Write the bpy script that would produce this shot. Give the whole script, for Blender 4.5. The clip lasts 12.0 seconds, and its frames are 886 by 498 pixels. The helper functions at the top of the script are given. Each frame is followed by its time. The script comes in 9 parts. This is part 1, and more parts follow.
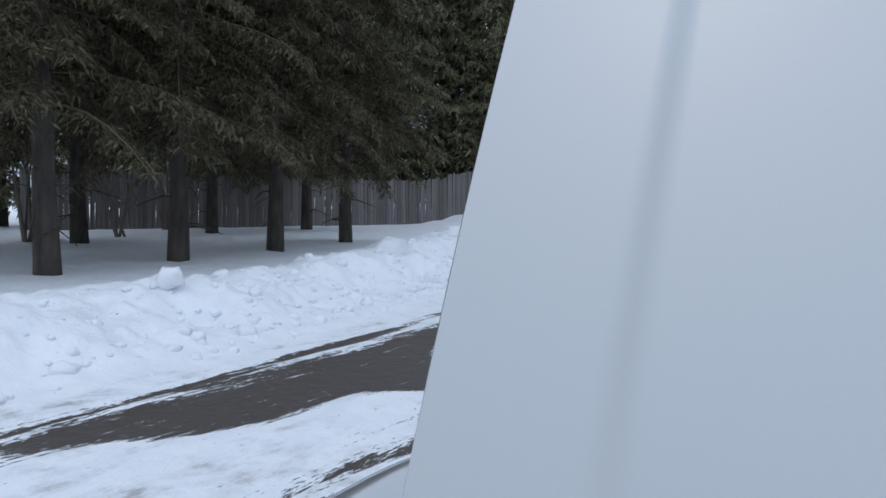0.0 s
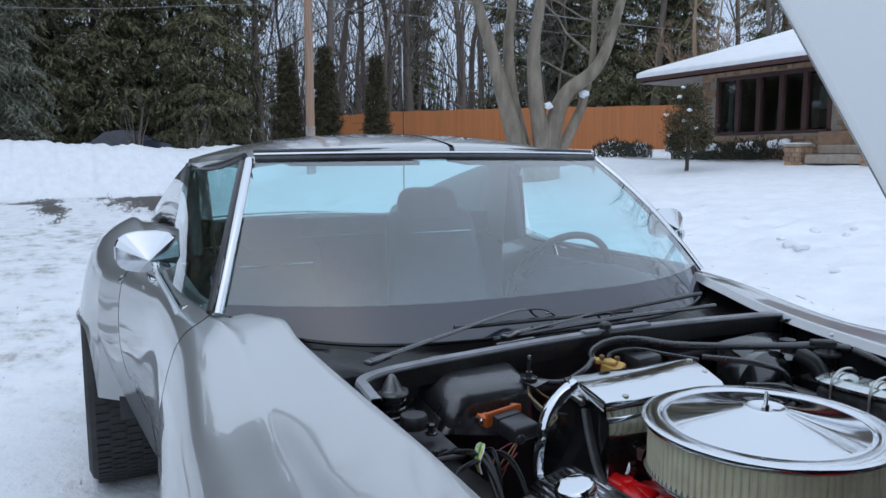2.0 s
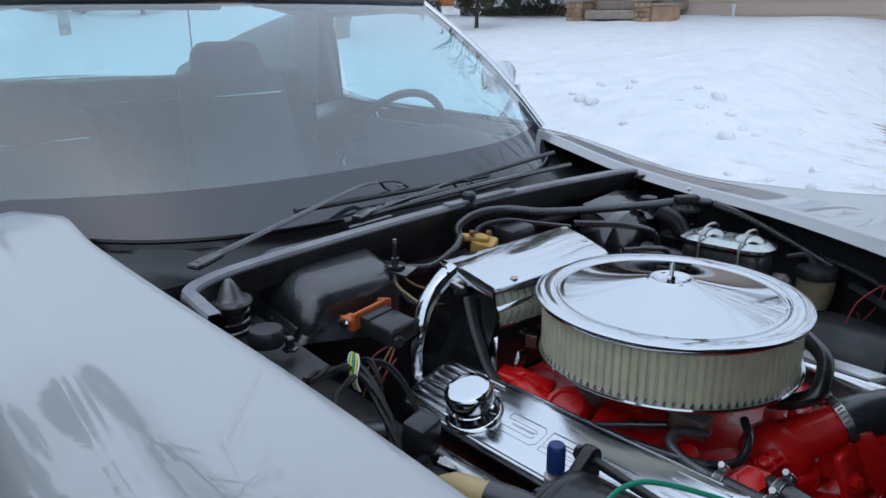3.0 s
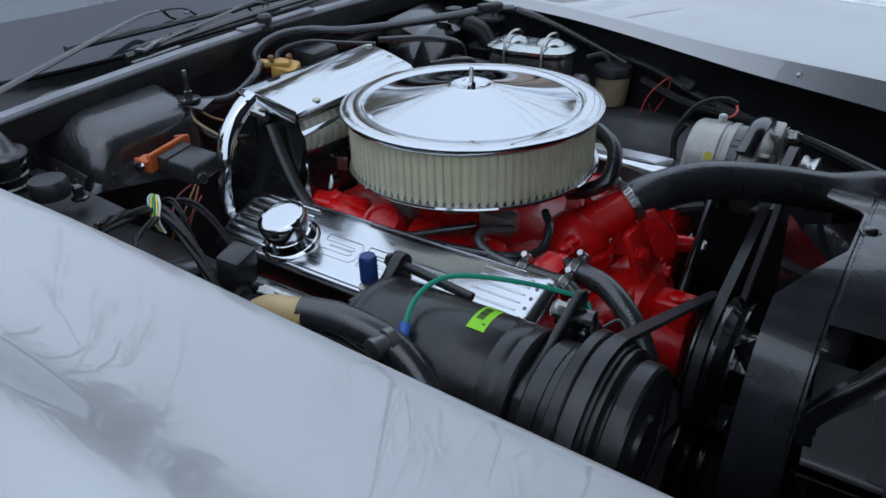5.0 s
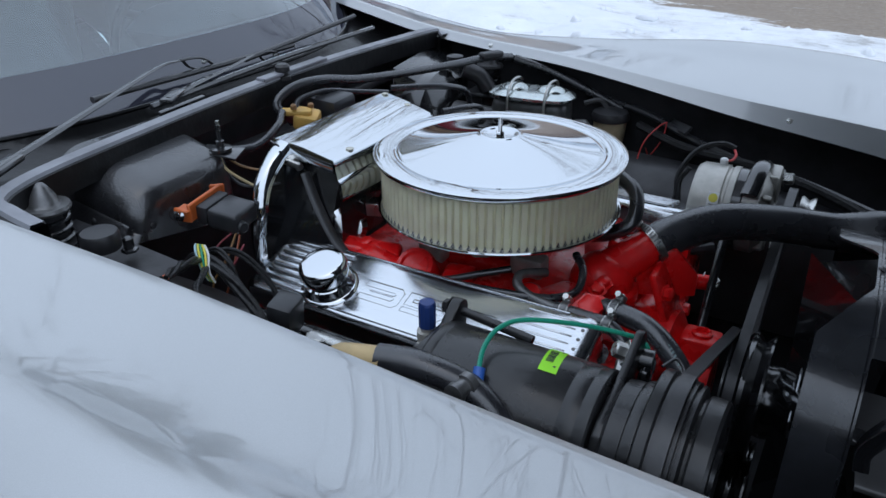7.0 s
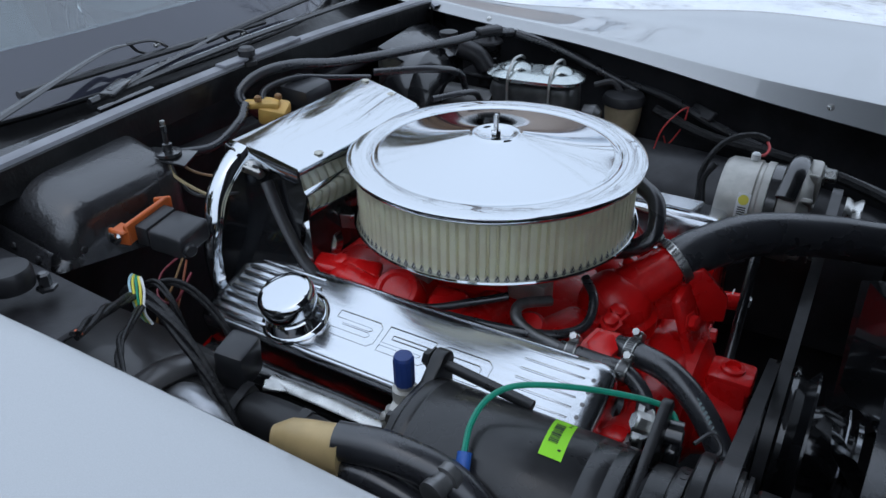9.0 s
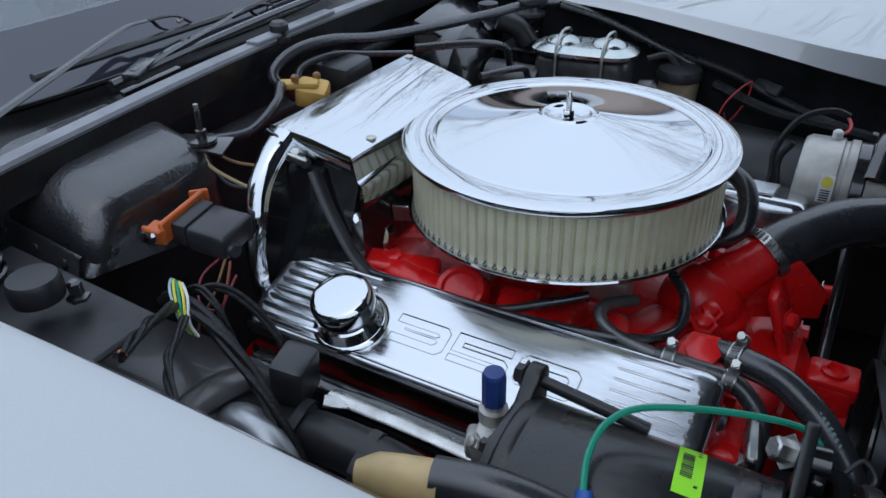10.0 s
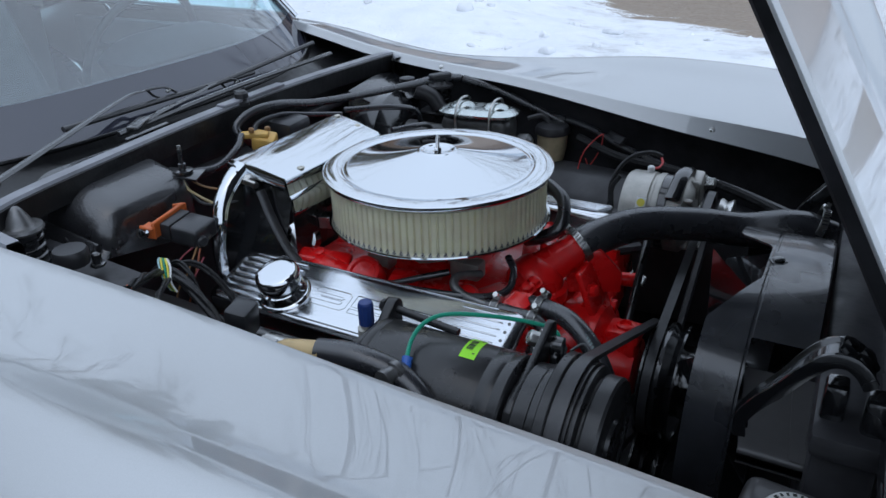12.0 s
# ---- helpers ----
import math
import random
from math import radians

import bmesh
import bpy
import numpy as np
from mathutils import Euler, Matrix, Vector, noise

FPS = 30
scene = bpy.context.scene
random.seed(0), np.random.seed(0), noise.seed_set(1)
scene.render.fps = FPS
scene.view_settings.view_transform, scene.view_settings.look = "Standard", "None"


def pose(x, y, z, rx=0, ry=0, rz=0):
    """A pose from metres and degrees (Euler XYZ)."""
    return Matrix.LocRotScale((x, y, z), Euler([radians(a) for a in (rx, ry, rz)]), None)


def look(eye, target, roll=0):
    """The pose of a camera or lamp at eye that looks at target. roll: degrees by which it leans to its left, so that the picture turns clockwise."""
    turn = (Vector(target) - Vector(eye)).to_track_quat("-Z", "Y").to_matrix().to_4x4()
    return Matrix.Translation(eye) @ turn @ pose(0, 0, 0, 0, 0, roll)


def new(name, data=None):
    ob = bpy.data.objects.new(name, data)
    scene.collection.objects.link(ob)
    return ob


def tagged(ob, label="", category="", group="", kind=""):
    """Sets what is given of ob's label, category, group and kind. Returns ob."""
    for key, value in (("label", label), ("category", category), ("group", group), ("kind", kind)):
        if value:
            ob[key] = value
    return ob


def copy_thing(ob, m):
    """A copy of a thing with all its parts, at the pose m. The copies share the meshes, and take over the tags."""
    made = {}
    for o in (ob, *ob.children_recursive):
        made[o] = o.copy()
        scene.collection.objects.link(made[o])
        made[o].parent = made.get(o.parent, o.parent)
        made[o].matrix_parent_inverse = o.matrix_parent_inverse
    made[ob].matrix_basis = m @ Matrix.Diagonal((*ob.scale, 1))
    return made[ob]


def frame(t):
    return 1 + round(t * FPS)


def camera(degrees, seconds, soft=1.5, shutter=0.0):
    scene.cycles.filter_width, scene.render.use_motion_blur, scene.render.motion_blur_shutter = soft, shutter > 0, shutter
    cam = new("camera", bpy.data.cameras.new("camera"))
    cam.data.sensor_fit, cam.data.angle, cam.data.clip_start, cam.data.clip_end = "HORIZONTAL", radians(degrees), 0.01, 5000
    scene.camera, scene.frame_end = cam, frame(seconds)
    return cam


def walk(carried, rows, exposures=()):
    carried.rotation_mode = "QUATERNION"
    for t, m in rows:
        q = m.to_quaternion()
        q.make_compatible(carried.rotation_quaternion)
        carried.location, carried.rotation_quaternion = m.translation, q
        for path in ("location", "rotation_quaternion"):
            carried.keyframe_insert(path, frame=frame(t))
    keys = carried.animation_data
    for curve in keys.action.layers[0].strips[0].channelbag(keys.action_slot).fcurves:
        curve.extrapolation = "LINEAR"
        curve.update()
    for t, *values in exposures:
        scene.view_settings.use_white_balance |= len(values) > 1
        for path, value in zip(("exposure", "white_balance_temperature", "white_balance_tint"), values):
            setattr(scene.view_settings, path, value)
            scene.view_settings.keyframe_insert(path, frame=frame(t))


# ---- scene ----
cam = camera(61.2, 12.0)
METRES, EYE, TILT, LEAN, TURN = 2.706, 1.34, -3.85, -0.9, 121.9
EAST, NORTH = 1.282, 0.068
ROWS = [
    (0.0, -0.012, 0.0, 0.0, 0.0, 0.0, -0.0),
    (0.5, -0.1494, 0.075, 0.018, -11.79, 2.0, 0.84),
    (1.0, -0.2183, 0.1787, 0.0116, -27.4, 1.18, 2.09),
    (1.5, -0.2266, 0.2978, 0.0008, -43.37, -1.29, 3.25),
    (2.0, -0.2094, 0.3578, -0.0181, -58.05, -5.76, 3.9),
    (2.5, -0.1742, 0.4042, -0.0181, -68.52, -11.52, 4.11),
    (3.0, -0.1419, 0.4309, -0.0269, -74.07, -17.23, 4.28),
    (3.5, -0.1378, 0.4108, -0.0399, -77.43, -22.11, 5.08),
    (5.5, -0.1432, 0.423, -0.0332, -89.89, -31.56, 4.96),
    (6.0, -0.1521, 0.4394, -0.0229, -91.03, -30.65, 4.49),
    (6.5, -0.152, 0.4521, -0.0243, -91.55, -29.42, 4.25),
    (7.0, -0.1478, 0.4587, -0.0237, -91.76, -28.49, 4.19),
    (7.5, -0.1426, 0.4547, -0.0264, -91.8, -28.48, 4.17),
    (9.5, -0.0673, 0.4596, -0.029, -91.46, -32.5, 4.99),
    (10.0, -0.053, 0.4757, -0.0384, -92.03, -33.02, 5.35),
    (10.5, -0.027, 0.4693, -0.0526, -93.05, -33.24, 5.51),
    (11.0, -0.0296, 0.4594, -0.0461, -94.22, -32.63, 5.48),
    (11.5, -0.0955, 0.4501, -0.0272, -94.48, -30.63, 5.38),
    (12.0, -0.1837, 0.4354, -0.0121, -93.47, -27.51, 5.32),
]
walk(cam, [(t, pose(EAST, NORTH, EYE, TILT, LEAN, TURN) @ pose(METRES * x, METRES * y, METRES * z, 90 + pitch, roll, yaw)) for t, x, y, z, yaw, pitch, roll in ROWS],
     [(0.0, -0.20), (1.0, -0.15), (2.0, -0.05), (3.5, -0.08), (5.5, 0.08), (9.5, 0.11), (11.0, 0.12), (12.0, 0.07)])

# ---- world, sun, exposure ----
world = bpy.data.worlds.new("overcast_sky")
scene.world = world
world.use_nodes = True
wn, wl = world.node_tree.nodes, world.node_tree.links
sky = wn.new("ShaderNodeTexSky")
sky.sky_type, sky.sun_disc, sky.sun_elevation, sky.sun_rotation = "NISHITA", False, radians(74), radians(150)
sky.air_density, sky.dust_density, sky.ozone_density = 1.0, 3.0, 1.0
cloud = wn.new("ShaderNodeMix")
cloud.data_type = "RGBA"
cloud.inputs[0].default_value = 0.82
cloud.inputs[7].default_value = (6.55, 8.2, 10.8, 1)
wl.new(sky.outputs[0], cloud.inputs[6])
# an overcast sky is brighter overhead than at the horizon
way, split, rise, tone = wn.new("ShaderNodeTexCoord"), wn.new("ShaderNodeSeparateXYZ"), wn.new("ShaderNodeMath"), wn.new("ShaderNodeVectorMath")
rise.operation, tone.operation = "MULTIPLY_ADD", "SCALE"
rise.inputs[1].default_value, rise.inputs[2].default_value = 0.32, 0.80
wl.new(way.outputs["Generated"], split.inputs[0])
wl.new(split.outputs[2], rise.inputs[0])
wl.new(cloud.outputs[2], tone.inputs[0])
wl.new(rise.outputs[0], tone.inputs["Scale"])
wl.new(tone.outputs[0], wn["Background"].inputs[0])
wn["Background"].inputs[1].default_value = 0.108
sun = new("sun", bpy.data.lights.new("sun", "SUN"))
sun.data.energy, sun.data.angle, sun.data.color = 0.85, radians(178), (0.95, 0.98, 1.0)
sun.matrix_world = look((2, -3.5, 14), (0, 0, 0))


# ---- materials ----
class Mat:
    """A node material with a principled shader and small helpers."""

    def __init__(self, name, base, rough=0.5, metal=0.0, coat=0.0, spec=0.5):
        self.m = bpy.data.materials.new(name)
        self.m.use_nodes = True
        self.n, self.l = self.m.node_tree.nodes, self.m.node_tree.links
        self.p = self.n["Principled BSDF"]
        self.base = base
        self.p.inputs["Base Color"].default_value = (*base, 1)
        self.p.inputs["Roughness"].default_value = rough
        self.p.inputs["Metallic"].default_value = metal
        self.p.inputs["Coat Weight"].default_value = coat
        self.p.inputs["Coat Roughness"].default_value = 0.04
        self.p.inputs["Specular IOR Level"].default_value = spec
        self.rough = rough
        self.co = self.n.new("ShaderNodeTexCoord").outputs["Object"]

    def noise(self, scale, detail=4, stretch=None, rough=0.55):
        co = self.co
        if stretch:
            mp = self.n.new("ShaderNodeMapping")
            mp.inputs["Scale"].default_value = stretch
            self.l.new(co, mp.inputs[0])
            co = mp.outputs[0]
        t = self.n.new("ShaderNodeTexNoise")
        t.inputs["Scale"].default_value, t.inputs["Detail"].default_value, t.inputs["Roughness"].default_value = scale, detail, rough
        self.l.new(co, t.inputs["Vector"])
        return t.outputs[0]

    def ramp(self, fac, stops):
        r = self.n.new("ShaderNodeValToRGB")
        e = r.color_ramp.elements
        while len(e) < len(stops):
            e.new(0.5)
        for k, (pos, col) in enumerate(stops):
            e[k].position, e[k].color = pos, (*col, 1) if len(col) == 3 else col
        self.l.new(fac, r.inputs[0])
        return r.outputs[0]

    def colour(self, sock):
        self.l.new(sock, self.p.inputs["Base Color"])
        return self

    def vary(self, scale=6, low=0.8, high=1.15, detail=4, stretch=None):
        b = self.base
        return self.colour(self.ramp(self.noise(scale, detail, stretch), [(0.3, tuple(c * low for c in b)), (0.7, tuple(min(1, c * high) for c in b))]))

    def roughen(self, scale, low, high, stretch=None):
        self.l.new(self.ramp(self.noise(scale, 3, stretch), [(0.3, (low,) * 3), (0.7, (high,) * 3)]), self.p.inputs["Roughness"])
        return self

    def bump(self, scale, strength=0.3, dist=0.002, detail=4, stretch=None):
        b = self.n.new("ShaderNodeBump")
        b.inputs["Strength"].default_value, b.inputs["Distance"].default_value = strength, dist
        self.l.new(self.noise(scale, detail, stretch), b.inputs["Height"])
        prev = self.p.inputs["Normal"].links
        if prev:
            self.l.new(prev[0].from_socket, b.inputs["Normal"])
        self.l.new(b.outputs[0], self.p.inputs["Normal"])
        return self

    def by_object(self, low=0.85, high=1.15):
        """Multiply the base colour by a random tone for each object."""
        src = self.p.inputs["Base Color"].links
        mx = self.n.new("ShaderNodeMix")
        mx.data_type, mx.blend_type = "RGBA", "MULTIPLY"
        mx.inputs[0].default_value = 1.0
        info = self.n.new("ShaderNodeObjectInfo")
        tone = self.ramp(info.outputs["Random"], [(0, (low,) * 3), (1, (high,) * 3)])
        if src:
            self.l.new(src[0].from_socket, mx.inputs[6])
        else:
            mx.inputs[6].default_value = (*self.base, 1)
        self.l.new(tone, mx.inputs[7])
        self.l.new(mx.outputs[2], self.p.inputs["Base Color"])
        return self

    def by_island(self, low=0.6, high=1.3):
        src = self.p.inputs["Base Color"].links
        mx = self.n.new("ShaderNodeMix")
        mx.data_type, mx.blend_type = "RGBA", "MULTIPLY"
        mx.inputs[0].default_value = 1.0
        geo = self.n.new("ShaderNodeNewGeometry")
        tone = self.ramp(geo.outputs["Random Per Island"], [(0, (low,) * 3), (1, (high,) * 3)])
        if src:
            self.l.new(src[0].from_socket, mx.inputs[6])
        else:
            mx.inputs[6].default_value = (*self.base, 1)
        self.l.new(tone, mx.inputs[7])
        self.l.new(mx.outputs[2], self.p.inputs["Base Color"])
        return self


def glass_material(name, tint, f0=0.08, film=None):
    """Clear tinted sheet whose gloss grows towards grazing angles; film: a breath of mist (full at, gone at, most)."""
    m = bpy.data.materials.new(name)
    m.use_nodes = True
    n, l = m.node_tree.nodes, m.node_tree.links
    n.remove(n["Principled BSDF"])
    tr, gl, lw, mx = n.new("ShaderNodeBsdfTransparent"), n.new("ShaderNodeBsdfGlossy"), n.new("ShaderNodeLayerWeight"), n.new("ShaderNodeMixShader")
    lw.inputs[0].default_value = 0.5
    power, scale = n.new("ShaderNodeMath"), n.new("ShaderNodeMath")
    power.operation, scale.operation = "POWER", "MULTIPLY_ADD"
    power.inputs[1].default_value = 3.2
    scale.inputs[1].default_value, scale.inputs[2].default_value = 1.0 - f0, f0
    tr.inputs[0].default_value = (*tint, 1)
    gl.inputs["Roughness"].default_value = 0.01
    gl.inputs["Color"].default_value = (1, 1, 1, 1)
    l.new(lw.outputs["Facing"], power.inputs[0])
    l.new(power.outputs[0], scale.inputs[0])
    l.new(scale.outputs[0], mx.inputs[0])
    l.new(tr.outputs[0], mx.inputs[1])
    l.new(gl.outputs[0], mx.inputs[2])
    out = mx.outputs[0]
    if film:
        co, sp, rg, tx, pr = n.new("ShaderNodeTexCoord"), n.new("ShaderNodeSeparateXYZ"), n.new("ShaderNodeMapRange"), n.new("ShaderNodeTexNoise"), n.new("ShaderNodeMath")
        rg.inputs[1].default_value, rg.inputs[2].default_value, rg.inputs[3].default_value, rg.inputs[4].default_value = film[0], film[1], film[2] * 1.6, film[2] * 0.12
        tx.inputs["Scale"].default_value, tx.inputs["Detail"].default_value = 3.0, 3
        pr.operation = "MULTIPLY"
        df, m2 = n.new("ShaderNodeBsdfDiffuse"), n.new("ShaderNodeMixShader")
        df.inputs[0].default_value = (0.62, 0.74, 0.84, 1)
        l.new(co.outputs["Object"], sp.inputs[0])
        l.new(co.outputs["Object"], tx.inputs["Vector"])
        l.new(sp.outputs[2], rg.inputs[0])
        l.new(rg.outputs[0], pr.inputs[0])
        l.new(tx.outputs[0], pr.inputs[1])
        l.new(pr.outputs[0], m2.inputs[0])
        l.new(out, m2.inputs[1])
        l.new(df.outputs[0], m2.inputs[2])
        out = m2.outputs[0]
    l.new(out, n["Material Output"].inputs[0])
    return m


silver = Mat("silver_paint", (0.452, 0.463, 0.468), 0.34, 0.60, 1.0).vary(1400, 0.96, 1.04, 1)
silver.p.inputs["Coat IOR"].default_value, silver.p.inputs["Coat Roughness"].default_value = 1.68, 0.015
paint = silver.m
chrome = Mat("chrome", (0.64, 0.665, 0.69), 0.035, 1.0).roughen(14, 0.02, 0.07).m
worn_chrome = Mat("dulled_chrome", (0.72, 0.73, 0.74), 0.12, 1.0).roughen(40, 0.06, 0.22).m
polished = Mat("polished_aluminium", (0.66, 0.68, 0.705), 0.16, 1.0).roughen(30, 0.12, 0.25, (0.4, 8, 8)).bump(160, 0.05, 0.001, 3).m
gloss_black = Mat("gloss_black_paint", (0.009, 0.0095, 0.011), 0.2, 0.0, 1.0, 0.6).roughen(9, 0.14, 0.34).bump(120, 0.12, 0.001).m
bay_black = Mat("brushed_black_bay_paint", (0.028, 0.028, 0.031), 0.36, spec=0.45).vary(12, 0.6, 1.8).roughen(18, 0.28, 0.6).bump(60, 0.35, 0.002).m
matte_black = Mat("flat_black_underseal", (0.020, 0.020, 0.022), 0.8, spec=0.15).vary(14, 0.6, 1.7).bump(40, 0.3, 0.002).m
satin_black = Mat("satin_black_plastic", (0.022, 0.022, 0.024), 0.34, spec=0.5).vary(20, 0.7, 1.5).roughen(10, 0.3, 0.5).bump(450, 0.15, 0.0006).m
rubber = Mat("black_rubber", (0.034, 0.034, 0.036), 0.34, spec=0.6).vary(25, 0.7, 1.6).bump(300, 0.2, 0.0006).m
hose_rubber = Mat("gloss_hose_rubber", (0.026, 0.027, 0.031), 0.24, spec=1.0).vary(25, 0.8, 1.4).roughen(20, 0.19, 0.36).bump(300, 0.12, 0.0005).m
dark_steel = Mat("dull_dark_steel", (0.20, 0.20, 0.20), 0.42, 0.8).vary(40, 0.7, 1.3).m
zinc = Mat("dull_zinc", (0.50, 0.54, 0.53), 0.22, 1.0).vary(25, 0.8, 1.1).roughen(30, 0.14, 0.34).m
# darkest black: cowl rail, wiper well, glass seal, coil holes, pleat feet
deep_black = Mat("near_black", (0.006, 0.006, 0.0065), 0.28, spec=0.5).vary(20, 0.6, 1.8).bump(50, 0.4, 0.003).m
# bluish grey base holds the sky's sheen on the rail's upper faces
rail_black = Mat("rail_paint_sky_sheen", (0.23, 0.236, 0.258), 0.30).vary(14, 0.7, 1.3).bump(90, 0.15, 0.001).m
grey_plastic = Mat("grey_plastic", (0.030, 0.031, 0.034), 0.30).vary(30, 0.8, 1.2).bump(300, 0.1, 0.0005).m
red_paint = Mat("red_engine_enamel", (0.80, 0.010, 0.011), 0.26, 0.0, 0.2).vary(9, 0.8, 1.15).roughen(20, 0.18, 0.4).bump(70, 0.35, 0.0025).m
paper = Mat("pleated_filter_paper", (1.0, 0.91, 0.67), 0.9).vary(30, 0.85, 1.08).m
steel = Mat("zinc_steel", (0.55, 0.55, 0.53), 0.3, 1.0).vary(40, 0.75, 1.15).roughen(60, 0.2, 0.45).m
cast_alu = Mat("cast_aluminium", (0.47, 0.458, 0.425), 0.45, 0.55).vary(35, 0.75, 1.15).bump(220, 0.3, 0.001).m
orange = Mat("orange_plastic", (0.62, 0.135, 0.03), 0.4).vary(20, 0.8, 1.1).m
yellow = Mat("amber_plastic", (0.62, 0.38, 0.10), 0.45).vary(25, 0.75, 1.15).m
tan = Mat("tan_plastic", (0.58, 0.42, 0.20), 0.4).vary(25, 0.75, 1.1).m
blue_cap = Mat("blue_plastic", (0.02, 0.05, 0.20), 0.4).m
blue_con = Mat("blue_connector", (0.03, 0.12, 0.45), 0.4).m
green_wire = Mat("green_wire", (0.015, 0.30, 0.19), 0.35).m
green_label = Mat("green_label", (0.33, 0.85, 0.02), 0.55).vary(30, 0.95, 1.03).m
white_label = Mat("white_label", (0.75, 0.76, 0.76), 0.5).m
ink = Mat("ink", (0.03, 0.035, 0.03), 0.6).m
red_wire = Mat("red_wire", (0.55, 0.05, 0.05), 0.45).m
yellow_wire = Mat("yellow_wire", (0.75, 0.66, 0.08), 0.45).m
pale_blue_wire = Mat("pale_blue_wire", (0.35, 0.55, 0.62), 0.45).m
brown_wire = Mat("brown_wire", (0.25, 0.13, 0.05), 0.5).m
tape = Mat("loom_tape", (0.010, 0.010, 0.011), 0.42, spec=0.35).bump(140, 0.8, 0.003).m
reservoir_plastic = Mat("reservoir_plastic", (0.52, 0.44, 0.28), 0.45).vary(30, 0.7, 1.1).m
blower_black = Mat("textured_black_case", (0.018, 0.018, 0.020), 0.26, coat=0.7, spec=0.8).vary(16, 0.8, 1.3).roughen(14, 0.2, 0.34).bump(260, 0.55, 0.0012, 2).m
compressor_black = Mat("worn_compressor_paint", (0.013, 0.0132, 0.014), 0.30, 0.0, 0.12, 0.5).vary(22, 0.6, 1.9).roughen(26, 0.22, 0.42).bump(110, 0.25, 0.001).m
shroud_black = Mat("black_shroud_paint", (0.017, 0.018, 0.021), 0.27, 0.0, 0.5, 0.7).vary(30, 0.7, 1.8).roughen(9, 0.18, 0.40).bump(45, 0.16, 0.002).m
house_black = Mat("satin_wheelhouse", (0.050, 0.048, 0.049), 0.26, 0.0, 0.35, 0.75).vary(9, 0.7, 1.4).roughen(6, 0.28, 0.5).bump(40, 0.15, 0.002).m
cabin_grey = Mat("grey_cabin_trim", (0.17, 0.175, 0.18), 0.7).vary(25, 0.85, 1.15).bump(200, 0.2, 0.001).m
seat_grey = Mat("charcoal_vinyl", (0.11, 0.113, 0.118), 0.5).vary(30, 0.8, 1.2).bump(250, 0.25, 0.001).m
interior_black = Mat("black_vinyl", (0.022, 0.022, 0.026), 0.6, spec=0.3).vary(40, 0.8, 1.4).bump(250, 0.25, 0.001).m
tyre_rubber = Mat("tyre_rubber", (0.022, 0.022, 0.022), 0.7).vary(20, 0.7, 1.6).bump(90, 0.3, 0.002).m
ws_glass = glass_material("windshield_glass", (0.62, 0.84, 0.87), 0.125, (0.91, 1.00, 0.10))
side_glass = glass_material("side_glass", (0.70, 0.93, 0.95), 0.04)
bark = Mat("bark", (0.052, 0.043, 0.036), 0.9).vary(9, 0.5, 1.5, 6, (1, 1, 0.25)).bump(20, 0.8, 0.02, 5, (1, 1, 0.3)).m
maple_bark = Mat("grey_bark", (0.23, 0.195, 0.15), 0.9).vary(5, 0.6, 1.35, 6, (1, 1, 0.3)).bump(16, 0.8, 0.02, 5, (1, 1, 0.25)).m
twig_bark = Mat("twig_bark", (0.13, 0.105, 0.09), 0.9).by_island(0.6, 1.4).m
tan_twig = Mat("tan_twigs", (0.30, 0.21, 0.14), 0.9).by_island(0.6, 1.4).m
thicket_bark = Mat("thicket_twigs", (0.10, 0.082, 0.068), 0.9).by_island(0.5, 1.5).m
needle = Mat("spruce_needles", (0.082, 0.072, 0.042), 0.75, spec=0.2).by_island(0.5, 1.6).m
blue_needle = Mat("blue_spruce_needles", (0.175, 0.182, 0.140), 0.75, spec=0.2).by_island(0.5, 1.5).m
cedar_leaf = Mat("cedar_foliage", (0.160, 0.154, 0.090), 0.75, spec=0.2).by_island(0.45, 1.6).m


# ---- building helpers ----
def lin(a, b, n):
    return [float(q) for q in np.linspace(a, b, n)]


def smooth_curve(xs, ys, x):
    """A smooth curve through the knots (cubic, with slopes from the neighbours)."""
    xs, ys, x = np.asarray(xs, float), np.asarray(ys, float), np.asarray(x, float)
    d = np.diff(ys) / np.diff(xs)
    m = np.concatenate([[d[0]], np.where(d[:-1] * d[1:] > 0, (d[:-1] + d[1:]) / 2, 0.25 * (d[:-1] + d[1:])), [d[-1]]])
    k = np.clip(np.searchsorted(xs, x) - 1, 0, len(xs) - 2)
    h = xs[k + 1] - xs[k]
    t = np.clip((x - xs[k]) / h, 0, 1)
    return (2 * t**3 - 3 * t**2 + 1) * ys[k] + (t**3 - 2 * t**2 + t) * h * m[k] + (-2 * t**3 + 3 * t**2) * ys[k + 1] + (t**3 - t**2) * h * m[k + 1]


def spline(points, steps=8):
    """A Catmull-Rom line through 3D points."""
    p = [Vector(q) for q in points]
    if len(p) < 3:
        return p
    p = [p[0] * 2 - p[1]] + p + [p[-1] * 2 - p[-2]]
    out = []
    for i in range(1, len(p) - 2):
        for s in range(steps):
            t = s / steps
            out.append(0.5 * (2 * p[i] + (p[i + 1] - p[i - 1]) * t + (2 * p[i - 1] - 5 * p[i] + 4 * p[i + 1] - p[i + 2]) * t * t + (3 * p[i] - p[i - 1] - 3 * p[i + 1] + p[i + 2]) * t**3))
    out.append(p[-2])
    return out


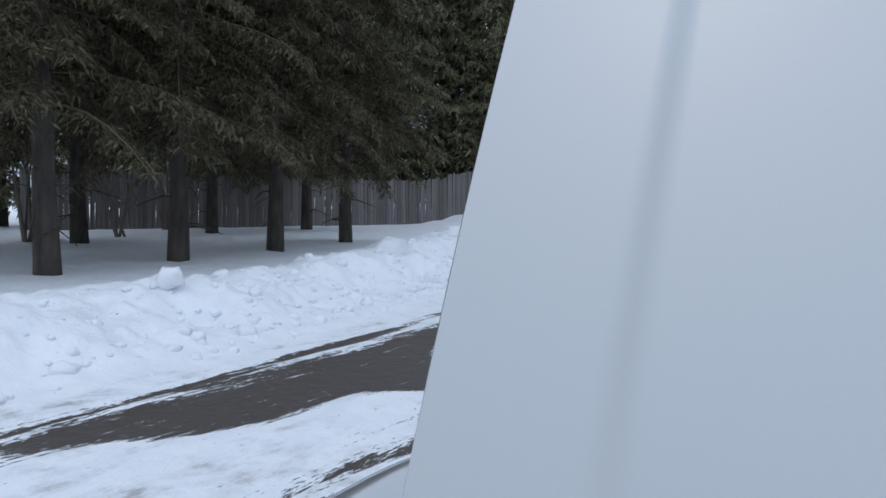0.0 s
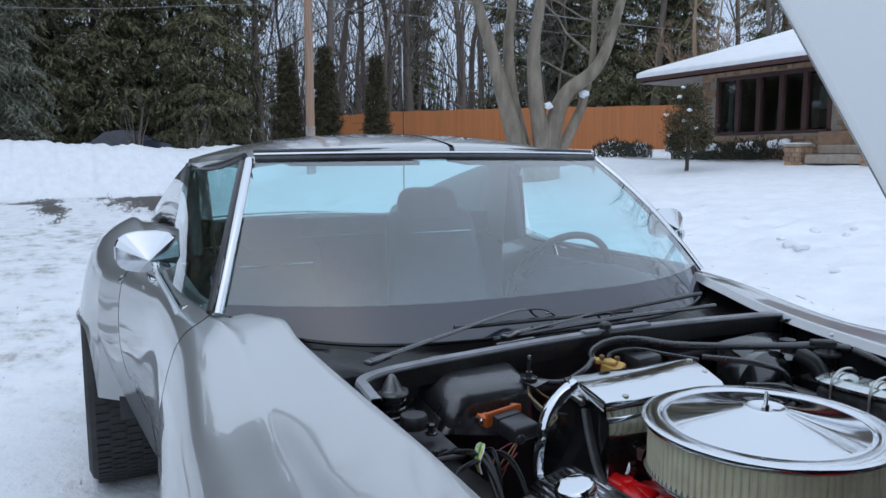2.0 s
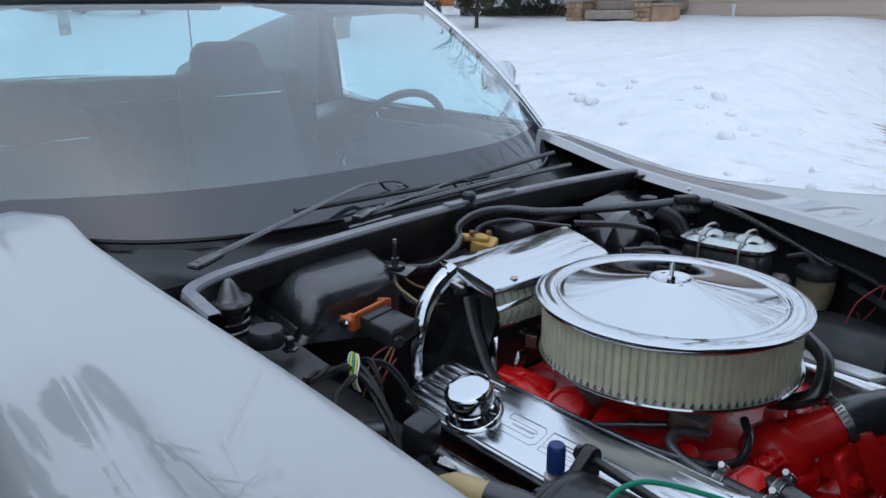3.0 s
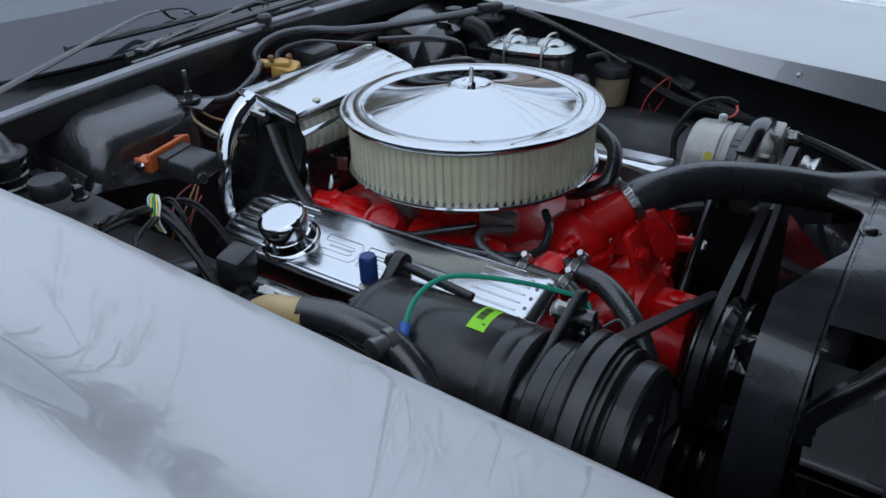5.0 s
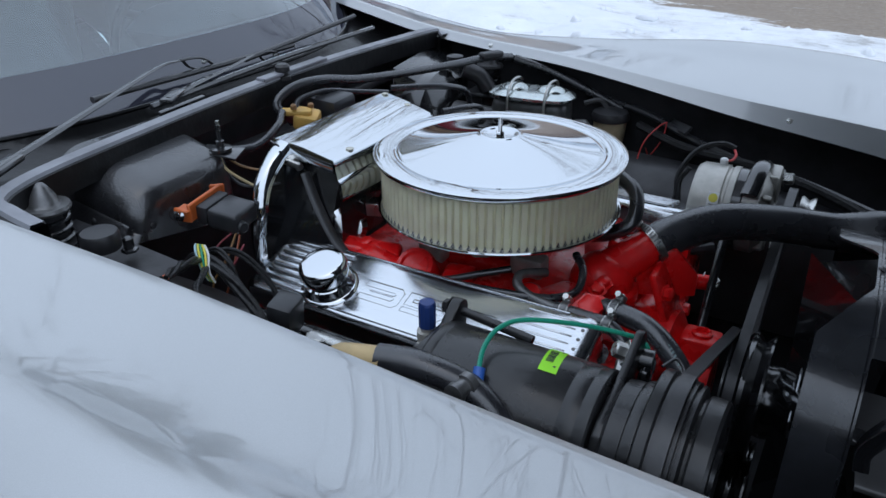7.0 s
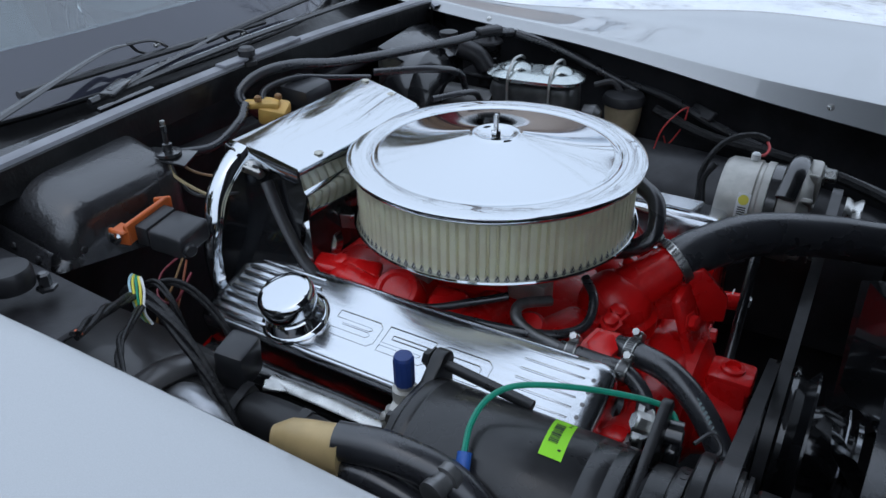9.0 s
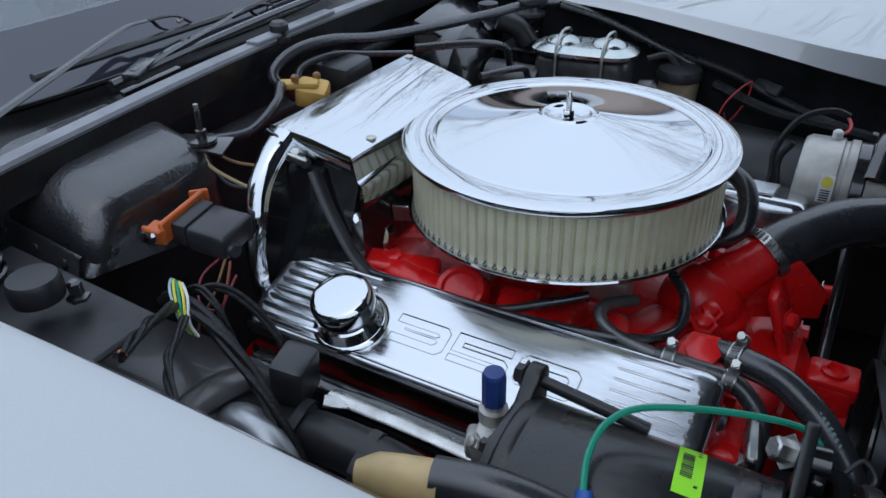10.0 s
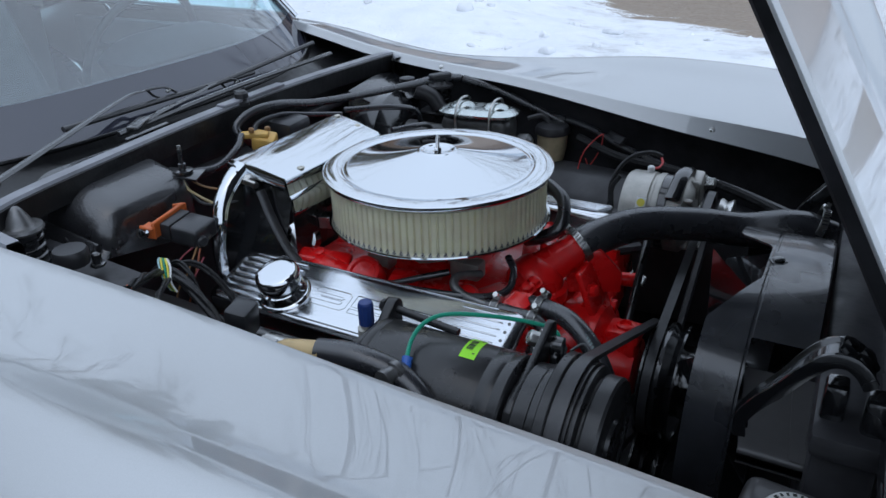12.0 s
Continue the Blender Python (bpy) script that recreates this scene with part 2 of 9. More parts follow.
class Geo:
    """Vertices and faces of one mesh."""

    def __init__(self):
        self.v, self.f = [], []

    def add(self, v, f, m=None):
        k = len(self.v)
        self.v += [tuple(m @ Vector(q)) if m else tuple(q) for q in v]
        self.f += [tuple(i + k for i in q) for q in f]
        return self

    def grid(self, rows, close=False, m=None):
        """Rows of points of one length, joined to a sheet; close: each row is a ring."""
        n, w = len(rows), len(rows[0])
        f = [(i * w + j, i * w + (j + 1) % w, (i + 1) * w + (j + 1) % w, (i + 1) * w + j) for i in range(n - 1) for j in range(w if close else w - 1)]
        return self.add([q for r in rows for q in r], f, m)

    def lathe(self, profile, seg=32, m=None, cap=True):
        """A profile of (radius, height) turned round z."""
        k = len(self.v)
        rows = [[(r * math.cos(2 * math.pi * j / seg), r * math.sin(2 * math.pi * j / seg), z) for j in range(seg)] for r, z in profile]
        self.grid(rows, True, m)
        if cap:
            self.f.append(tuple(k + j for j in reversed(range(seg))))
            self.f.append(tuple(k + (len(profile) - 1) * seg + j for j in range(seg)))
        return self

    def tube(self, points, r, seg=8, steps=6, cap=True, flat=1.0):
        """A round bar along a smooth line; r: one radius or one for each line point."""
        pts = spline(points, steps) if steps else [Vector(q) for q in points]
        n = len(pts)
        rad = [r] * n if isinstance(r, (int, float)) else [float(q) for q in np.interp(np.linspace(0, 1, n), np.linspace(0, 1, len(r)), r)]
        up, rows = None, []
        for i in range(n):
            d = (pts[min(i + 1, n - 1)] - pts[max(i - 1, 0)]).normalized()
            if up is None:
                up = d.orthogonal().normalized() if abs(d.z) > 0.9 else d.cross(Vector((0, 0, 1))).cross(d).normalized()
            up = (up - d * up.dot(d)).normalized()
            side = d.cross(up)
            rows.append([pts[i] + rad[i] * (math.cos(a) * side + flat * math.sin(a) * up) for a in (2 * math.pi * j / seg for j in range(seg))])
        k = len(self.v)
        self.grid(rows, True)
        if cap:
            self.f.append(tuple(k + j for j in reversed(range(seg))))
            self.f.append(tuple(k + (n - 1) * seg + j for j in range(seg)))
        return self

    def box(self, x, y, z, m=None, bev=0.0, seg=2, taper=1.0):
        """A box with its middle at the origin; bev rounds its edges; taper shrinks its top."""
        b = bmesh.new()
        bmesh.ops.create_cube(b, size=1)
        for q in b.verts:
            k = taper if q.co.z > 0 else 1
            q.co = (q.co.x * x * k, q.co.y * y * k, q.co.z * z)
        if bev:
            bmesh.ops.bevel(b, geom=b.edges[:], offset=bev, segments=seg, affect="EDGES", profile=0.5)
        b.verts.index_update()
        self.add([q.co for q in b.verts], [[q.index for q in f.verts] for f in b.faces], m)
        b.free()
        return self

    def prism(self, outline, z0, z1, m=None, bev=0.0):
        """A flat outline of (x, y), run counterclockwise, given thickness from z0 to z1."""
        b = bmesh.new()
        lo = [b.verts.new((x, y, z0)) for x, y in outline]
        f = b.faces.new(lo)
        f.normal_update()
        if f.normal.z > 0:
            f.normal_flip()
        ext = bmesh.ops.extrude_face_region(b, geom=[f])
        for q in ext["geom"]:
            if isinstance(q, bmesh.types.BMVert):
                q.co.z = z1
        bmesh.ops.recalc_face_normals(b, faces=b.faces[:])
        if bev:
            bmesh.ops.bevel(b, geom=b.edges[:], offset=bev, segments=2, affect="EDGES", profile=0.5)
        b.verts.index_update()
        self.add([q.co for q in b.verts], [[q.index for q in g.verts] for g in b.faces], m)
        b.free()
        return self

    def ball(self, r, m=None, seg=16, rings=10, squash=1.0):
        prof = [(max(1e-4, r * math.sin(math.pi * i / rings)), -squash * r * math.cos(math.pi * i / rings)) for i in range(rings + 1)]
        return self.lathe(prof, seg, m)

    def mesh(self, name, mat, angle=40):
        me = bpy.data.meshes.new(name)
        me.from_pydata(self.v, [], self.f)
        me.materials.append(mat)
        me.shade_smooth()
        if angle < 180:
            me.set_sharp_from_angle(angle=radians(angle))
        return me


def part(name, geo, mat, parent, label="", angle=40):
    """One mesh object under a thing or under a part."""
    ob = new(name, geo.mesh(name, mat, angle))
    ob.parent = parent
    return tagged(ob, label)


def thing(name, label, category, group="", at=None):
    """An Empty at the base of a thing."""
    ob = new(name)
    ob.empty_display_size = 0.1
    if at is not None:
        ob.matrix_basis = at
    return tagged(ob, label, category, group)


def solo(name, geo, mat, label, category, group="", angle=40, kind=""):
    """A thing or piece of the setting that is one mesh."""
    return tagged(new(name, geo.mesh(name, mat, angle)), label, category, group, kind)


def bolt(g, at, axis=(0, 0, 1), r=0.008, h=0.007):
    """A hexagon head with a washer, facing along axis."""
    m = Matrix.Translation(at) @ Vector(axis).to_track_quat("Z", "Y").to_matrix().to_4x4()
    g.lathe([(r * 1.5, 0), (r * 1.5, 0.0015), (r, 0.0016), (r, h), (r * 0.8, h * 1.12)], 6, m)


def aim(at, axis):
    return Matrix.Translation(at) @ Vector(axis).to_track_quat("Z", "Y").to_matrix().to_4x4()


# ---- value noise for land forms ----
_table = np.random.RandomState(7).rand(256, 256)


def field(x, y, scale):
    """Smooth noise between 0 and 1, with hills about `scale` metres wide."""
    u, v = np.asarray(x) / scale + 1000.0, np.asarray(y) / scale + 1000.0
    i, j = np.floor(u).astype(int), np.floor(v).astype(int)
    a, b = u - i, v - j
    a, b = a * a * (3 - 2 * a), b * b * (3 - 2 * b)
    t = lambda p, q: _table[p % 256, q % 256]
    return (t(i, j) * (1 - a) + t(i + 1, j) * a) * (1 - b) + (t(i, j + 1) * (1 - a) + t(i + 1, j + 1) * a) * b


def fractal(x, y, scale, octaves=4):
    total, amp, out = 0.0, 1.0, 0.0
    for _ in range(octaves):
        out = out + amp * field(x, y, scale)
        total += amp
        amp, scale = amp * 0.5, scale * 0.5
    return out / total


def step(a, b, x):
    t = np.clip((x - a) / (b - a), 0, 1)
    return t * t * (3 - 2 * t)


# ---- ground: driveway, ploughed banks, lawns, one sheet ----
BANK_X = (-60, -34, -27, -22, -15, -9, -6, -2, 0, 6, 20, 60)
BANK_Y = (8, 5, -1.5, -5.4, -6.6, -5.7, -5.1, -4.75, -4.65, -4.4, -4.2, -4.2)
WEDGE_X = (-8.8, -7.6, -7.0, -5.4, -4.5, -4.05, -3.6, -3.2, -2.75, -2.0, -1.0, -0.4, 3.0)
WEDGE_Y = (-4.15, -3.75, -3.58, -3.42, -3.60, -3.35, -2.55, -2.55, -3.1, -3.15, -3.65, -3.85, -4.0)


def bank_line(x):
    """The y of the foot of the ploughed bank along the drive."""
    return smooth_curve(BANK_X, BANK_Y, x)


def land(x, y):
    """Height and bareness (0 snow, 1 bare asphalt) of the ground."""
    x, y = np.asarray(x, float), np.asarray(y, float)
    w = fractal(x, y, 3.0)
    s = bank_line(x) - y + (w - 0.5) * 0.5                         # how far past the bank's foot
    e = -24.6 - x + (fractal(x, y, 2.5) - 0.5) * 1.6 - 0.12 * np.clip(y, 0, 30)   # past the drive's end
    grow = step(-7, -20, x)
    height = 0.60 - 0.15 * step(-12, -4, x) + 0.45 * grow + 0.22 * (field(x, y, 1.4) - 0.5) + 0.16 * (field(x + 3, y, 0.5) - 0.5)
    lumps = 0.20 * (fractal(x + 40, y, 0.5, 4) - 0.5) + 0.11 * (field(x, y + 9, 0.17) - 0.5) + 0.05 * (field(x, y + 5, 0.09) - 0.5)
    side = (0.25 * step(-0.2, 0.5, s) + 0.75 * step(0.25, 1.35, s)) * height - step(1.5, 3.0 + 2 * grow, s) * (height - 0.24)
    end_h = 1.80 + 0.32 * np.exp(-(((y + 4.6) / 0.8) ** 2)) + 0.5 * (field(x, y, 2.6) - 0.5) - 0.45 * step(1, 7, y)
    end = step(0, 3.0, e) * end_h - step(4.0, 8.0, e) * (end_h - 0.9)
    on_side, on_end = step(-0.1, 0.8, s) * (1 - 0.8 * step(1.9, 3.2, s)), step(0.1, 1.2, e) * (1 - 0.7 * step(5, 8, e))
    z = np.maximum(side, end * (1 - 0.6 * step(6, 12, -y))) + lumps * np.maximum(on_side, on_end)
    # lawn that climbs to the house and the fence
    q = y - 3.4 + (fractal(x + 9, y, 4.0) - 0.5) * 1.2
    front = step(-1.0, -3.6, x + 0.18 * (y - 5))                         # lawn behind this line, drive before it
    rise = step(0.0, 1.2, q) * 0.16 + 0.95 * np.clip((q - 0.4) / 9.0, 0, 1) + 0.12 * step(9, 20, q) + 0.45 * step(12, 34, -x) * step(1, 8, q)
    lawn = rise * front + (0.05 + 0.10 * step(2.0, 3.5, y)) * step(1.6, 2.8, y) * (1 - front) * (1 - step(4.6, 5.6, y)) + 0.9 * step(9, 14, y) * (1 - front)
    rough = 0.20 * (fractal(x - 5, y, 0.45, 4) - 0.5) * step(-1.2, 0.8, q) * (1 - 0.85 * step(3.0, 6.5, q)) + 0.08 * (fractal(x, y, 2.0, 3) - 0.5) * step(0, 2, q)
    z = np.maximum(z, lawn) + rough * np.maximum(front, 0.5 * step(1.5, 2.5, y) * (1 - step(4.6, 5.4, y)))
    z = z + 0.05 * (fractal(x, y, 5.0, 3) - 0.5) * step(3.5, 6.0, s)
    far = step(45, 95, np.hypot(x, y))
    z = z * (1 - far) + 1.2 * far
    drive = 1 - np.clip(step(-0.25, 0.1, s) + step(-0.6, 0.2, e) + step(-0.2, 0.2, q) * front, 0, 1)
    z = z + 0.012 * (fractal(x, y, 0.6, 4) - 0.5) * drive
    # bare asphalt: a wheel-swept wedge, patches at the far end, thin scrapes
    low = smooth_curve(WEDGE_X, WEDGE_Y, np.clip(x, -8.8, 3.0))
    top = -4.12 - 0.02 * np.clip(-x - 3, 0, 6)
    wedge = step(-0.22, 0.22, low - y + 0.25 * (fractal(x * 0.5, y * 1.5, 0.8, 3) - 0.5)) * step(-0.22, 0.28, y - top) * step(-9.2, -8.2, x) * (1 - step(-0.6, 0.4, x) * 0.8)
    tongue_t = np.clip((x + 3.4) / -2.1, 0, 1)
    spur = np.exp(-(((y + 2.62 - 0.54 * tongue_t) / (0.40 - 0.30 * tongue_t)) ** 2)) * step(-5.7, -5.2, x) * (1 - step(-3.6, -3.1, x))
    along = y + 2.05 + 0.10 * (x + 3) - 0.02 * (x + 3) ** 2
    tracks = 0.85 * np.exp(-((along / 0.42) ** 2)) * step(-5.2, -3.4, x) * (1 - 0.6 * step(-3.0, -1.6, x))
    ends = np.zeros_like(x)
    for cx, cy, rx, ry, turn in ((-18.6, -5.55, 3.2, 0.34, -0.03), (-22.3, -4.75, 2.0, 0.26, 0.0), (-23.4, -3.6, 2.0, 0.30, 0.1), (-20.5, -1.45, 4.6, 0.40, 0.02), (-22.4, -1.6, 0.9, 1.1, 0.0), (-22.5, 1.0, 5.0, 1.2, 0.0), (-14.8, -2.85, 0.4, 0.45, 0.0), (-11.4, -4.66, 1.0, 0.12, 0.0), (-8.4, -4.2, 0.5, 0.14, 0.0), (-7.0, -3.6, 0.35, 0.18, 0.0), (-11.0, 0.2, 0.6, 0.5, 0.0)):
        p, r = x - cx, y - cy - turn * (x - cx)
        ends = np.maximum(ends, 1.0 * np.exp(-((p / rx) ** 2 + (r / ry) ** 2)))
    ruts = 0.70 * np.exp(-(((y - bank_line(x) - 0.55) / 0.10) ** 2)) * step(-17, -7, x) + 0.60 * np.exp(-(((y - bank_line(x) - 0.95) / 0.07) ** 2)) * step(-14, -8, x)
    left = 1.2 * (1 - step(0.75, 1.1, np.hypot((x - 0.9) / 3.2, (y - 7.6) / 2.1)))
    grain = 0.65 * (fractal(x * 0.30 + 3, y * 1.3 + 0.1 * x, 0.9, 5) - 0.5) + 0.6 * (fractal(x * 0.22, y * 2.2 + 0.25 * x, 0.30, 3) - 0.5)
    base = np.maximum.reduce([wedge, spur, tracks, ends, ruts, left * (1 - front)])
    bare = base + (1.9 - 0.5 * wedge) * grain * step(0.03, 0.35, base)
    bare = np.clip((bare - 0.45) * 1.25 + 0.5, 0, 1) * np.where(left > 0.2, 1, np.clip(drive, 0, 1))
    z = z - 0.016 * step(0.2, 0.8, bare)
    land.worn = drive * (0.55 + 0.9 * (fractal(x + 7, y - 3, 2.2, 3) - 0.5))
    return z, bare


def ground_height(x, y):
    return float(land(np.array([x]), np.array([y]))[0][0])


def build_ground():
    u = np.linspace(-1, 1, 580)
    reach = lambda u, c: c + np.sign(u) * (np.abs(u) * 15 + 1200 * np.abs(u) ** 9 + 30 * np.abs(u) ** 3)
    xs, ys = reach(u, -4.0), reach(u, -2.6)
    X, Y = np.meshgrid(xs, ys, indexing="ij")
    Z, bare = land(X, Y)
    n = len(u)
    idx = np.arange(n * n).reshape(n, n)
    quads = np.stack([idx[:-1, :-1], idx[1:, :-1], idx[1:, 1:], idx[:-1, 1:]], -1).reshape(-1, 4)
    me = bpy.data.meshes.new("ground")
    me.from_pydata(np.stack([X, Y, Z], -1).reshape(-1, 3).tolist(), [], quads.tolist())
    at = me.attributes.new("bare", "FLOAT", "POINT")
    at.data.foreach_set("value", bare.reshape(-1).astype(np.float32))
    sand = me.attributes.new("sandy", "FLOAT", "POINT")
    sand.data.foreach_set("value", step(3.5, 4.5, Y).reshape(-1).astype(np.float32))
    worn = me.attributes.new("worn", "FLOAT", "POINT")
    worn.data.foreach_set("value", np.clip(land.worn, 0, 1).reshape(-1).astype(np.float32))
    me.shade_smooth()
    g = Mat("snow_and_asphalt", (0.86, 0.88, 0.90), 0.55)
    n_, l_ = g.n, g.l

    def math_node(op, a, b):
        k = n_.new("ShaderNodeMath")
        k.operation = op
        for i, v in enumerate((a, b)):
            if isinstance(v, float):
                k.inputs[i].default_value = v
            else:
                l_.new(v, k.inputs[i])
        return k.outputs[0]

    attr = n_.new("ShaderNodeAttribute")
    attr.attribute_name = "bare"
    streak = math_node("MULTIPLY", math_node("ADD", g.noise(9, 6, (0.16, 1.9, 1), 0.72), -0.5), 2.3)
    fine = math_node("MULTIPLY", math_node("ADD", g.noise(38, 4, (0.4, 1.3, 1), 0.7), -0.5), 1.6)
    total = math_node("ADD", math_node("ADD", attr.outputs["Fac"], streak), fine)
    mask = g.ramp(total, [(0.44, (0, 0, 0)), (0.56, (1, 1, 1))])
    snow = g.ramp(g.noise(3.5, 6), [(0.3, (0.80, 0.83, 0.87)), (0.7, (0.90, 0.915, 0.93))])
    specks = g.ramp(g.noise(9, 7, None, 0.75), [(0.225, (0.14, 0.11, 0.09)), (0.25, (1, 1, 1))])
    dirty = n_.new("ShaderNodeMix")
    dirty.data_type, dirty.blend_type = "RGBA", "MULTIPLY"
    dirty.inputs[0].default_value = 1
    l_.new(snow, dirty.inputs[6])
    l_.new(specks, dirty.inputs[7])
    # tyre scuffs: thin grey places where the driven snow is pressed through
    scuff = n_.new("ShaderNodeAttribute")
    scuff.attribute_name = "worn"
    thin = math_node("ADD", g.noise(3.2, 9, (0.75, 1.15, 1), 0.68), math_node("MULTIPLY", math_node("ADD", scuff.outputs["Fac"], -0.5), 0.30))
    shade = g.ramp(thin, [(0.50, (1, 1, 1)), (0.60, (0.86, 0.855, 0.845)), (0.69, (0.52, 0.50, 0.475))])
    pressed = n_.new("ShaderNodeMix")
    pressed.data_type, pressed.blend_type = "RGBA", "MULTIPLY"
    l_.new(math_node("GREATER_THAN", scuff.outputs["Fac"], 0.02), pressed.inputs[0])
    l_.new(dirty.outputs[2], pressed.inputs[6])
    l_.new(shade, pressed.inputs[7])
    asphalt = g.ramp(g.noise(70, 6, None, 0.8), [(0.3, (0.042, 0.034, 0.029)), (0.58, (0.078, 0.064, 0.055)), (0.78, (0.15, 0.135, 0.125)), (0.85, (0.5, 0.5, 0.5))])
    dry = g.ramp(g.noise(25, 6, None, 0.7), [(0.3, (0.20, 0.155, 0.115)), (0.7, (0.34, 0.275, 0.215))])
    sandy = n_.new("ShaderNodeAttribute")
    sandy.attribute_name = "sandy"
    soil = n_.new("ShaderNodeMix")
    soil.data_type = "RGBA"
    l_.new(sandy.outputs["Fac"], soil.inputs[0])
    l_.new(asphalt, soil.inputs[6])
    l_.new(dry, soil.inputs[7])
    mix = n_.new("ShaderNodeMix")
    mix.data_type = "RGBA"
    l_.new(mask, mix.inputs[0])
    l_.new(pressed.outputs[2], mix.inputs[6])
    l_.new(soil.outputs[2], mix.inputs[7])
    g.colour(mix.outputs[2])
    g.bump(6, 0.6, 0.05, 7)
    g.bump(45, 0.5, 0.010, 5)
    me.materials.append(g.m)
    return tagged(new("ground", me), "snow covered ground with a partly bare asphalt driveway", "ground", kind="structure")


build_ground()


def clod(g, rng, p, r):
    """A rough lump of snow."""
    k = len(g.v)
    sq = (rng.uniform(0.8, 1.3), rng.uniform(0.8, 1.3), rng.uniform(0.6, 1.0))
    b = bmesh.new()
    bmesh.ops.create_icosphere(b, subdivisions=2, radius=1)
    off = Vector((rng.uniform(0, 50), rng.uniform(0, 50), 0))
    b.verts.index_update()
    for v in b.verts:
        d = v.co * (1 + 0.45 * noise.noise(v.co * 1.6 + off) + 0.28 * noise.noise(v.co * 4.0 + off))
        v.co = Vector((d.x * sq[0], d.y * sq[1], d.z * sq[2])) * r + Vector(p)
    g.add([v.co for v in b.verts], [[v.index for v in f.verts] for f in b.faces])
    b.free()


snow_mat = Mat("snow", (0.86, 0.88, 0.905), 0.55).vary(5, 0.95, 1.04, 5).bump(40, 0.5, 0.01, 5).m


def build_clods():
    rng, g = random.Random(3), Geo()
    for k in range(520):
        x = rng.uniform(-22, 2.0) if k % 3 else rng.uniform(-9, 1)
        y = float(bank_line(x)) - abs(rng.gauss(0.75, 0.6)) + 0.1
        r = rng.choice((0.02, 0.025, 0.03, 0.04, 0.05, 0.075)) * rng.uniform(0.7, 1.3)
        clod(g, rng, (x, y, ground_height(x, y) + r * 0.05), r)
    for k in range(60):
        x, y = rng.uniform(-6, 0.5), rng.uniform(2.6, 6.5)
        r = rng.choice((0.03, 0.04, 0.06)) * rng.uniform(0.7, 1.3)
        clod(g, rng, (x, y, ground_height(x, y) + r * 0.1), r)
    solo("snow_clods", g, snow_mat, "loose lumps of ploughed snow along the banks", "snow", angle=180, kind="stuff")
    g = Geo()
    x, y = -3.55, -6.15
    clod(g, random.Random(12), (x, y, ground_height(x, y) + 0.10), 0.125)
    solo("snow_ball", g, snow_mat, "round lump of snow on the bank's crest", "snow", angle=180)


build_clods()


# ---- the car: body ----
car = thing("sports_car", "silver vintage sports coupe with its hood raised, parked on snow", "car")

AXLE_F, AXLE_R, WHEEL_R = 0.22, -2.30, 0.335
SEC_X = (-3.35, -3.1, -2.7, -2.3, -1.95, -1.7, -1.3, -0.84, -0.70, -0.68, -0.60, -0.5, -0.33, -0.1, 0.2, 0.6, 1.0, 1.25)
# for each station: the inner upper edge, the ridge, the shoulder and the widest line, as (half width, height)
INNER = ((0.50, 0.66), (0.52, 0.88), (0.56, 0.93), (0.58, 0.95), (0.60, 0.935), (0.63, 0.915), (0.66, 0.90), (0.640, 0.898), (0.574, 0.900), (0.564, 0.899), (0.561, 0.883), (0.549, 0.866), (0.534, 0.848), (0.5196, 0.832), (0.502, 0.801), (0.481, 0.763), (0.42, 0.65), (0.30, 0.50))
RIDGE = ((0.56, 0.66), (0.66, 0.88), (0.72, 0.95), (0.735, 0.985), (0.73, 0.955), (0.71, 0.915), (0.69, 0.89), (0.69, 0.885), (0.683, 0.878), (0.682, 0.876), (0.682, 0.865), (0.69, 0.845), (0.70, 0.825), (0.715, 0.832), (0.73, 0.852), (0.72, 0.822), (0.66, 0.72), (0.50, 0.56))
SHOULDER = ((0.62, 0.60), (0.74, 0.80), (0.83, 0.86), (0.865, 0.88), (0.85, 0.86), (0.80, 0.845), (0.75, 0.835), (0.755, 0.82), (0.760, 0.813), (0.761, 0.812), (0.766, 0.804), (0.775, 0.79), (0.79, 0.775), (0.81, 0.775), (0.825, 0.785), (0.815, 0.755), (0.745, 0.66), (0.60, 0.53))
WIDEST = ((0.62, 0.48), (0.76, 0.60), (0.87, 0.64), (0.925, 0.66), (0.878, 0.64), (0.815, 0.62), (0.785, 0.60), (0.795, 0.60), (0.806, 0.60), (0.808, 0.60), (0.815, 0.60), (0.825, 0.60), (0.845, 0.60), (0.865, 0.61), (0.88, 0.62), (0.865, 0.60), (0.79, 0.52), (0.64, 0.44))


def body_bottom(x):
    """Lower edge of the body side, with the wheel arches."""
    z = 0.20 + 0.08 * max(0, abs(x + 1.05) - 1.6)
    for c, r in ((AXLE_F, 0.375), (AXLE_R, 0.385)):
        d = abs(x - c)
        if d < r:
            z = max(z, WHEEL_R + math.sqrt(r * r - d * d) - 0.01)
    return z


